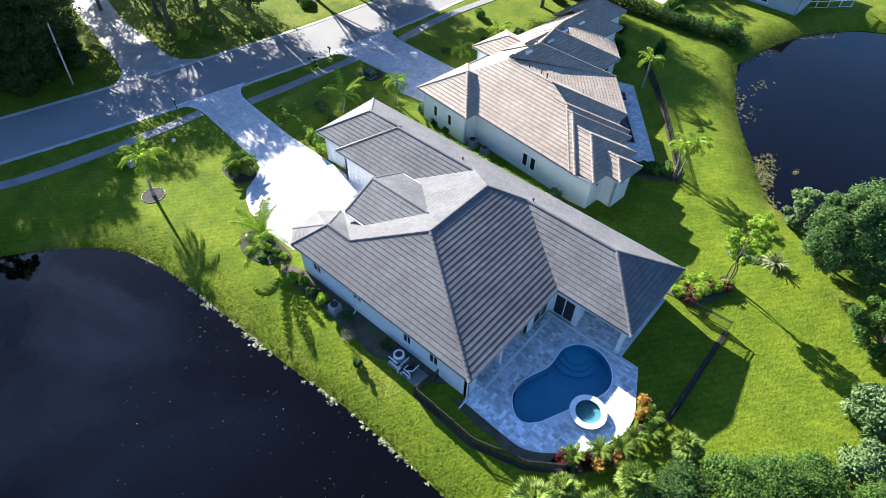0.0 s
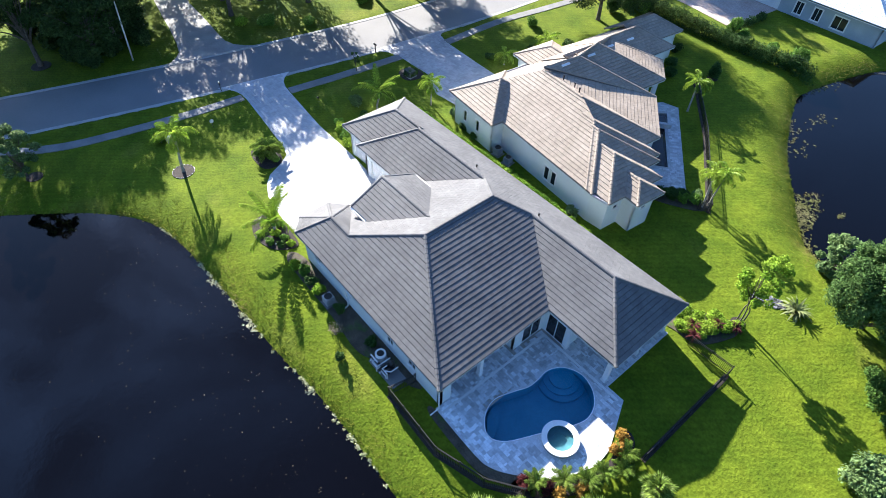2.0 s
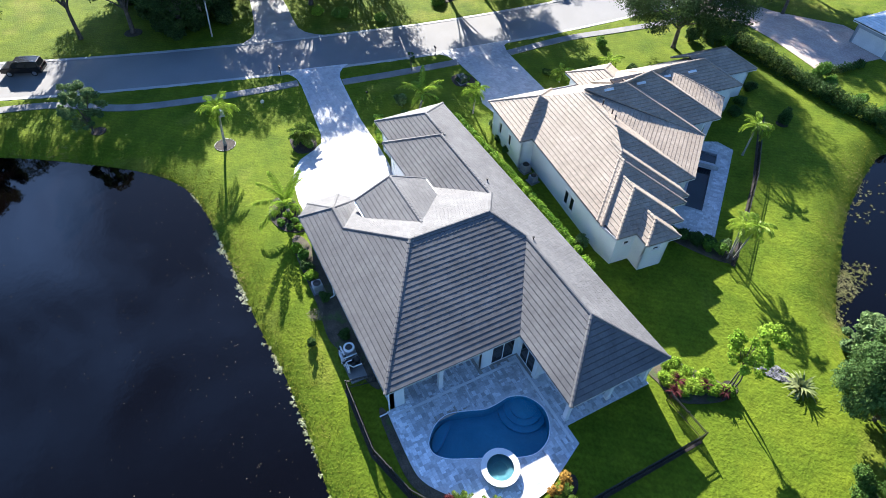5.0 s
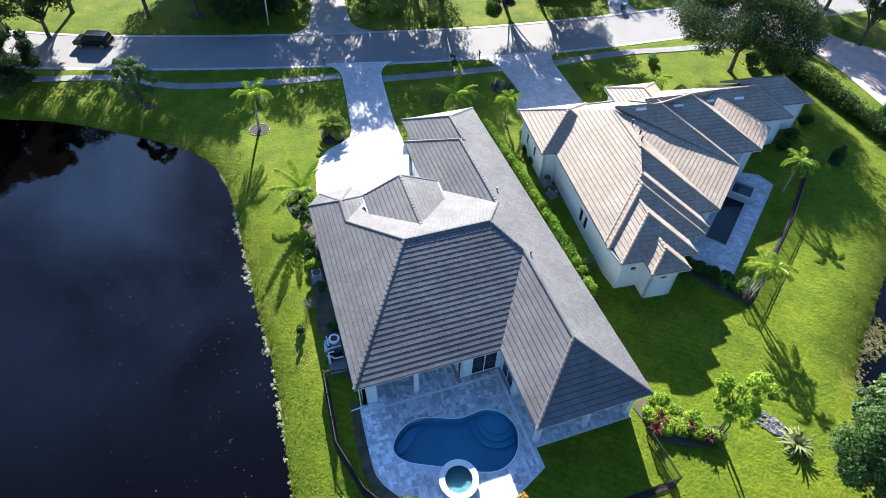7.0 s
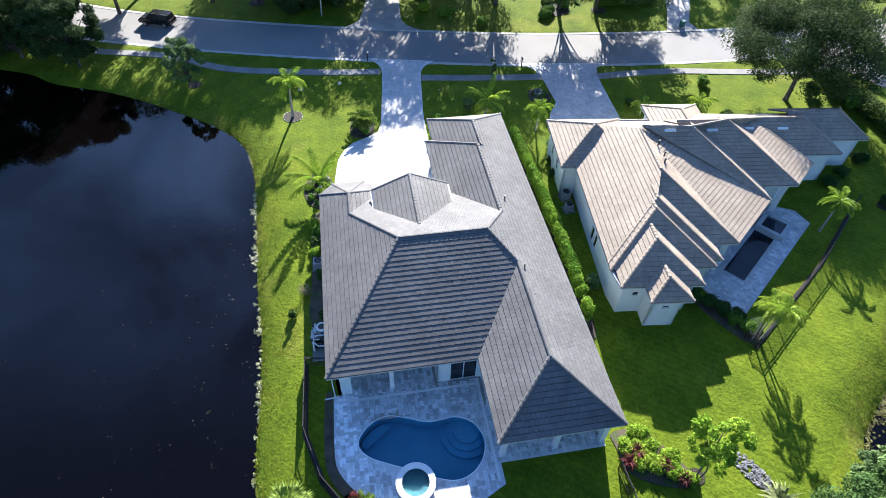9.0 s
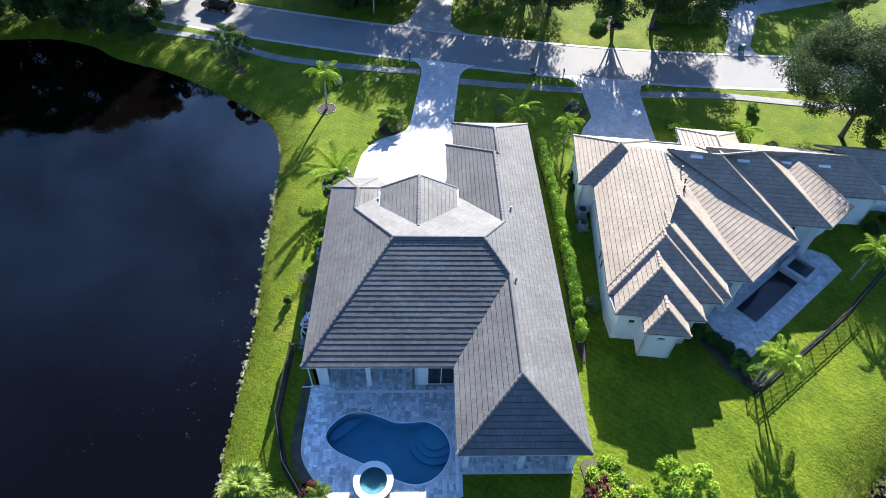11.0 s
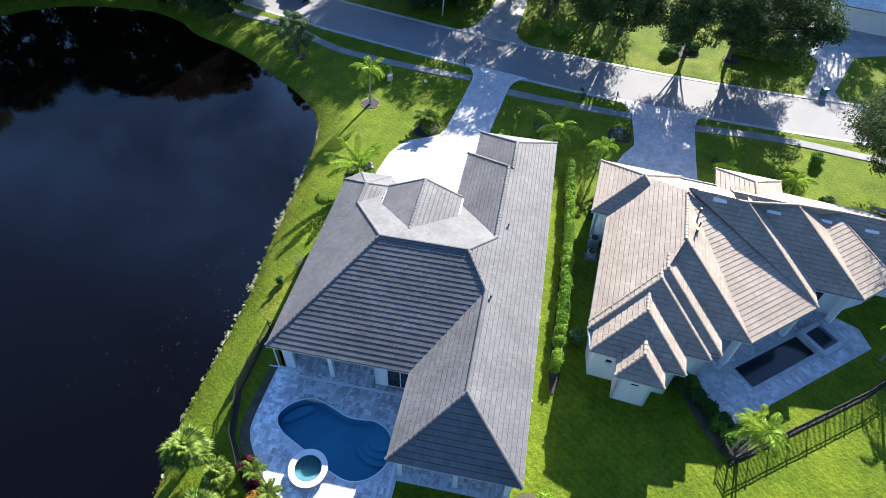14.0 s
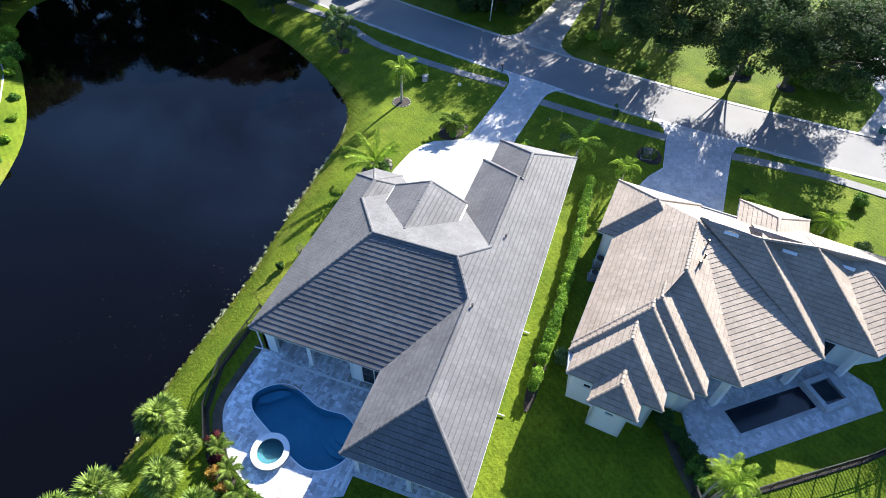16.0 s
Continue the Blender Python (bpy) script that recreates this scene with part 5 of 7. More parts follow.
def frond_mesh(name, length, droop, leaflets, leaf_len, mat, seed, lift=0.9):
    """A feathered palm leaf that grows along x: midrib and two rows of hanging leaflets."""
    r = np.random.default_rng(seed)
    g = Geo()
    pts = []
    for i in range(11):
        s = i / 10
        ang = lift - droop * s
        pts.append((pts[-1][0] + length / 10 * math.cos(ang), 0, pts[-1][2] + length / 10 * math.sin(ang)) if pts else (0, 0, 0))
    g.tube(pts, [0.035 * (1 - 0.85 * i / 10) for i in range(11)], 4)
    for i in range(leaflets):
        s = 0.14 + 0.86 * i / leaflets
        k = min(int(s * 10), 9)
        f = s * 10 - k
        p = np.array(pts[k]) * (1 - f) + np.array(pts[k + 1]) * f
        d = np.array(pts[k + 1]) - np.array(pts[k])
        d /= np.linalg.norm(d)
        ll = leaf_len * (0.45 + 0.75 * math.sin(math.pi * min(1, s * 0.93 + 0.07))) * r.uniform(0.85, 1.1)
        for side in (-1, 1):
            out = d * 0.7 + np.array([0, side * 0.75, r.uniform(-0.35, 0.25) - 0.15 * s]) + r.normal(size=3) * 0.08
            out /= np.linalg.norm(out)
            mid, tip = p + out * ll * 0.55, p + out * ll + np.array([0, 0, -0.28 * ll])
            w = d * 0.024 + np.array([0, 0, 0.014])
            g.add([p - w * 0.6, p + w * 0.6, mid + w, tip, mid - w], [(0, 1, 2, 3, 4)])
    return mesh_of(name, g, mat)


FRONDS = {k: frond_mesh("frond", *a) for k, a in {
    "upper": (2.7, 1.7, 46, 0.60, LEAF_FROND, 1, 1.15), "side": (2.7, 1.9, 46, 0.60, LEAF_FROND, 2, 0.65), "lower": (2.5, 1.7, 44, 0.56, LEAF_FROND, 3, 0.15),
    "tall": (3.5, 0.95, 52, 0.50, LEAF_FROND, 6, 1.36), "arch": (3.3, 1.7, 50, 0.52, LEAF_FROND, 7, 1.0),
    "pygmy_up": (1.35, 1.3, 30, 0.32, LEAF_FAN, 4, 1.15), "pygmy_low": (1.4, 1.5, 30, 0.32, LEAF_FAN, 5, 0.55)}.items()}


def palm(at, height, fronds=15, size=1.0, lean=(0.0, 0.0), seed=0, trunk_r=0.13, kinds=("upper", "side", "lower"), label="feather palm with a pale slim trunk and bright fronds", rz=0, shaft=0.7):
    r = np.random.default_rng(seed)
    t = thing("palm_tree", at, label, "palm tree", rz=rz)
    path = spline([(0, 0, -0.2), (lean[0] * 0.25, lean[1] * 0.25, height * 0.35), (lean[0] * 0.6, lean[1] * 0.6, height * 0.7), (*lean, height)], 4)
    g = Geo().tube(path, [trunk_r * (1.3 - 0.45 * min(1, 4 * i / (len(path) - 1)) - 0.15 * i / (len(path) - 1)) for i in range(len(path))], 10)
    part("trunk", g, PALM_BARK, t, local=True, smooth=True)
    if shaft:
        part("crownshaft", Geo().tube([(*lean, height - 0.1), (*lean, height + shaft * 0.5), (*lean, height + shaft)], [trunk_r * 0.95, trunk_r, trunk_r * 0.45], 10), LEAF_MID, t, "smooth green crownshaft", local=True, smooth=True)
    for i in range(fronds):
        s = (i + 0.5) / fronds
        me = FRONDS[kinds[min(int(s * len(kinds)), len(kinds) - 1)]]
        ob = part("frond", me, None, t, local=True)
        ob.matrix_basis = pose(*lean, height + shaft - 0.05, r.uniform(-10, 10), r.uniform(-14, 14), i * 137.5 + r.uniform(-12, 12)) @ Matrix.Scale(size * r.uniform(0.85, 1.1), 4)
    return t


def fan_mesh(seed):
    """A fan leaf: a stalk along x and a rosette of stiff pointed blades at its end."""
    r = np.random.default_rng(seed)
    g = Geo().tube([(0, 0, 0), (0.45, 0, 0.14), (0.8, 0, 0.18)], [0.022, 0.016, 0.012], 4)
    for k in range(22):
        a = -2.35 + 4.7 * k / 21 + r.uniform(-0.05, 0.05)
        L = 0.78 * (1 - 0.10 * abs(a)) * r.uniform(0.85, 1.1)
        d = np.array([math.cos(a), math.sin(a), 0.12])
        w = np.array([-math.sin(a), math.cos(a), 0]) * 0.05
        p = np.array([0.8, 0, 0.18])
        m = p + d * L * 0.55
        tip = p + d * L + np.array([0, 0, -0.24 * L])
        g.add([p, m - w, tip, m + w + np.array([0, 0, 0.03])], [(0, 1, 2, 3)])
    return mesh_of("fan_leaf", g, LEAF_FAN)


FANS = [fan_mesh(s) for s in (11, 12, 13)]


def fan_palm(at, height, leaves=34, size=1.0, seed=0):
    r = np.random.default_rng(seed)
    t = thing("fan_palm", at, "bushy fan palm with stiff grey-green rosettes", "palm tree")
    part("trunk", Geo().tube([(0, 0, -0.2), (0.05, 0, height * 0.5), (0, 0.05, height)], [0.2, 0.17, 0.15], 9), PALM_BARK, t, local=True, smooth=True)
    for i in range(leaves):
        s = i / leaves
        ob = part("fan_leaf", FANS[i % 3], None, t, local=True)
        ob.matrix_basis = pose(0, 0, height - 0.1 - 0.25 * s, r.uniform(-20, 20), -72 + 105 * s + r.uniform(-10, 10), i * 137.5 + r.uniform(-10, 10)) @ Matrix.Scale(size * r.uniform(0.8, 1.15), 4)
    return t


def blade_plant(at, label, blades, length, mat, seed, name="spiky_plant", width=0.06):
    """A rosette of strap leaves that arch outwards, each a part of its own."""
    r = np.random.default_rng(seed)
    t = thing(name, at, label, "plant")
    for i in range(blades):
        a, el, L = i * 2.4 + r.uniform(-0.2, 0.2), r.uniform(0.35, 1.35), length * r.uniform(0.7, 1.1)
        d, s = np.array([math.cos(a), math.sin(a), 0]), np.array([-math.sin(a), math.cos(a), 0])
        p, prev, g = np.zeros(3), None, Geo()
        for k in range(5):
            w = width * (1, 1.2, 1.0, 0.6, 0.05)[k]
            row = [p - s * w, p + s * w]
            if prev is not None:
                g.add([prev[0], prev[1], row[1], row[0]], [(0, 1, 2, 3)])
            prev = row
            p = p + (d * math.cos(el) + np.array([0, 0, math.sin(el)])) * L / 4
            el -= 0.42
        part("leaf", g, mat, t, local=True)
    return t


def hedge(line, width, height, leaf, seed, label, leaf_size=0.11, density=150, bumps=0.12):
    """A clipped hedge along a plan line: a dense uneven skin of leaves over twigs."""
    r = np.random.default_rng(seed)
    t = thing("hedge", (*line[0], land_z(*line[0])), label, "hedge")
    pts = spline(line, 10)
    cl, twigs = [], Geo()
    total = 0.0
    for p, q in zip(pts, pts[1:]):
        L = math.hypot(q[0] - p[0], q[1] - p[1])
        total += L
        for k in range(max(1, round(L / 0.55))):
            f = (k + r.random()) / max(1, round(L / 0.55))
            x, y = p[0] + f * (q[0] - p[0]), p[1] + f * (q[1] - p[1])
            z0 = land_z(x, y)
            for lev in range(max(1, round(height / 0.6))):
                rr = width * r.uniform(0.42, 0.58)
                ox, oy = r.normal(0, bumps, 2)
                cl.append((x + ox, y + oy, z0 + min(height - rr * 0.7, 0.35 + 0.6 * lev) + r.normal(0, bumps * 0.6), rr, 0.8))
            twigs.tube([(x, y, z0 - 0.1), (x + r.normal(0, 0.1), y + r.normal(0, 0.1), z0 + height * 0.7)], [0.02, 0.008], 5)
    part("twigs", twigs, BARK, t, kind="stuff")
    part("foliage", leaf_cloud(cl, density, leaf_size, seed + 1, shell=0.6), leaf, t)
    return t


def on_land(x, y, dz=0.0):
    return (x, y, land_z(x, y) + dz)


# oaks: four built, the rest copied
OAKS = [make_tree("oak_tree", "broad dark green oak with spreading limbs", on_land(*p), h, c, b, s, LEAF_OAK, size_, n_, per_, 0.34)
        for p, h, c, b, s, n_, per_, size_ in (((-85.0, 14.5), 16.0, 8.2, 4.0, 21, 96, 135, 0.20), ((-82.2, 8.3), 15.0, 5.8, 5.0, 22, 74, 170, 0.16), ((-46.1, 75.7), 12.8, 10.8, 4.0, 23, 124, 720, 0.12), ((-86, 35), 15.5, 6.6, 7.0, 24, 70, 115, 0.18), ((-74, -27), 18.0, 8.4, 3.0, 25, 110, 260, 0.22))]
# several copies stand out of view, added to shade the drives, lawns and grove
for k, (x, y, which, s) in enumerate(((-82.5, 39.5, 3, 1.1), (-90, 44, 0, 1.05), (-83.4, 1.6, 3, 0.9),
                                      (-89, 17.5, 0, 0.95), (-93, 13, 3, 1.05), (-88.2, -9.2, 1, 1.0), (-95, -18, 3, 1.0), 
                                      (-102, 14, 0, 1.1), (-71.5, -18.5, 0, 0.85), (-81, -11.5, 0, 0.95), (-74, -36, 4, 1.05), (-75, -47, 4, 1.1), (-67, -55, 4, 1.1), (-57, -57, 4, 1.05),
                                      (-48.5, -52, 4, 0.8), (-80.5, 17.5, 1, 1.0), (-80.5, 33.8, 3, 1.04), (-87, -19, 0, 1.05), (-44.5, -47, 4, 0.66), (-95, -32, 0, 1.1), (-58, 103, 0, 1.0), (-50, 109, 0, 1.0), (-66, 105, 0, 1.1), (-96, 23.0, 1, 0.9), (-79.5, 14.6, 0, 0.78), (-83.5, 18.8, 0, 0.8), (-93, 30.0, 3, 0.85), (-105, 26, 1, 1.0), (-108, 40, 0, 1.2), (-110, 14, 3, 1.4), (-99, 82, 3, 1.1), (-103, 92, 3, 1.2), (-80.5, 66.5, 0, 0.72), (-104, 18, 0, 1.1), (-47, 99, 1, 0.85), (-64, 97, 1, 0.8), (-73, 88, 1, 0.7))):
    copy_thing(OAKS[which], pose(*on_land(x, y), 0, 0, 67 * k + 20) @ Matrix.Scale(s, 4))

# the last one is added to shade the lawn across the road, crown mostly unseen
for k, (x, y, h, c, b, lx, ly) in enumerate(((-74.5, 54.4, 13.5, 8.4, 4.8, 6.0, -0.5), (-73.6, 60.2, 13.5, 8.4, 4.8, 5.4, 2.0), (-77.5, 45.0, 14.0, 8.2, 5.4, 7.0, -2.0), (-87.5, 22.6, 15.5, 7.0, 7.0, 3.0, 3.6))):
    make_tree("oak_tree", "spreading oak leaning over the lawn beside the road", on_land(x, y), h, c, b, 270 + k, LEAF_OAK, 0.17, 100, 330 if k < 3 else 85, 0.36, lean=(lx, ly))

# undergrowth below the oaks across the road, added to darken the shaded ground
for k, (x, y, w_, h_) in enumerate(((-80.5, 12.6, 4.0, 3.2), (-83.5, 18, 4.4, 3.8), (-86.5, 11.5, 4.2, 3.4), (-88.5, 17, 4.6, 4.0), (-92.5, 20.5, 4.6, 4.0), (-79.4, 16.4, 3.6, 3.4), (-82.5, 20.4, 4.4, 4.6), (-87.5, 22.0, 4.6, 5.0), (-78.6, 13.4, 3.6, 3.2), (-82, 14.6, 5.0, 5.0), (-91.5, 9.0, 4.4, 3.6), (-79.8, 20.6, 3.0, 2.2), (-86.5, 22.0, 3.6, 3.0))):
    make_shrub("dark tangled undergrowth that deepens the shade beneath tall oaks", on_land(x, y), w_, h_, 240 + k, LEAF_OAK, 0.24, 240, 18, group="undergrowth across the road")

for k, (x, y, w_, h_) in enumerate(((-71.0, -24, 5.5, 4.6), (-72.6, -30, 6.0, 5.0), (-72.0, -36, 6.0, 5.2), (-70.5, -42, 6.0, 4.8), (-66.5, -47.5, 6.0, 5.0), (-60.5, -52.5, 6.0, 5.0), (-54, -52.5, 5.5, 4.4), (-48.5, -49.5, 5.0, 4.0), (-69.5, -18.6, 3.6, 3.0))):
    make_shrub("dense dark thicket along the far pond bank", on_land(x, y), w_, h_, 260 + k, LEAF_OAK, 0.32, 150, 16, group="thicket at the pond")

# broadleaf trees beside the eastern pond and along the near edge
make_tree("pond_tree", "tall dense green tree at the pond edge", on_land(4.0, 49.6), 9.8, 4.6, 0.6, 31, LEAF_POND, 0.12, 100, 600, 0.2, flat=1.1)
make_tree("pond_tree", "dense dark green tree at the lawn edge", on_land(9.4, 43.4), 6.0, 3.8, 0.6, 32, LEAF_BORDER, 0.11, 60, 520, 0.18)
make_tree("pond_tree", "grey-green leafy tree by the water", on_land(-0.6, 54.6), 4.6, 2.4, 0.5, 33, LEAF_BUTTON, 0.18, 24, 300, 0.12)
make_tree("pond_tree", "dense green tree behind the lawn", on_land(10.5, 52.5), 8.0, 4.8, 1.0, 34, LEAF_POND, 0.13, 70, 480, 0.22)
make_shrub("silvery grey-green bush at the lawn edge", on_land(10.2, 36.0), 4.4, 3.2, 35, LEAF_BUTTON, 0.16, 380, 18)
make_shrub("silvery grey-green bush at the lawn edge", on_land(10.8, 31.6), 4.0, 2.6, 36, LEAF_BUTTON, 0.16, 360, 16)
for k, (x, y, w_, h_) in enumerate(((2.2, 21.6, 3.4, 2.4), (4.4, 24.0, 3.6, 2.4), (6.6, 26.3, 3.6, 2.3), (9.0, 28.3, 3.6, 2.3), (4.8, 20.2, 4.0, 2.6), (7.6, 22.6, 4.2, 2.6), (10.4, 25.0, 4.2, 2.6), (12.8, 29.0, 4.0, 2.6), (13.5, 33.0, 4.0, 3.0), (13.0, 39.0, 4.4, 3.4))):
    make_shrub("glossy green shrub in a dense border", on_land(x, y), w_ * 1.3, h_ * 1.1, 40 + k, LEAF_BORDER if k % 4 else LEAF_DARK, 0.095, 560, 26, group="shrubs of the near border")

# feather palms
palm(on_land(-50.75, 13.97), 4.3, 15, 0.95, (0.5, 0.3), 51, 0.17, label="young palm with a pale trunk in a mulch ring")
palm(on_land(-36.4, 17.0), 1.2, 11, 1.25, (0.1, 0.0), 52, 0.2, ("tall", "tall", "tall", "arch"), "low coconut palm with tall arching fronds", shaft=0.2)
palm(on_land(-47.6, 36.6), 1.5, 12, 1.0, (0.2, 0.3), 53, 0.14, ("tall", "arch", "side"), label="short palm with bright arching fronds by the garage")
palm(on_land(-44.0, 42.0), 2.4, 14, 0.75, (0.1, 0.1), 54, 0.11)
palm(on_land(-45.4, 55.6), 0.8, 13, 0.7, (0, 0), 55, 0.11)
palm(on_land(-44.6, 62.4), 0.9, 13, 0.8, (0, 0.1), 56, 0.12)
palm(on_land(-23.7, 65.4), 3.3, 15, 0.75, (0.0, 0.0), 57, 0.12, label="palm with yellow-green drooping fronds beside a fence")
for k, (x, y, h, lx, ly) in enumerate(((-12.9, 51.9, 3.4, -0.3, 0.1), (-12.6, 52.3, 4.0, 0.3, 0.2), (-13.1, 52.5, 2.9, -0.3, 0.6))):
    palm(on_land(x, y), h, 13, 0.68, (lx, ly), 60 + k, 0.09, label="slender palm of a clump at the fence corner")

for k, (x, y) in enumerate(((-47.2, 21.9), (-46.9, 22.1))):
    palm(on_land(x, y), 1.2, 22, 1.25, (0.1 - 0.3 * k, 0.1 * k), 66 + k, 0.08, ("pygmy_up", "pygmy_low"), "bushy feathery palm beside the driveway", shaft=0.1)

# fan palms and the planted bed round the pool
for k, (x, y, h, s) in enumerate(((-4.6, 14.2, 1.9, 1.25), (-1.2, 16.9, 1.0, 1.15), (1.0, 13.4, 1.5, 1.3), (-3.7, 16.7, 0.7, 0.9), (-0.4, 20.2, 0.9, 1.1), (2.4, 17.2, 1.2, 1.2), (3.0, 11.0, 1.4, 1.2), (1.1, 24.9, 0.7, 0.9))):
    fan_palm(on_land(x, y), h, 40, s * 0.88, 70 + k)
for k, (x, y) in enumerate(((-1.7, 25.3), (-1.9, 23.0), (-3.3, 20.6), (-4.4, 19.0), (-2.2, 21.8), (-1.2, 24.2))):
    palm(on_land(x, y), 0.45, 18, 0.78, (0, 0), 80 + k, 0.07, ("pygmy_up", "pygmy_low"), "small feathery palm in the poolside bed", shaft=0.1)
for k, (x, y) in enumerate(((-2.7, 26.1), (-4.8, 18.4), (-2.8, 19.7), (-2.4, 25.0), (-3.6, 19.3), (-2.0, 20.9))):
    make_shrub("low croton with orange and yellow leaves", on_land(x, y), 1.35, 1.05, 90 + k, LEAF_ORANGE if k % 3 != 1 else LEAF_RED, 0.09, 90, 10, name="croton", group="poolside crotons")

# bed at the corner of the wing
for k, (x, y, w_) in enumerate(((-5.6, 37.9, 1.5), (-4.6, 38.3, 1.6), (-4.0, 39.4, 1.6), (-3.2, 40.3, 1.5), (-5.2, 39.3, 1.7), (-4.3, 40.6, 1.5), (-2.7, 41.3, 1.2), (-6.4, 38.9, 1.5))):
    make_shrub("bright yellow-green mounded shrub", on_land(x, y), w_ * 1.25, 0.95, 100 + k, LEAF_BRIGHT, 0.10, 260, 14, group="shrubs of the corner bed")
for k, (x, y) in enumerate(((-5.0, 38.3), (-3.8, 39.9), (-4.4, 37.4), (-2.6, 40.7))):
    blade_plant(on_land(x, y, 0.55), "dark red cordyline with arching strap leaves", 24, 0.85, LEAF_RED, 110 + k, "cordyline")
make_tree("young_tree", "slim young tree with airy bright foliage", on_land(-2.9, 41.9), 9.4, 1.9, 3.2, 120, LEAF_BRIGHT, 0.11, 52, 120, 0.07, 3, flat=1.0, lean=(0.0, -0.6))
blade_plant(on_land(-0.4, 46.7), "large rosette with cream-edged arching leaves", 46, 1.7, LEAF_CREAM, 121, "agave", 0.10)

# shrubs along the pond-side wall, the drive and the neighbour's patio
for k, (x, y, w_, h_, lf) in enumerate(((-30.2, 16.6, 1.5, 1.2, LEAF_MID), (-28.9, 16.5, 1.5, 1.0, LEAF_DARK), (-27.7, 16.4, 1.4, 1.0, LEAF_BRIGHT), (-24.9, 16.7, 1.2, 0.9, LEAF_DARK), (-20.5, 16.8, 1.3, 1.2, LEAF_DARK), (-31.4, 16.3, 1.3, 1.0, LEAF_BRIGHT),
                                        (-21.0, 14.2, 0.9, 1.3, LEAF_DARK), (-36.2, 16.9, 1.2, 0.8, LEAF_BRIGHT), (-37.6, 17.3, 1.4, 0.8, LEAF_DARK), (-35.2, 17.3, 1.0, 0.6, LEAF_MID))):
    make_shrub("green foundation shrub beside the wall", on_land(x, y), w_, h_, 130 + k, lf, 0.09, 150, 10)
for k, (x, y, w_, h_, lf) in enumerate(((-37.9, 16.6, 1.2, 0.8, LEAF_BUTTON), (-38.5, 17.2, 1.1, 0.7, LEAF_DRY), (-37.0, 15.8, 1.1, 0.5, LEAF_BRIGHT), (-35.6, 15.9, 1.1, 0.5, LEAF_MID), (-34.6, 16.6, 1.0, 0.5, LEAF_DARK), (-34.2, 17.4, 1.0, 0.5, LEAF_BRIGHT), (-37.0, 17.8, 1.2, 0.6, LEAF_MID))):
    make_shrub("low leafy plant at the foot of a palm", on_land(x, y), w_, h_, 320 + k, lf, 0.09, 120, 9, group="plants at the palm")
make_shrub("leafless grey bush on bare soil", on_land(-23.2, 15.3), 1.6, 1.2, 145, LEAF_DRY, 0.05, 40, 12)
for k, (x, y, w_, h_, lf) in enumerate(((-48.0, 21.6, 1.8, 1.4, LEAF_MID), (-46.3, 22.2, 1.6, 1.2, LEAF_MID), (-49.0, 22.2, 1.8, 1.2, LEAF_MID), (-49.6, 35.0, 1.9, 1.6, LEAF_BUTTON), (-46.6, 34.2, 1.6, 1.1, LEAF_DARK), (-43.2, 29.6, 1.3, 1.3, LEAF_BRIGHT),
                                        (-44.7, 30.2, 1.5, 1.6, LEAF_MID), (-46.2, 30.6, 1.5, 1.3, LEAF_BRIGHT), (-47.4, 31.2, 1.3, 1.1, LEAF_MID), (-51.2, 44.6, 2.3, 1.0, LEAF_DARK), (-50.9, 66.8, 2.2, 1.5, LEAF_MID), (-57.2, 14.2, 2.2, 1.8, LEAF_BRIGHT),
                                        (-47.8, 55.3, 1.6, 0.9, LEAF_DARK), (-45.4, 60.8, 1.6, 1.0, LEAF_DARK), (-43.4, 66.0, 2.0, 1.0, LEAF_DARK), (-20.3, 40.4, 1.5, 1.5, LEAF_BUTTON), (-26.0, 74.4, 1.9, 2.2, LEAF_DARK),
                                        (-16.9, 49.9, 1.9, 1.4, LEAF_DARK), (-15.9, 50.5, 1.7, 1.3, LEAF_DARK), (-14.8, 51.1, 1.6, 1.0, LEAF_MID), (-13.8, 51.9, 1.7, 1.1, LEAF_MID), (-17.6, 48.8, 1.9, 1.5, LEAF_DARK), (-15.2, 51.7, 1.6, 1.0, LEAF_DARK), (-14.2, 52.8, 1.5, 0.9, LEAF_BUTTON), (-30.0, 70.5, 2.2, 1.2, LEAF_DARK),
                                        (-31.4, 73.0, 2.0, 1.0, LEAF_DARK), (-33.2, 76.6, 2.2, 1.2, LEAF_DARK), (-37.8, 42.0, 1.6, 0.8, LEAF_DARK), (-35.6, 41.6, 1.4, 0.8, LEAF_DARK), (-40.6, 42.8, 1.3, 1.0, LEAF_BUTTON))):
    make_shrub("rounded garden shrub on the lawn" if k % 2 else "dense clipped garden shrub", on_land(x, y), w_, h_, 150 + k, lf, 0.09, 260, 14)
make_tree("roadside_tree", "broad dark tree between the pond and the road", on_land(-66.0, -13.5), 9.5, 5.0, 1.6, 183, LEAF_OAK, 0.15, 80, 380, 0.22)
for k, (x, y, h) in enumerate(((-69.6, -21.5, 9.0), (-69.0, -38.5, 9.0))):
    make_tree("pond_tree", "broad dark tree leaning over the far pond bank", on_land(x, y), h, 4.6, 1.2, 340 + k, LEAF_OAK, 0.2, 60, 240, 0.24)
make_tree("roadside_tree", "small round grey-green tree on the verge", on_land(-59.6, 1.2), 6.8, 2.5, 0.7, 181, LEAF_BUTTON, 0.11, 50, 260, 0.1)
make_tree("roadside_tree", "thin sapling beside the pavement", on_land(-56.3, 39.5), 3.2, 0.7, 1.0, 182, LEAF_DARK, 0.12, 10, 70, 0.04)
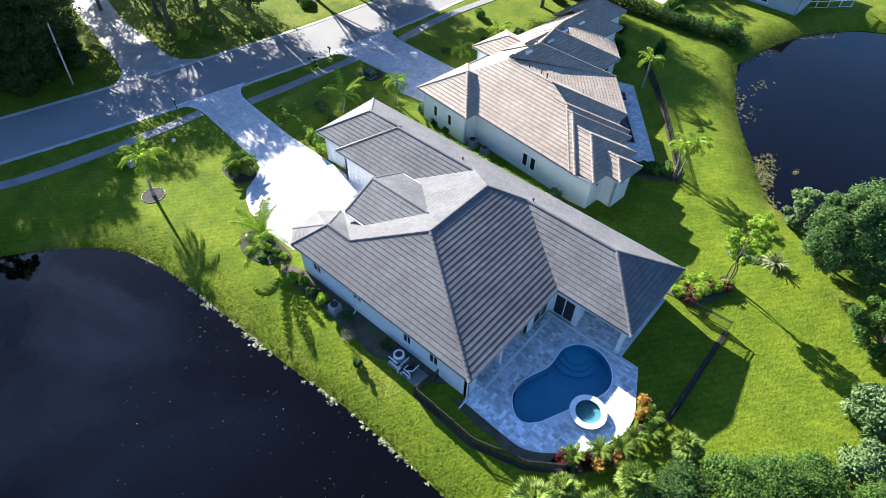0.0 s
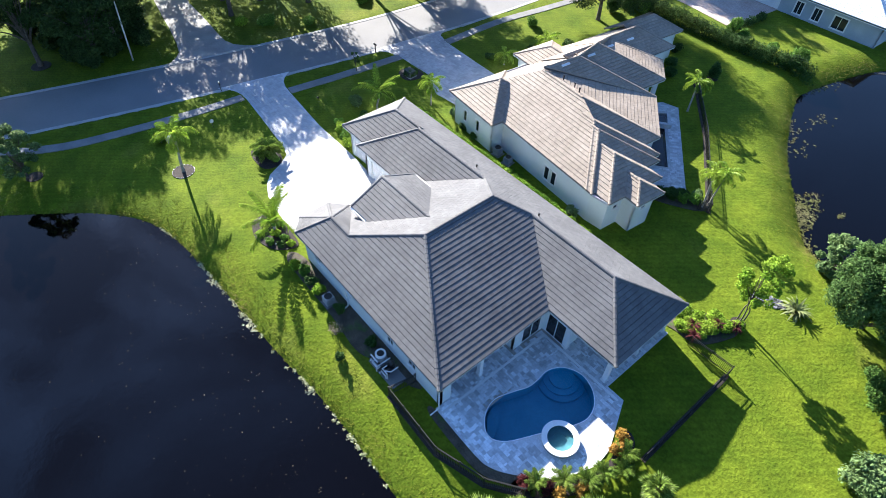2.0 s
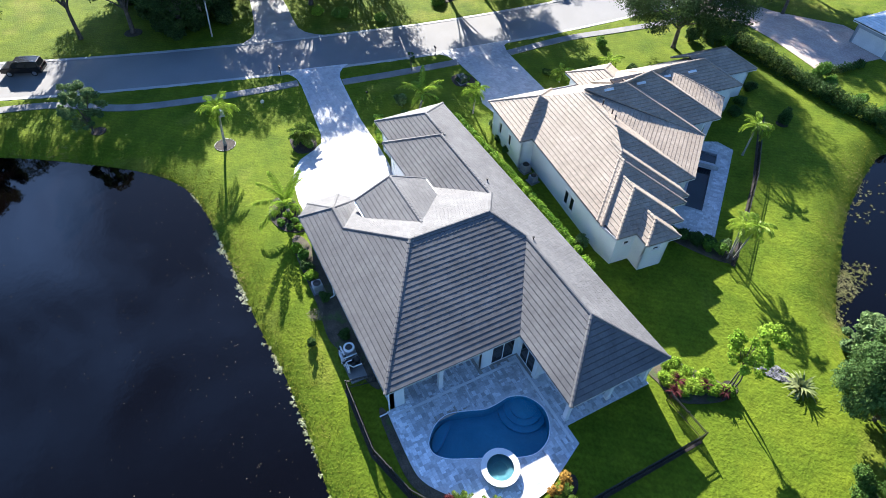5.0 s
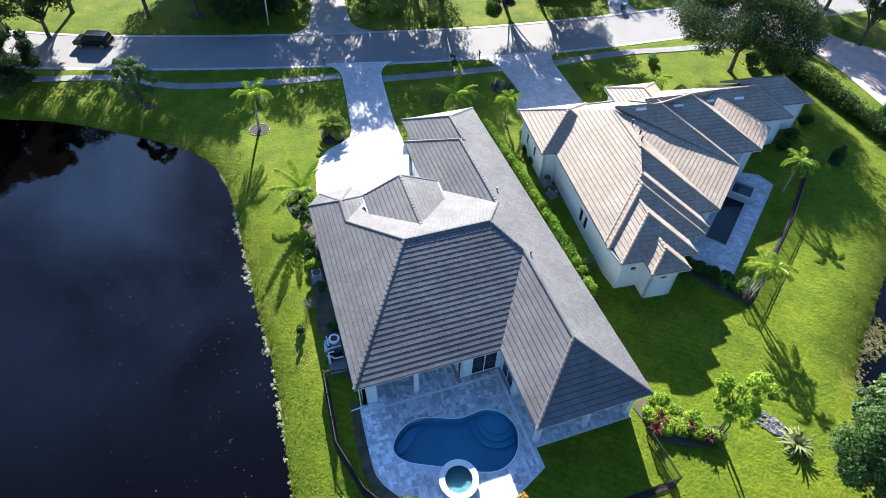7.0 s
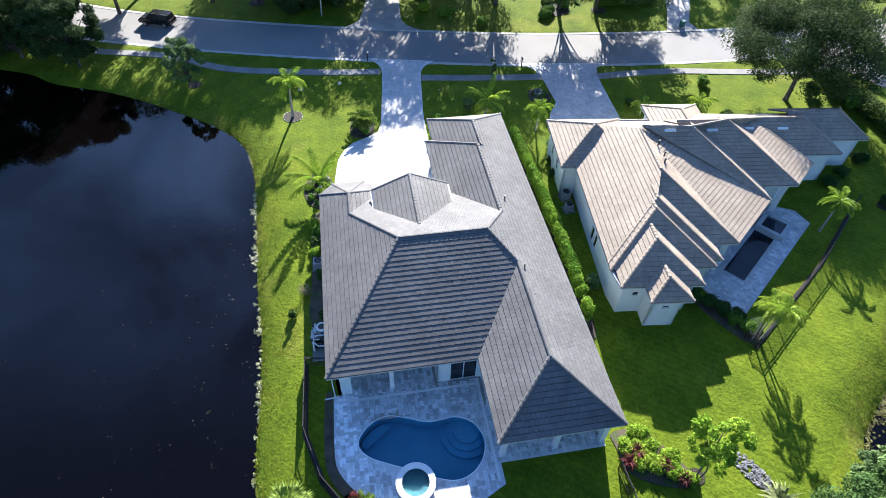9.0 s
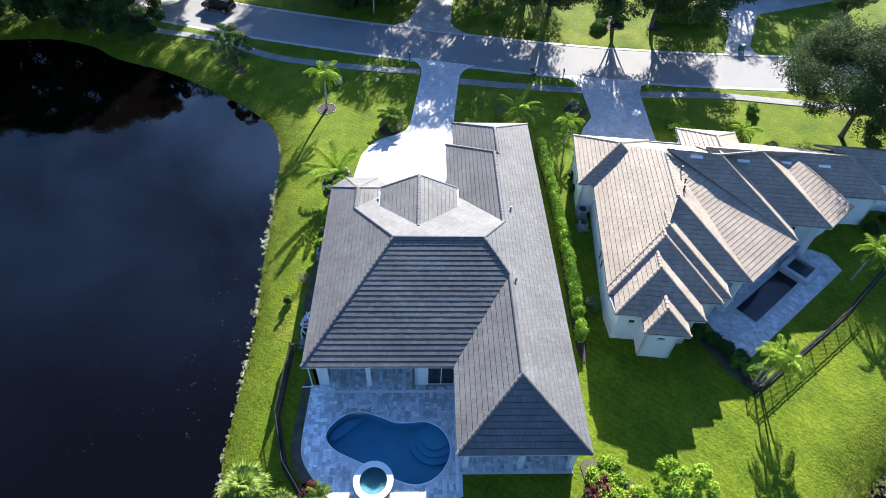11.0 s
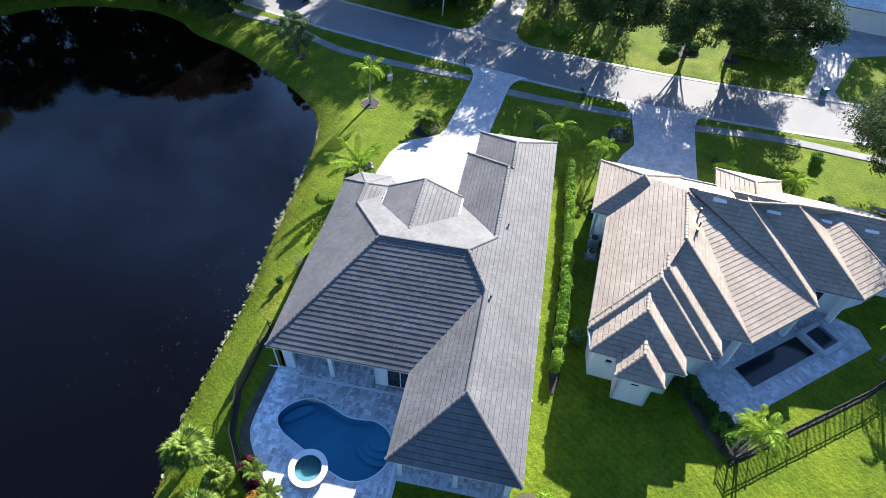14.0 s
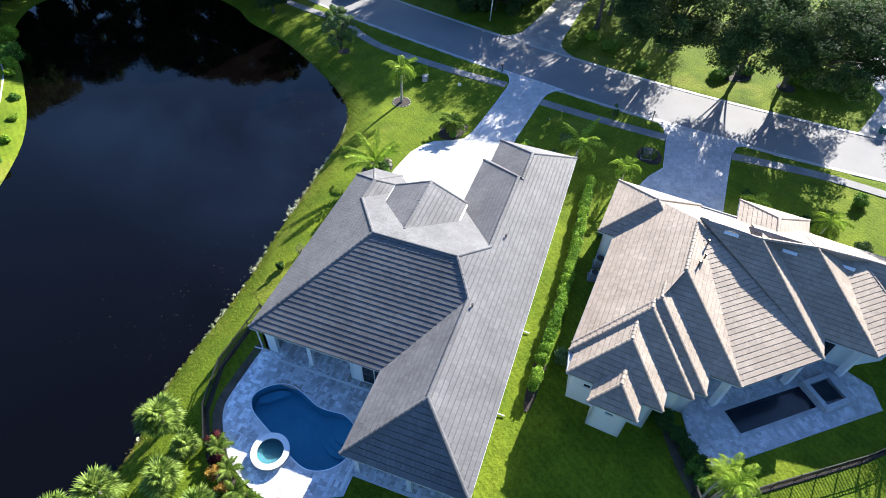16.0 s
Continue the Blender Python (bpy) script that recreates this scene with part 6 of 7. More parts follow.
hedge([(-43.0, 38.9), (-34, 39.2), (-25, 39.2), (-16.8, 38.9)], 0.95, 1.55, LEAF_HEDGE, 190, "bright green clipped hedge between two houses", 0.10, 250, 0.06)
hedge([(-50, 83.2), (-40, 83.8), (-28, 83.6), (-18.2, 84.8)], 1.9, 2.1, LEAF_DARK, 192, "tall dark hedge between two gardens", 0.13, 110, 0.25)
hedge([(-31.6, 89.0), (-30.8, 95.5)], 1.4, 1.1, LEAF_DARK, 194, "clipped hedge beside a brick driveway", 0.14, 80)
hedge([(-75.9, 61.6), (-75.7, 66), (-76.0, 70.0)], 2.4, 2.3, LEAF_MID, 196, "thick clipped hedge by a white driveway", 0.15, 280)
for k, (x, y, w_, h_, lf) in enumerate(((-30.2, 85.2, 2.4, 3.8, LEAF_MID), (-28.6, 85.6, 2.2, 2.6, LEAF_MID), (-21.0, 86.3, 3.4, 2.4, LEAF_MID), (-24.5, 86.0, 2.0, 1.8, LEAF_MID), (-45.5, 82.0, 2.6, 3.0, LEAF_DARK), (-43.0, 82.4, 2.4, 2.6, LEAF_MID), (-46.4, 79.4, 2.4, 2.0, LEAF_DARK),
                                        (-73.6, 52.6, 2.4, 1.3, LEAF_MID), (-75.6, 52.8, 2.2, 1.4, LEAF_DARK), (-75.4, 55.4, 2.4, 1.2, LEAF_MID), (-71.4, 41.5, 2.0, 1.0, LEAF_MID), (-74.8, 36.6, 3.0, 1.4, LEAF_MID), (-72.2, 51.5, 2.4, 1.2, LEAF_MID), (-76.6, 33.6, 2.2, 1.3, LEAF_BRIGHT), (-55.5, 98.5, 2.2, 1.4, LEAF_DARK), (-52, 100.4, 2.4, 1.2, LEAF_MID))):
    make_shrub("tall loose shrub along the boundary", on_land(x, y), w_, h_, 200 + k, lf, 0.12, 330, 16)

# weeds along the pond margin, floating leaves
def scatter_weeds(name, label, spots, size, seed, mat, per=14):
    cl = [(x, y, WATER_Z + 0.06, s, 0.25) for x, y, s in spots]
    ob = solid(name, leaf_cloud(cl, per, size, seed, 0.35, 0.1, 0.1, 1.2), mat, label, "water plants", "stuff")
    return ob


rw = np.random.default_rng(7)
edge = [p for p in LAKE if -46 < p[0] < 0 and p[1] > 8]
edge = sorted(edge)
spots = []
for (x0, y0), (x1, y1) in zip(edge, edge[1:]):
    for k in range(max(1, int(math.hypot(x1 - x0, y1 - y0) / 0.13))):
        f = rw.random()
        x, y = x0 + f * (x1 - x0), y0 + f * (y1 - y0)
        dens = (0.15 + 0.85 * max(0.0, math.sin(x * 0.8) + 0.5 * math.sin(x * 2.3 + 1))) * (1.7 if -37 < x < -15 else 0.6)
        if rw.random() < dens:
            spots.append((x + rw.normal(0, 0.06), y - abs(rw.normal(0.0, 0.30 if -36 < x < -16 else 0.10)), rw.uniform(0.08, 0.36)))
scatter_weeds("shore_weeds", "pale weeds along the pond margin", spots, 0.10, 8, REED, 16)
spots = []
for (x0, y0), (x1, y1) in zip(POND_EAST[:60], POND_EAST[1:61]):
    for k in range(int(0.5 + 9 * max(0.0, math.sin(0.45 * y0 + 0.8)) ** 2)):
        f = rw.random()
        spots.append((x0 + f * (x1 - x0) + abs(rw.normal(0.1, 0.5)), y0 + f * (y1 - y0), rw.uniform(0.06, 0.25)))
for cx, cy, rr, m_ in ((-6.7, 62.0, 1.2, 190), (-5.4, 59.8, 0.7, 60), (-14.5, 74.5, 1.4, 24), (-11.5, 71.0, 1.6, 18), (-3.6, 63.5, 0.25, 14), (-13.0, 79.0, 1.2, 16)):
    for k in range(m_):
        spots.append((cx + rw.normal(0, rr * 0.5), cy + rw.normal(0, rr), rw.uniform(0.08, 0.3)))
scatter_weeds("pond_weeds", "floating weeds and lily pads by the bank", spots, 0.07, 9, LILY, 14)
fl_ = Geo()
for k in range(300):
    x, y = rw.uniform(-50, -8), 11 - abs(rw.normal(0, 9))
    if inside(LAKE, np.array([x]), np.array([y]))[0]:
        a, s = rw.uniform(0, 6.3), rw.uniform(0.018, 0.055)
        fl_.add([(x + s * math.cos(a + q), y + s * math.sin(a + q) * 0.8, WATER_Z + 0.008) for q in (0, 1.6, 3.1, 4.7)], [(0, 1, 2, 3)])
solid("floating_leaves", fl_, LEAF_DRY, "scattered pale leaves floating on the pond", "leaves", "stuff")


def bank_tufts(count, seed, lake, x0, x1, y0, y1):
    """Rough uncut grass on the pond bank: short bent blades in small tufts."""
    r = np.random.default_rng(seed)
    x, y = r.uniform(x0, x1, 40000), r.uniform(y0, y1, 40000)
    d = edge_distance(lake, x, y)
    ok = (d < 3.6) & (r.random(len(d)) > d / 3.6) & ~inside(lake, x, y)
    x, y, d = x[ok][:count], y[ok][:count], d[ok][:count]
    z = np.array([land_z(*p) for p in zip(x.tolist(), y.tolist())])
    k = 6
    x, y, z, d = (np.repeat(q, k) for q in (x, y, z, d))
    n = len(x)
    x, y, a = x + r.normal(0, 0.09, n), y + r.normal(0, 0.09, n), r.uniform(0, 2 * math.pi, n)
    L = r.uniform(0.03, 0.075, n) * np.where(d < 0.5, 1.8, 1.0)
    dx, dy, w = np.cos(a), np.sin(a), 0.02
    v = np.stack([np.stack([x - dy * w, y + dx * w, z - 0.02], 1), np.stack([x + dy * w, y - dx * w, z - 0.02], 1),
                  np.stack([x + dx * L * 0.5 + dy * w, y + dy * L * 0.5 - dx * w, z + L * 0.6], 1), np.stack([x + dx * L * 1.2, y + dy * L * 1.2, z + L * 0.55], 1)], 1)
    g = Geo()
    g.v, g.f = v.reshape(-1, 3).tolist(), np.arange(4 * n).reshape(n, 4).tolist()
    return solid("bank_grass", g, BANK_GRASS, "rough yellow-green grass along the pond bank", "grass", "stuff")


bank_tufts(5000, 77, LAKE, -62, 0, -8, 17)
bank_tufts(3000, 78, POND_EAST, -24, 0, 52, 102)


# ---- fences, small things, further houses ----
POST = mesh_of("post", Geo().box((-0.035, -0.035, -0.1), (0.035, 0.035, 1.28)).box((-0.045, -0.045, 1.28), (0.045, 0.045, 1.31)), METAL_BLACK)
PICKET = mesh_of("picket", Geo().box((-0.012, -0.012, 0.06), (0.012, 0.012, 1.2)), METAL_BLACK)


def fence(line, label):
    """A black metal picket fence that follows the ground."""
    f = thing("fence", on_land(*line[0]), label, "fence")
    pts = []
    for p, q in zip(line, line[1:]):
        n = max(1, round(math.hypot(q[0] - p[0], q[1] - p[1]) / 1.85))
        pts += [(p[0] + (q[0] - p[0]) * k / n, p[1] + (q[1] - p[1]) * k / n) for k in range(n)]
    pts.append(line[-1])
    inv = world_of(f).inverted()
    for p, q in zip(pts, pts[1:] + [None]):
        z = land_z(*p)
        ob = part("post", POST, None, f, local=True)
        ob.matrix_basis = inv @ pose(*p, z)
        if q is None:
            break
        L = math.hypot(q[0] - p[0], q[1] - p[1])
        ang = math.degrees(math.atan2(q[1] - p[1], q[0] - p[0]))
        zq_ = land_z(*q)
        tilt = math.atan2(zq_ - z, L)
        m = pose(*p, z, 0, -math.degrees(tilt), ang)
        for h in (0.14, 1.02, 1.18):
            part("rail", Geo().box((0, -0.022, h), (L, 0.022, h + 0.045), m), METAL_BLACK, f)
        k = int(L / 0.125)
        for i in range(1, k):
            ob = part("picket", PICKET, None, f, local=True)
            ob.matrix_basis = inv @ m @ pose(i * L / k, 0, 0)
    return f


fence([(-15.6, 17.5), (-16.0, 15.3), (-10.3, 15.15), (-6.6, 16.3), (-4.4, 17.9)], "low black metal picket fence on the lawn by the pond")
fence([(-4.3, 36.7), (-0.7, 36.8), (-0.75, 26.0)], "black metal picket fence across the side lawn")
fence([(-13.0, 51.2), (-12.0, 51.7), (-19.7, 62.9), (-26.8, 71.6)], "long black metal fence behind the neighbouring patio")

# mulch beds, rocks, sandy spit across the pond
SAND = surface("sand", (0.36, 0.33, 0.28), (0.48, 0.45, 0.39), 0.95, 0.6, 6.0, 0.2, 0.5, 0.03)

def fence_strip(line, label):
    """A narrow dark strip of mulch under a fence."""
    a, b = offset_line(line, 0.2), offset_line(line, -0.2)
    g = Geo()
    for k in range(len(line) - 1):
        q = [a[k], b[k], b[k + 1], a[k + 1]]
        n = max(1, round(math.hypot(line[k + 1][0] - line[k][0], line[k + 1][1] - line[k][1]) / 1.0))
        for i in range(n):
            f0, f1 = i / n, (i + 1) / n
            quad = [tuple(q[0][c] + (q[3][c] - q[0][c]) * f0 for c in (0, 1)), tuple(q[1][c] + (q[2][c] - q[1][c]) * f0 for c in (0, 1)),
                    tuple(q[1][c] + (q[2][c] - q[1][c]) * f1 for c in (0, 1)), tuple(q[0][c] + (q[3][c] - q[0][c]) * f1 for c in (0, 1))]
            g.prism(quad if area(quad) > 0 else quad[::-1], lambda x, y: land_z(x, y) - 0.15, lambda x, y: land_z(x, y) + 0.035)
    return solid("flower_bed", g, MULCH, label, "flower bed", "structure")


fence_strip([(-16.0, 15.3), (-10.3, 15.15), (-6.6, 16.3), (-4.4, 17.9)], "dark mulch strip under the pond-side fence")
fence_strip([(-0.72, 36.7), (-0.75, 26.0)], "dark mulch strip under the side lawn fence")
fence_strip([(-12.0, 51.7), (-19.7, 62.9), (-26.8, 71.6)], "dark mulch strip under the long garden fence")


def bed(outline, label, mat=MULCH, h=0.06):
    pts = spline(outline, 5, True)
    if area(pts) < 0:
        pts = pts[::-1]
    g = Geo().prism(pts, lambda x, y: land_z(x, y) - 0.2, lambda x, y: land_z(x, y) + h)
    return solid("flower_bed", g, mat, label, "flower bed", "structure")


bed([(-6.9, 37.2), (-5.8, 37.1), (-3.7, 37.5), (-2.3, 40.4), (-2.7, 41.6), (-3.4, 41.6), (-5.2, 40.6), (-6.8, 39.4)], "mulched planting bed at the house corner", SOIL)
bed([(-49.6, 21.3), (-48.0, 20.6), (-45.6, 20.8), (-45.4, 22.6), (-47.4, 23.4), (-49.4, 23.1)], "dark mulched bed beside the driveway")
bed([(-39.2, 16.2), (-37.0, 15.2), (-34.5, 15.9), (-33.6, 17.8), (-36, 18.2), (-38.6, 17.9)], "mulched bed with rocks and a palm")
bed([(-5.2, 17.6), (-3.6, 18.4), (-2.2, 20.6), (-1.6, 23.0), (-1.7, 26.3), (-2.9, 26.9), (-2.3, 24.6), (-2.35, 23.0), (-3.0, 21.2), (-4.2, 19.4), (-5.4, 18.3)], "mulched bed curving round the pool deck")
bed([(-12.9, 16.7), (-8.4, 16.5), (-6.6, 16.9), (-5.1, 17.9), (-3.9, 19.1), (-4.3, 19.7), (-5.8, 18.35), (-7.1, 17.45), (-8.6, 17.15), (-12.9, 17.25)], "dark soil strip along the curved deck edge", SOIL)
bed([(-32.6, 16.1), (-25, 15.9), (-21.0, 15.6), (-19.0, 16.2), (-16.6, 16.8), (-15.4, 17.1), (-15.4, 17.7), (-22, 17.7), (-32.0, 17.5)], "bare brown soil strip along the pond-side wall", SOIL)
bed([(-18.2, 48.6), (-15.4, 49.6), (-12.6, 51.4), (-12.9, 52.9), (-14.4, 51.9), (-17.0, 50.5)], "mulched bed beside the neighbouring patio", SOIL)
bed([(-42.8, 38.5), (-30, 38.75), (-16.6, 38.45), (-16.5, 39.3), (-30, 39.75), (-42.8, 39.45)], "narrow soil strip under the hedge")
bed([(-52.6, 43.6), (-50.4, 43.3), (-49.8, 45.4), (-51.4, 46.1), (-52.8, 45.2)], "round dark shrub bed by the pavement")
bed([(-76.0, 52.0), (-73.2, 51.6), (-72.4, 53.4), (-73.6, 55.8), (-76.4, 56.4), (-77.4, 55.0)], "mulched bed under an oak")
for x, y, r_ in ((-50.75, 13.97, 1.15), (-2.9, 41.9, 0.6), (-59.5, 1.7, 0.8), (-82.2, 8.3, 1.2), (-73.5, 60.6, 1.2), (-56.3, 39.5, 0.55), (-26.0, 74.4, 0.7)):
    bed([(x + r_ * math.cos(a), y + r_ * math.sin(a)) for a in np.linspace(0, 2 * math.pi, 9)[:-1]], "round mulched ring under a tree", h=0.05)
ring_edge = thing("edging", on_land(-50.75, 13.97), "ring of pale edging stones round a palm", "garden edging")
STONE_MAT = surface("pale_stone", (0.30, 0.30, 0.30), (0.50, 0.49, 0.47), 0.8, 2.0, 8.0, 0.2, 0.4, 0.02, island=0.4, piece=0.4)
DARK_STONE = surface("river_stone", (0.035, 0.038, 0.045), (0.17, 0.17, 0.175), 0.7, 3.0, 9.0, 0.2, 0.3, 0.02, island=0.5, piece=0.5)


def pebble(seed, flat=0.6):
    r = np.random.default_rng(seed)
    bm = bmesh.new()
    bmesh.ops.create_icosphere(bm, subdivisions=1, radius=1.0)
    for v in bm.verts:
        v.co = Vector(v.co) * r.uniform(0.8, 1.15)
        v.co.z *= flat
    g = Geo()
    bm.verts.index_update()
    g.v = [tuple(v.co) for v in bm.verts]
    g.f = [tuple(v.index for v in f.verts) for f in bm.faces]
    bm.free()
    return g


STONES = [mesh_of("stone", pebble(s), STONE_MAT) for s in (1, 2, 3)]
RIVER = [mesh_of("stone", pebble(s, 0.5), DARK_STONE) for s in (4, 5, 6, 7)]
for k in range(22):
    a = 2 * math.pi * k / 22 + 0.1 * math.sin(5 * k)
    ob = part("stone", STONES[k % 3], None, ring_edge, local=True)
    ob.matrix_basis = pose(1.12 * math.cos(a), 1.12 * math.sin(a), 0.06, 0, 0, math.degrees(a)) @ Matrix.Diagonal((0.06, 0.11, 0.06, 1))
rk = np.random.default_rng(31)
rocks = thing("rock_garden", on_land(-2.6, 46.0), "patch of loose grey and white river stones", "rocks")
for k in range(330):
    u, v = rk.uniform(-1, 1), rk.uniform(-1, 1)
    if u * u + v * v > 1:
        continue
    x, y = -2.6 + 1.6 * u + 0.25 * v, 46.0 + 0.55 * u + 0.85 * v
    s = rk.uniform(0.05, 0.12)
    ob = part("stone", RIVER[k % 4], None, rocks, local=True)
    ob.matrix_basis = pose(x + 2.6, y - 46.0, land_z(x, y) - land_z(-2.6, 46.0) + 0.05, 0, 0, rk.uniform(0, 360)) @ Matrix.Diagonal((s * 1.3, s, s, 1))
for k, (x, y, s) in enumerate(((-38.6, 16.9, 0.45), (-38.3, 17.6, 0.35), (-38.9, 17.4, 0.3), (-36.0, 15.9, 0.25), (-35.0, 16.4, 0.22))):
    ob = part("boulder", STONES[k % 3], None)
    ob.matrix_basis = pose(*on_land(x, y, s * 0.3), 0, 0, 50 * k) @ Matrix.Scale(s, 4)
    tagged(ob, "rough pale boulder in a planting bed", "rock", "boulders by the palm")

# air conditioners and pool equipment by the wall
def air_con(at, rz=0, s=1.0):
    a = thing("air_conditioner", at, "grey air conditioning unit on a concrete pad", "air conditioner", rz=rz)
    part("pad", Geo().box((-0.55, -0.55, -0.1), (0.55, 0.55, 0.08)), CONCRETE, a, local=True)
    g = Geo().box((-0.4 * s, -0.4 * s, 0.08), (0.4 * s, 0.4 * s, 0.9 * s))
    part("casing", g, GREY_METAL, a, local=True, bevel=0.03)
    for k in range(9):
        z = 0.16 + k * 0.075 * s
        part("louvre", Geo().box((-0.41 * s, -0.41 * s, z), (0.41 * s, 0.41 * s, z + 0.02)), GREY_METAL, a, local=True)
    part("fan_ring", Geo().ring(0, 0, 0.26 * s, 0.34 * s, 0.9 * s, 0.95 * s, 24), METAL_BLACK, a, local=True)
    part("fan_grille", Geo().ring(0, 0, 0.02, 0.26 * s, 0.905 * s, 0.915 * s, 24), METAL_BLACK, a, local=True)
    return a


air_con(on_land(-26.2, 16.5))
air_con(on_land(-32.0, 41.7), 6)
air_con(on_land(-30.2, 41.5), 6, 0.9)
pump = thing("pool_equipment", on_land(-18.2, 16.55), "white pool filter with pump and plastic pipes on a slab", "pool equipment")
part("slab", Geo().box((-1.2, -0.75, -0.1), (2.0, 0.6, 0.07)), CONCRETE, pump, local=True)
unit = part("heat_pump", Geo().tube([(-0.7, 0.1, 0.07), (-0.7, 0.1, 0.16), (-0.7, 0.1, 0.80), (-0.7, 0.1, 0.88)], [0.40, 0.44, 0.44, 0.41], 20), WHITE, pump, "pale round pool heat pump", local=True, smooth=True)
part("rim", Geo().ring(-0.7, 0.1, 0.29, 0.44, 0.86, 0.93, 28), WHITE, unit, local=True)
part("fan_opening", Geo().tube([(-0.7, 0.1, 0.86), (-0.7, 0.1, 0.90)], 0.29, 20), METAL_BLACK, unit, "black fan opening", local=True)
for k in range(10):
    part("louvre", Geo().ring(-0.7, 0.1, 0.435, 0.455, 0.16 + 0.065 * k, 0.19 + 0.065 * k, 24), GREY_METAL, unit, local=True)
for x in (0.2, 0.72):
    part("pump_motor", Geo().tube([(x, -0.30, 0.30), (x, 0.0, 0.30), (x, 0.32, 0.30)], [0.17, 0.15, 0.13], 12), METAL_BLACK, pump, "black pump motor", local=True, smooth=True)
    part("strainer", Geo().tube([(x, -0.45, 0.12), (x, -0.45, 0.48), (x, -0.45, 0.54)], [0.14, 0.14, 0.05], 12), METAL_BLACK, pump, "black strainer pot", local=True, smooth=True)
part("filter_tank", Geo().tube([(0.45, 0.3, 0.07), (0.45, 0.3, 0.75), (0.45, 0.3, 0.95)], [0.24, 0.24, 0.08], 14), METAL_BLACK, pump, "black filter canister", local=True, smooth=True)
for pth in ([(-1.25, -0.45, 0.1), (-1.25, -0.45, 0.62), (-0.2, -0.45, 0.62), (-0.2, -0.45, 0.3), (0.2, -0.45, 0.3)], [(-1.1, -0.62, 0.1), (-1.1, -0.62, 0.42), (0.95, -0.62, 0.42), (0.95, -0.62, 0.1)],
            [(-0.7, -0.35, 0.5), (-0.7, -0.72, 0.5), (0.3, -0.72, 0.5), (0.3, -0.72, 0.1)], [(0.45, -0.1, 0.8), (0.45, -0.55, 0.8), (1.05, -0.55, 0.8), (1.05, -0.55, 0.1)],
            [(0.72, -0.45, 0.5), (0.72, -0.45, 0.72), (1.05, -0.2, 0.72), (1.05, 0.5, 0.72)], [(0.0, -0.8, 0.1), (0.0, -0.8, 0.7), (0.0, 0.5, 0.7)]):
    part("pipe", Geo().tube(pth, 0.055, 8), WHITE, pump, "white plastic pipe", local=True)
for x, y in ((-0.2, -0.45), (0.3, -0.72), (-1.1, -0.62)):
    part("valve", Geo().box((x - 0.09, y - 0.09, 0.52), (x + 0.09, y + 0.09, 0.68)), METAL_BLACK, pump, "black valve", local=True, bevel=0.02)

# street furniture
def mailbox(at, rz):
    m_ = thing("mailbox", at, "black mailbox on a slim post at the kerb", "mailbox", rz=rz)
    part("post", Geo().box((-0.05, -0.05, -0.1), (0.05, 0.05, 1.05)), METAL_BLACK, m_, local=True)
    prof = [(math.cos(a) * 0.1, 0.1 + math.sin(a) * 0.1) for a in np.linspace(0, math.pi, 8)] + [(-0.1, 0.0), (0.1, 0.0)]
    g = Geo().add([(-0.25, y, 1.05 + z) for y, z in prof] + [(0.25, y, 1.05 + z) for y, z in prof], [tuple(range(10)), tuple(range(19, 9, -1))] + [(i, 10 + i, 10 + (i + 1) % 10, (i + 1) % 10) for i in range(10)])
    part("box", g, METAL_BLACK, m_, local=True)


mailbox(on_land(-62.6, 23.8, 0.15), 165)
mailbox(on_land(-58.6, 44.2, 0.15), 175)
pole = thing("utility_pole", on_land(-76.6, 18.0), "pale slim utility pole leaning slightly", "pole")
part("shaft", Geo().tube([(0, 0, -0.3), (0.25, 0.25, 4), (0.5, 0.5, 8.0)], [0.11, 0.095, 0.08], 10), STONE_MAT, pole, local=True, smooth=True)
part("cap", Geo().tube([(0.5, 0.5, 7.98), (0.5, 0.5, 8.1)], 0.1, 10), METAL_BLACK, pole, local=True)
bin_ = thing("wheelie_bin", (-66.6, 71.2, -0.40), "green wheeled rubbish bin at the kerb", "rubbish bin", rz=20)
BIN_MAT = surface("bin_plastic", (0.01, 0.10, 0.09), (0.015, 0.14, 0.12), 0.45, 2.0, 8.0, 0.08, 0.0)
part("body", Geo().add([(-0.24, -0.3, 0.1), (0.24, -0.3, 0.1), (0.24, 0.3, 0.1), (-0.24, 0.3, 0.1), (-0.32, -0.36, 1.0), (0.32, -0.36, 1.0), (0.32, 0.4, 1.0), (-0.32, 0.4, 1.0)],
                       [(3, 2, 1, 0), (4, 5, 6, 7), (0, 1, 5, 4), (1, 2, 6, 5), (2, 3, 7, 6), (3, 0, 4, 7)]), BIN_MAT, bin_, local=True, bevel=0.03)
part("lid", Geo().box((-0.34, -0.4, 1.0), (0.34, 0.44, 1.07)), BIN_MAT, bin_, local=True, bevel=0.02)
for x in (-0.27, 0.27):
    part("wheel", Geo().tube([(x - 0.03, 0.32, 0.11), (x + 0.03, 0.32, 0.11)], 0.11, 14), METAL_BLACK, bin_, local=True)
box_ = thing("utility_box", on_land(-56.7, 14.9), "small pale utility box on the lawn", "utility box")
part("cabinet", Geo().box((-0.35, -0.3, -0.05), (0.35, 0.3, 0.75)), STONE_MAT, box_, local=True, bevel=0.03)
part("lid", Geo().box((-0.38, -0.33, 0.75), (0.38, 0.33, 0.8)), STONE_MAT, box_, local=True)
sign = thing("yard_sign", on_land(-56.2, 19.8), "small round pale yard sign on a stake", "sign")
part("stake", Geo().box((-0.02, -0.02, -0.1), (0.02, 0.02, 0.7)), METAL_BLACK, sign, local=True)
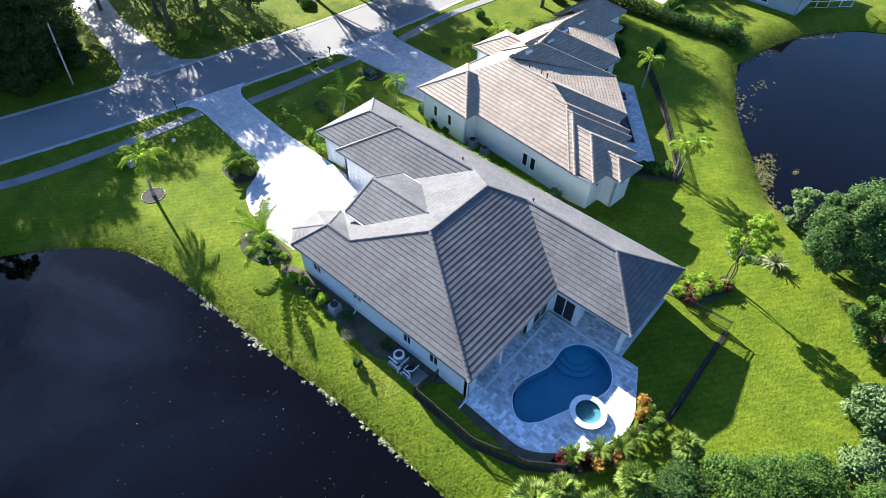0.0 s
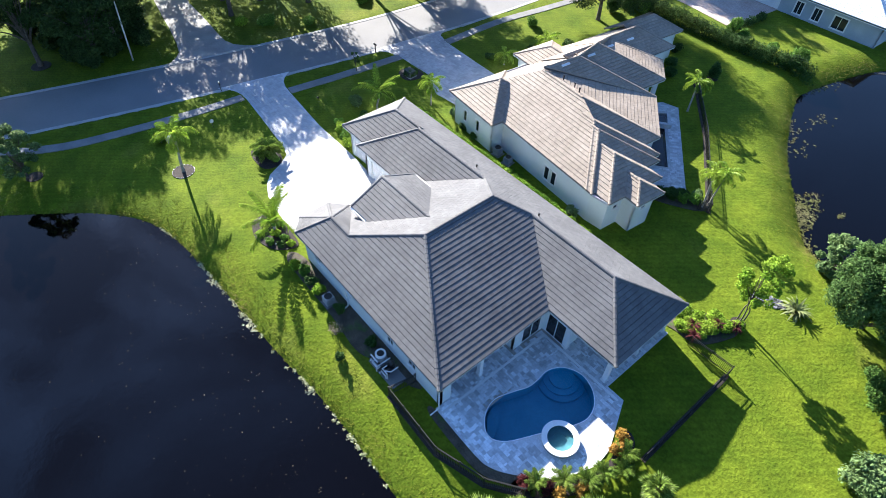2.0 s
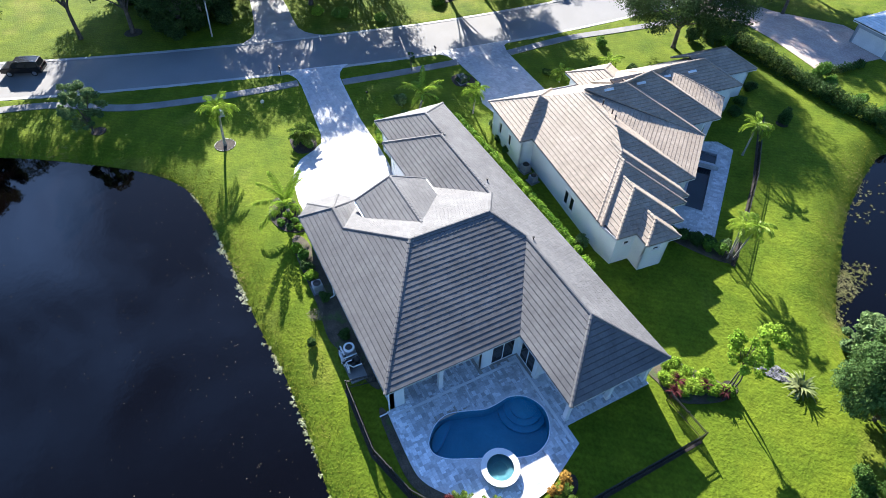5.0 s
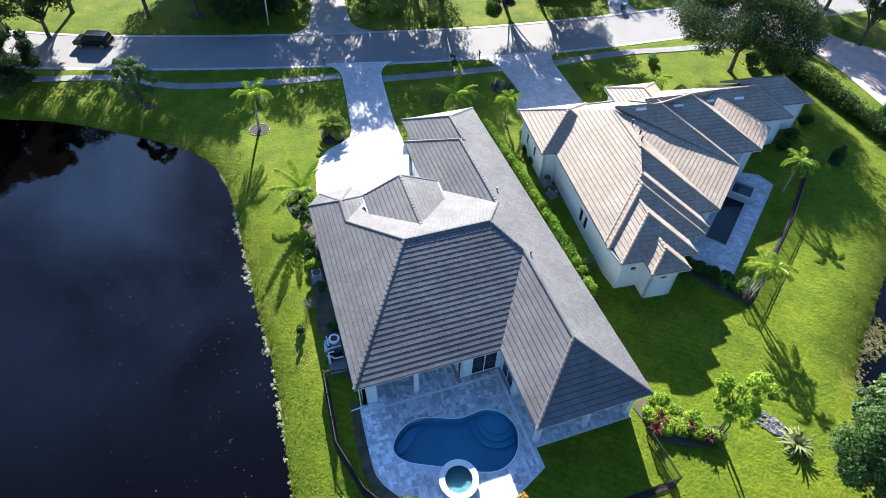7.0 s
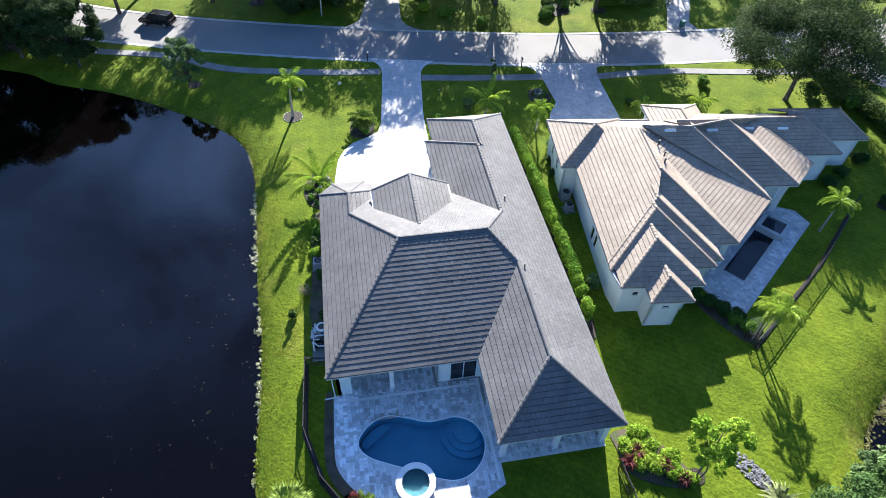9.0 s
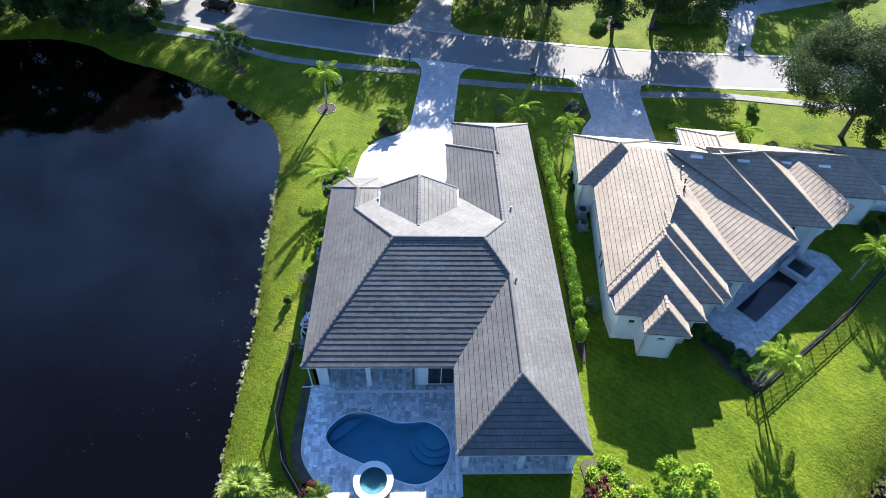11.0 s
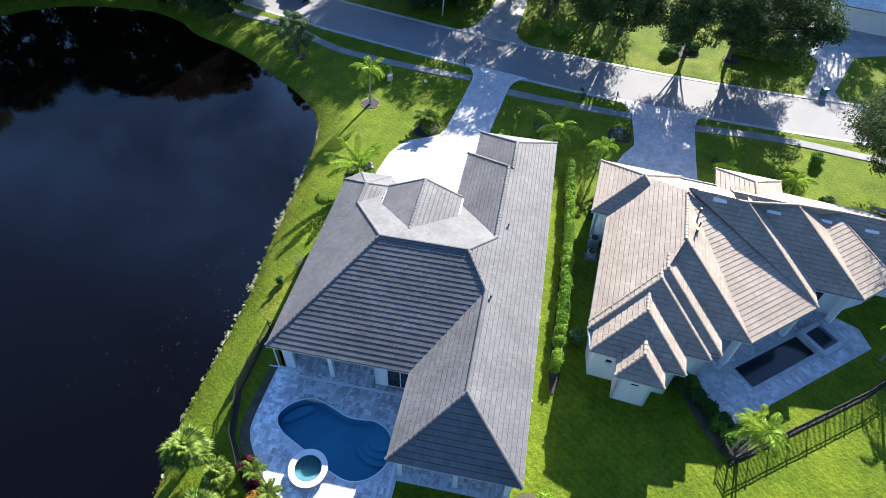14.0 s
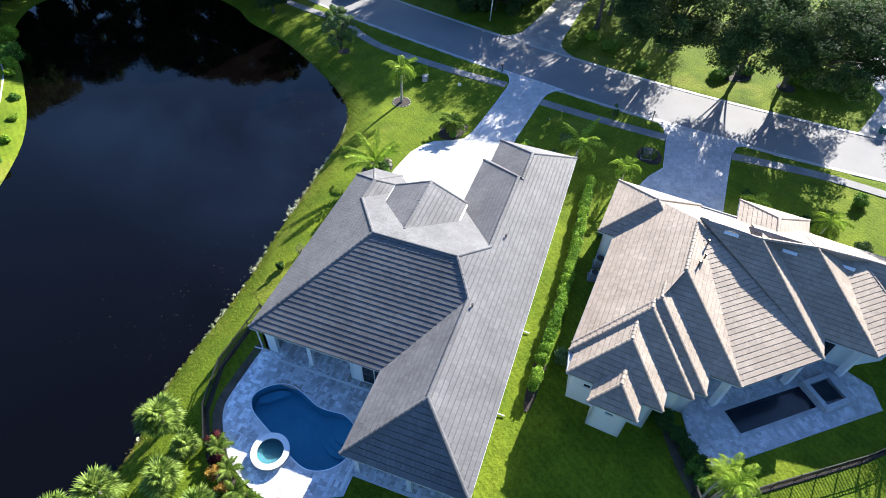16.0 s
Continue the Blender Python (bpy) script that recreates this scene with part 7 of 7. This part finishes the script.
part("plate", Geo().tube([(-0.015, 0, 0.85), (0.015, 0, 0.85)], 0.24, 16), STONE_MAT, sign, local=True)
blk = thing("utility_box", on_land(-51.1, 44.3), "dark green transformer box in a shrub ring", "utility box")
part("cabinet", Geo().box((-0.6, -0.5, -0.05), (0.6, 0.5, 0.85)), surface("box_green", (0.03, 0.05, 0.045), (0.05, 0.07, 0.06), 0.6), blk, local=True, bevel=0.04)
part("pad", Geo().box((-0.75, -0.65, -0.1), (0.95, 0.65, 0.08)), CONCRETE, blk, local=True)
gs = thing("garden_light", on_land(-53.8, 32.2), "small dark garden spotlight on the lawn", "garden light")
part("stake", Geo().tube([(0, 0, -0.1), (0, 0, 0.18)], 0.02, 6), METAL_BLACK, gs, local=True)
part("head", Geo().tube([(-0.1, 0, 0.2), (0.12, 0, 0.26)], [0.09, 0.12], 10), METAL_BLACK, gs, local=True)
manhole = thing("manhole_cover", (-66.4, 27.0, -0.466), "round pale manhole cover in the road", "manhole")
part("cover", Geo().tube([(0, 0, 0), (0, 0, 0.012)], 0.42, 20), CONCRETE, manhole, local=True)


# black sport utility vehicle driving along the road
def suv(at, rz):
    car = thing("car", at, "black sport utility vehicle with roof rails on the road", "car", rz=rz)
    paint = surface("black_paint", (0.008, 0.008, 0.009), (0.012, 0.012, 0.013), 0.22, 1.0, 5.0, 0.05, 0.0)
    tyre = surface("rubber", (0.015, 0.015, 0.015), (0.022, 0.022, 0.022), 0.9)
    chrome = surface("alloy", (0.5, 0.5, 0.52), (0.6, 0.6, 0.62), 0.3, 3.0, 9.0, 0.05, 0.0, metal=0.9)
    prof = [(-2.42, 0.38), (-2.45, 0.75), (-2.35, 1.05), (-2.2, 1.12), (2.05, 1.12), (2.3, 1.04), (2.44, 0.85), (2.45, 0.42)]
    g = Geo()
    n = len(prof)
    for y, inset in ((-0.98, 0.0), (0.98, 0.0)):
        g.add([(x, y, z) for x, z in prof], [])
    g.f += [tuple(range(n - 1, -1, -1)), tuple(range(n, 2 * n))] + [((i + 1) % n, i, n + i, n + (i + 1) % n)[::-1] for i in range(n)]
    part("body", g, paint, car, "glossy black body", local=True, bevel=0.07)
    lo, hi = [(-2.3, -0.92), (1.3, -0.92), (1.3, 0.92), (-2.3, 0.92)], [(-2.15, -0.76), (0.65, -0.76), (0.65, 0.76), (-2.15, 0.76)]
    part("cabin", Geo().add([(x, y, 1.12) for x, y in lo] + [(x, y, 1.74) for x, y in hi], [(0, 1, 5, 4), (1, 2, 6, 5), (2, 3, 7, 6), (3, 0, 4, 7), (4, 5, 6, 7)]), METAL_BLACK, car, "dark tinted windows", local=True, bevel=0.03)
    part("roof_panel", Geo().box((-2.2, -0.78, 1.72), (0.7, 0.78, 1.80)), paint, car, local=True, bevel=0.04)
    for y in (-0.66, 0.66):
        part("roof_rail", Geo().tube([(-1.9, y, 1.80), (-1.8, y, 1.87), (0.2, y, 1.87), (0.3, y, 1.80)], 0.022, 6), chrome, car, "chrome roof rail", local=True)
        for x0, x1 in ((-2.1, -2.05), (-0.75, -0.68), (0.30, 0.37)):
            part("pillar", Geo().add([(x0 - 0.03, y * 1.41, 1.12), (x1 + 0.03, y * 1.41, 1.12), (x1, y * 1.14, 1.74), (x0, y * 1.14, 1.74)], [(0, 1, 2, 3)]), paint, car, local=True)
    for x in (-1.48, 1.48):
        for y in (-0.92, 0.92):
            wheel = part("wheel", Geo().tube([(x, y - 0.12, 0.38), (x, y + 0.12, 0.38)], 0.38, 20), tyre, car, "black tyre on an alloy rim", local=True)
            part("rim", Geo().tube([(x, y - 0.13, 0.38), (x, y + 0.13, 0.38)], 0.25, 16), chrome, wheel, local=True)
    for y in (-0.7, 0.7):
        part("headlight", Geo().box((2.36, y - 0.2, 0.8), (2.47, y + 0.2, 0.98)), WHITE, car, local=True, bevel=0.02)
        part("tail_light", Geo().box((-2.47, y - 0.15, 0.8), (-2.38, y + 0.15, 1.1)), LEAF_RED, car, local=True, bevel=0.02)
    for y in (-1.05, 1.05):
        part("mirror", Geo().box((0.75, y - 0.09, 1.1), (0.95, y + 0.09, 1.28)), paint, car, local=True, bevel=0.03)
    part("grille", Geo().box((2.42, -0.45, 0.55), (2.47, 0.45, 0.95)), chrome, car, local=True)
    return car


suv((-76.9, -5.3, -0.465), -110)

# white-roofed house beyond the tall hedge, and its pool cage
WHITE_ROOF = surface("white_roof_tile", (0.62, 0.66, 0.70), (0.74, 0.77, 0.80), 0.6, 0.5, 5.0, 0.06, 0.1, 0.01, island=0.08)
BLUE_STUCCO = surface("grey_blue_stucco", (0.34, 0.38, 0.43), (0.42, 0.46, 0.50), 0.9, 0.5, 9.0, 0.06, 0.2, 0.01)


def simple_house(name_label, corner, rz, L, W, eave, slope, wall_mat, roof_mat, door=None):
    h = thing("house", (*corner, -0.2), name_label, "house", rz=rz)
    M = pose(*corner, 0, 0, 0, rz)
    rf = Roof(M)
    o = 0.6
    a, b = (-o, -o), (L + o, W + o)
    hw = (W + 2 * o) / 2
    zr_ = eave + hw * slope
    ym = W / 2
    rf.face([a, (b[0], a[1]), (b[0] - hw, ym), (a[0] + hw, ym)], a, (0, 1), eave, slope)
    rf.face([b, (a[0], b[1]), (a[0] + hw, ym), (b[0] - hw, ym)], b, (0, -1), eave, slope)
    rf.face([a, (a[0], b[1]), (a[0] + hw, ym)], a, (1, 0), eave, slope)
    rf.face([b, (b[0], a[1]), (b[0] - hw, ym)], b, (-1, 0), eave, slope)
    for p, q in ((a, (a[0] + hw, ym)), ((b[0], a[1]), (b[0] - hw, ym)), (b, (b[0] - hw, ym)), ((a[0], b[1]), (a[0] + hw, ym))):
        rf.cap_line((*p, eave), (*q, zr_))
    rf.cap_line((a[0] + hw, ym, zr_), (b[0] - hw, ym, zr_))
    rf.finish(h, roof_mat, None, "tiled hip roof")
    corners = [(0, 0), (L, 0), (L, W), (0, W)]
    fs, gt = Geo(), Geo()
    eave_trim(fs, gt, [a, (b[0], a[1]), b, (a[0], b[1])], eave, M)
    ops = door or []
    for i, (p, q) in enumerate(zip(corners, corners[1:] + corners[:1])):
        P, Q = M @ Vector((*p, 0)), M @ Vector((*q, 0))
        m_ = wall_run(h, (P.x, P.y), (Q.x, Q.y), -0.6, eave - 0.1, 0.25, ops if i == 0 else [], wall_mat)
        if i == 0:
            for a0, b0, zb, zt in ops:
                if zb < 0:
                    part("garage_door", Geo().box((a0, 0.1, zb), (b0, 0.16, zt), m_), WHITE, h, "white garage door")
                else:
                    window_at(h, m_, a0, b0, zb, zt)
    part("fascia", fs, WHITE, h)
    so = Geo().box((-o, -o, eave - 0.26), (L + o, W + o, eave - 0.22), M)
    part("soffit", so, WHITE, h)
    return h


simple_house("house with a bright white tiled hip roof", (-36.3, 100.2), -2, 20, 13, 3.1, 0.42, BLUE_STUCCO, WHITE_ROOF, [(0.4, 5.3, -0.45, 2.2), (7.6, 8.8, 0.4, 2.2), (10.4, 11.6, 0.4, 2.2), (13.4, 15.4, 0.4, 2.2)])
simple_house("pale house with a light roof across the road", (-88.5, 77.0), 78, 18, 12, 3.2, 0.45, STUCCO, WHITE_ROOF, [(1.0, 5.6, -0.5, 2.1), (8, 9.4, 0.6, 2.0)])
cage = thing("pool_cage", (-17.6, 101.5, -0.2), "white framed screen enclosure over a pool", "pool cage", rz=48)
for i in range(6):
    x = i * 2.0
    part("post", Geo().box((x - 0.05, -0.05, 0), (x + 0.05, 0.05, 2.9)), WHITE, cage, local=True)
    part("rafter", Geo().tube([(x, 0, 2.9), (x, 2.4, 4.0), (x, 6, 4.0)], 0.05, 6), WHITE, cage, local=True)
for z in (0.1, 1.1, 2.1, 2.9):
    part("rail", Geo().box((0, -0.04, z - 0.04), (10, 0.04, z + 0.04)), WHITE, cage, local=True)
part("plinth", Geo().box((-0.3, -0.4, -0.4), (10.3, 7, 0.05)), CONCRETE, cage, local=True)

bed([(-40, -40), (-33, -31.5), (-25, -25.5), (-20, -24), (-22, -32), (-32, -44)], "pale sandy path behind the pond bank", SAND, 0.05)
for k, (x, y, w_, h_) in enumerate(((-41.5, -38.6, 3.0, 2.6), (-44.5, -42.5, 3.6, 3.2), (-37.6, -35.2, 1.6, 1.0), (-34.0, -30.6, 1.4, 0.8), (-30.6, -27.2, 1.4, 0.7), (-27.0, -24.6, 1.4, 0.7), (-23.6, -22.4, 1.5, 0.8), (-39.5, -37.0, 2.2, 1.6))):
    make_shrub("yellow-green bank shrub at the water edge", on_land(x, y), w_, h_, 230 + k, LEAF_BRIGHT if k % 3 else LEAF_MID, 0.16, 150, 12)


# ---- roof tiles and pavers as single pieces ----
TILE_ONE = tile_mesh(TILE_GREY)
for m in main_singles:
    ob = part("roof_tile", TILE_ONE, None, main_roof, local=True)
    ob.matrix_parent_inverse = world_of(main_roof).inverted()
    ob.matrix_basis = m


def paver_rows(outline, holes, z_of, seed, width=0.33, gap=0.012, turn=0.0):
    """Ashlar paving: rows of slabs of mixed length, those that lie wholly on the paved ground."""
    r = np.random.default_rng(seed)
    c, s = math.cos(turn), math.sin(turn)
    xs, ys = [c * p[0] + s * p[1] for p in outline], [-s * p[0] + c * p[1] for p in outline]
    out = []
    y = min(ys)
    while y < max(ys):
        w = width * (1.0 if r.random() < 0.6 else 0.5)
        x = min(xs) - r.random() * 0.5
        while x < max(xs):
            L = width * r.choice([0.5, 1.0, 1.0, 1.5])
            out.append((x + L / 2, y + w / 2, L - gap, w - gap))
            x += L
        y += w
    res = np.array(out)
    gx_, gy_ = c * res[:, 0] - s * res[:, 1], s * res[:, 0] + c * res[:, 1]
    ok = np.ones(len(res), bool)
    for sx in (-0.5, 0.5):
        for sy in (-0.5, 0.5):
            px, py = res[:, 0] + sx * res[:, 2], res[:, 1] + sy * res[:, 3]
            wx_, wy_ = c * px - s * py, s * px + c * py
            ok &= inside(outline, wx_, wy_)
            for h in holes:
                ok &= ~inside(h, wx_, wy_)
    return [(float(gx_[i]), float(gy_[i]), float(res[i, 2]), float(res[i, 3]), math.degrees(turn)) for i in np.nonzero(ok)[0]]


def lay(pavers, z_of, material, parent, single, h=0.045):
    g = Geo()
    shared = {}
    count = 0
    for x, y, L, w_, a in pavers:
        z = z_of(x, y) + random.uniform(-0.003, 0.003)
        if count < 300 and single(x, y):
            key = (round(L, 2), round(w_, 2))
            if key not in shared:
                shared[key] = mesh_of("paver", Geo().box((-L / 2, -w_ / 2, -h), (L / 2, w_ / 2, 0)), material)
            ob = part("paver", shared[key], None, parent, local=True)
            ob.matrix_parent_inverse = world_of(parent).inverted()
            ob.matrix_basis = pose(x, y, z, 0, 0, a)
            count += 1
        else:
            g.box((-L / 2, -w_ / 2, -h), (L / 2, w_ / 2, 0), pose(x, y, z, 0, 0, a))
    if g.v:
        part("paving", g, material, parent, kind="stuff")


pool_hole = around(POOL, 0.06)
lay(paver_rows(DECK, [pool_hole, around(floor_ring, 0.3)], None, 5, 0.30), lambda x, y: 0.0, PAVER, deck_ob, lambda x, y: x > -5.6 or y < 19.5)
lay(paver_rows(N_DECK, [around(N_POOL, 0.28), NSPA], None, 6, 0.32, turn=radians(39)), lambda x, y: 0.0, GREY_SLAB, n_deck_ob, lambda x, y: x > -17.5)


def drive_z(x, y):
    return max(land_z(x, y), -0.46) + 0.075


lay(paver_rows(DRIVE_MAIN[::-1] if area(DRIVE_MAIN) < 0 else DRIVE_MAIN, [], None, 7, 0.45), drive_z, DRIVE, drive_main, lambda x, y: x > -36.5)
lay(paver_rows(DRIVE_NEXT[::-1] if area(DRIVE_NEXT) < 0 else DRIVE_NEXT, [], None, 8, 0.45), drive_z, GREY_PAVER, drive_next, lambda x, y: x > -43.0)
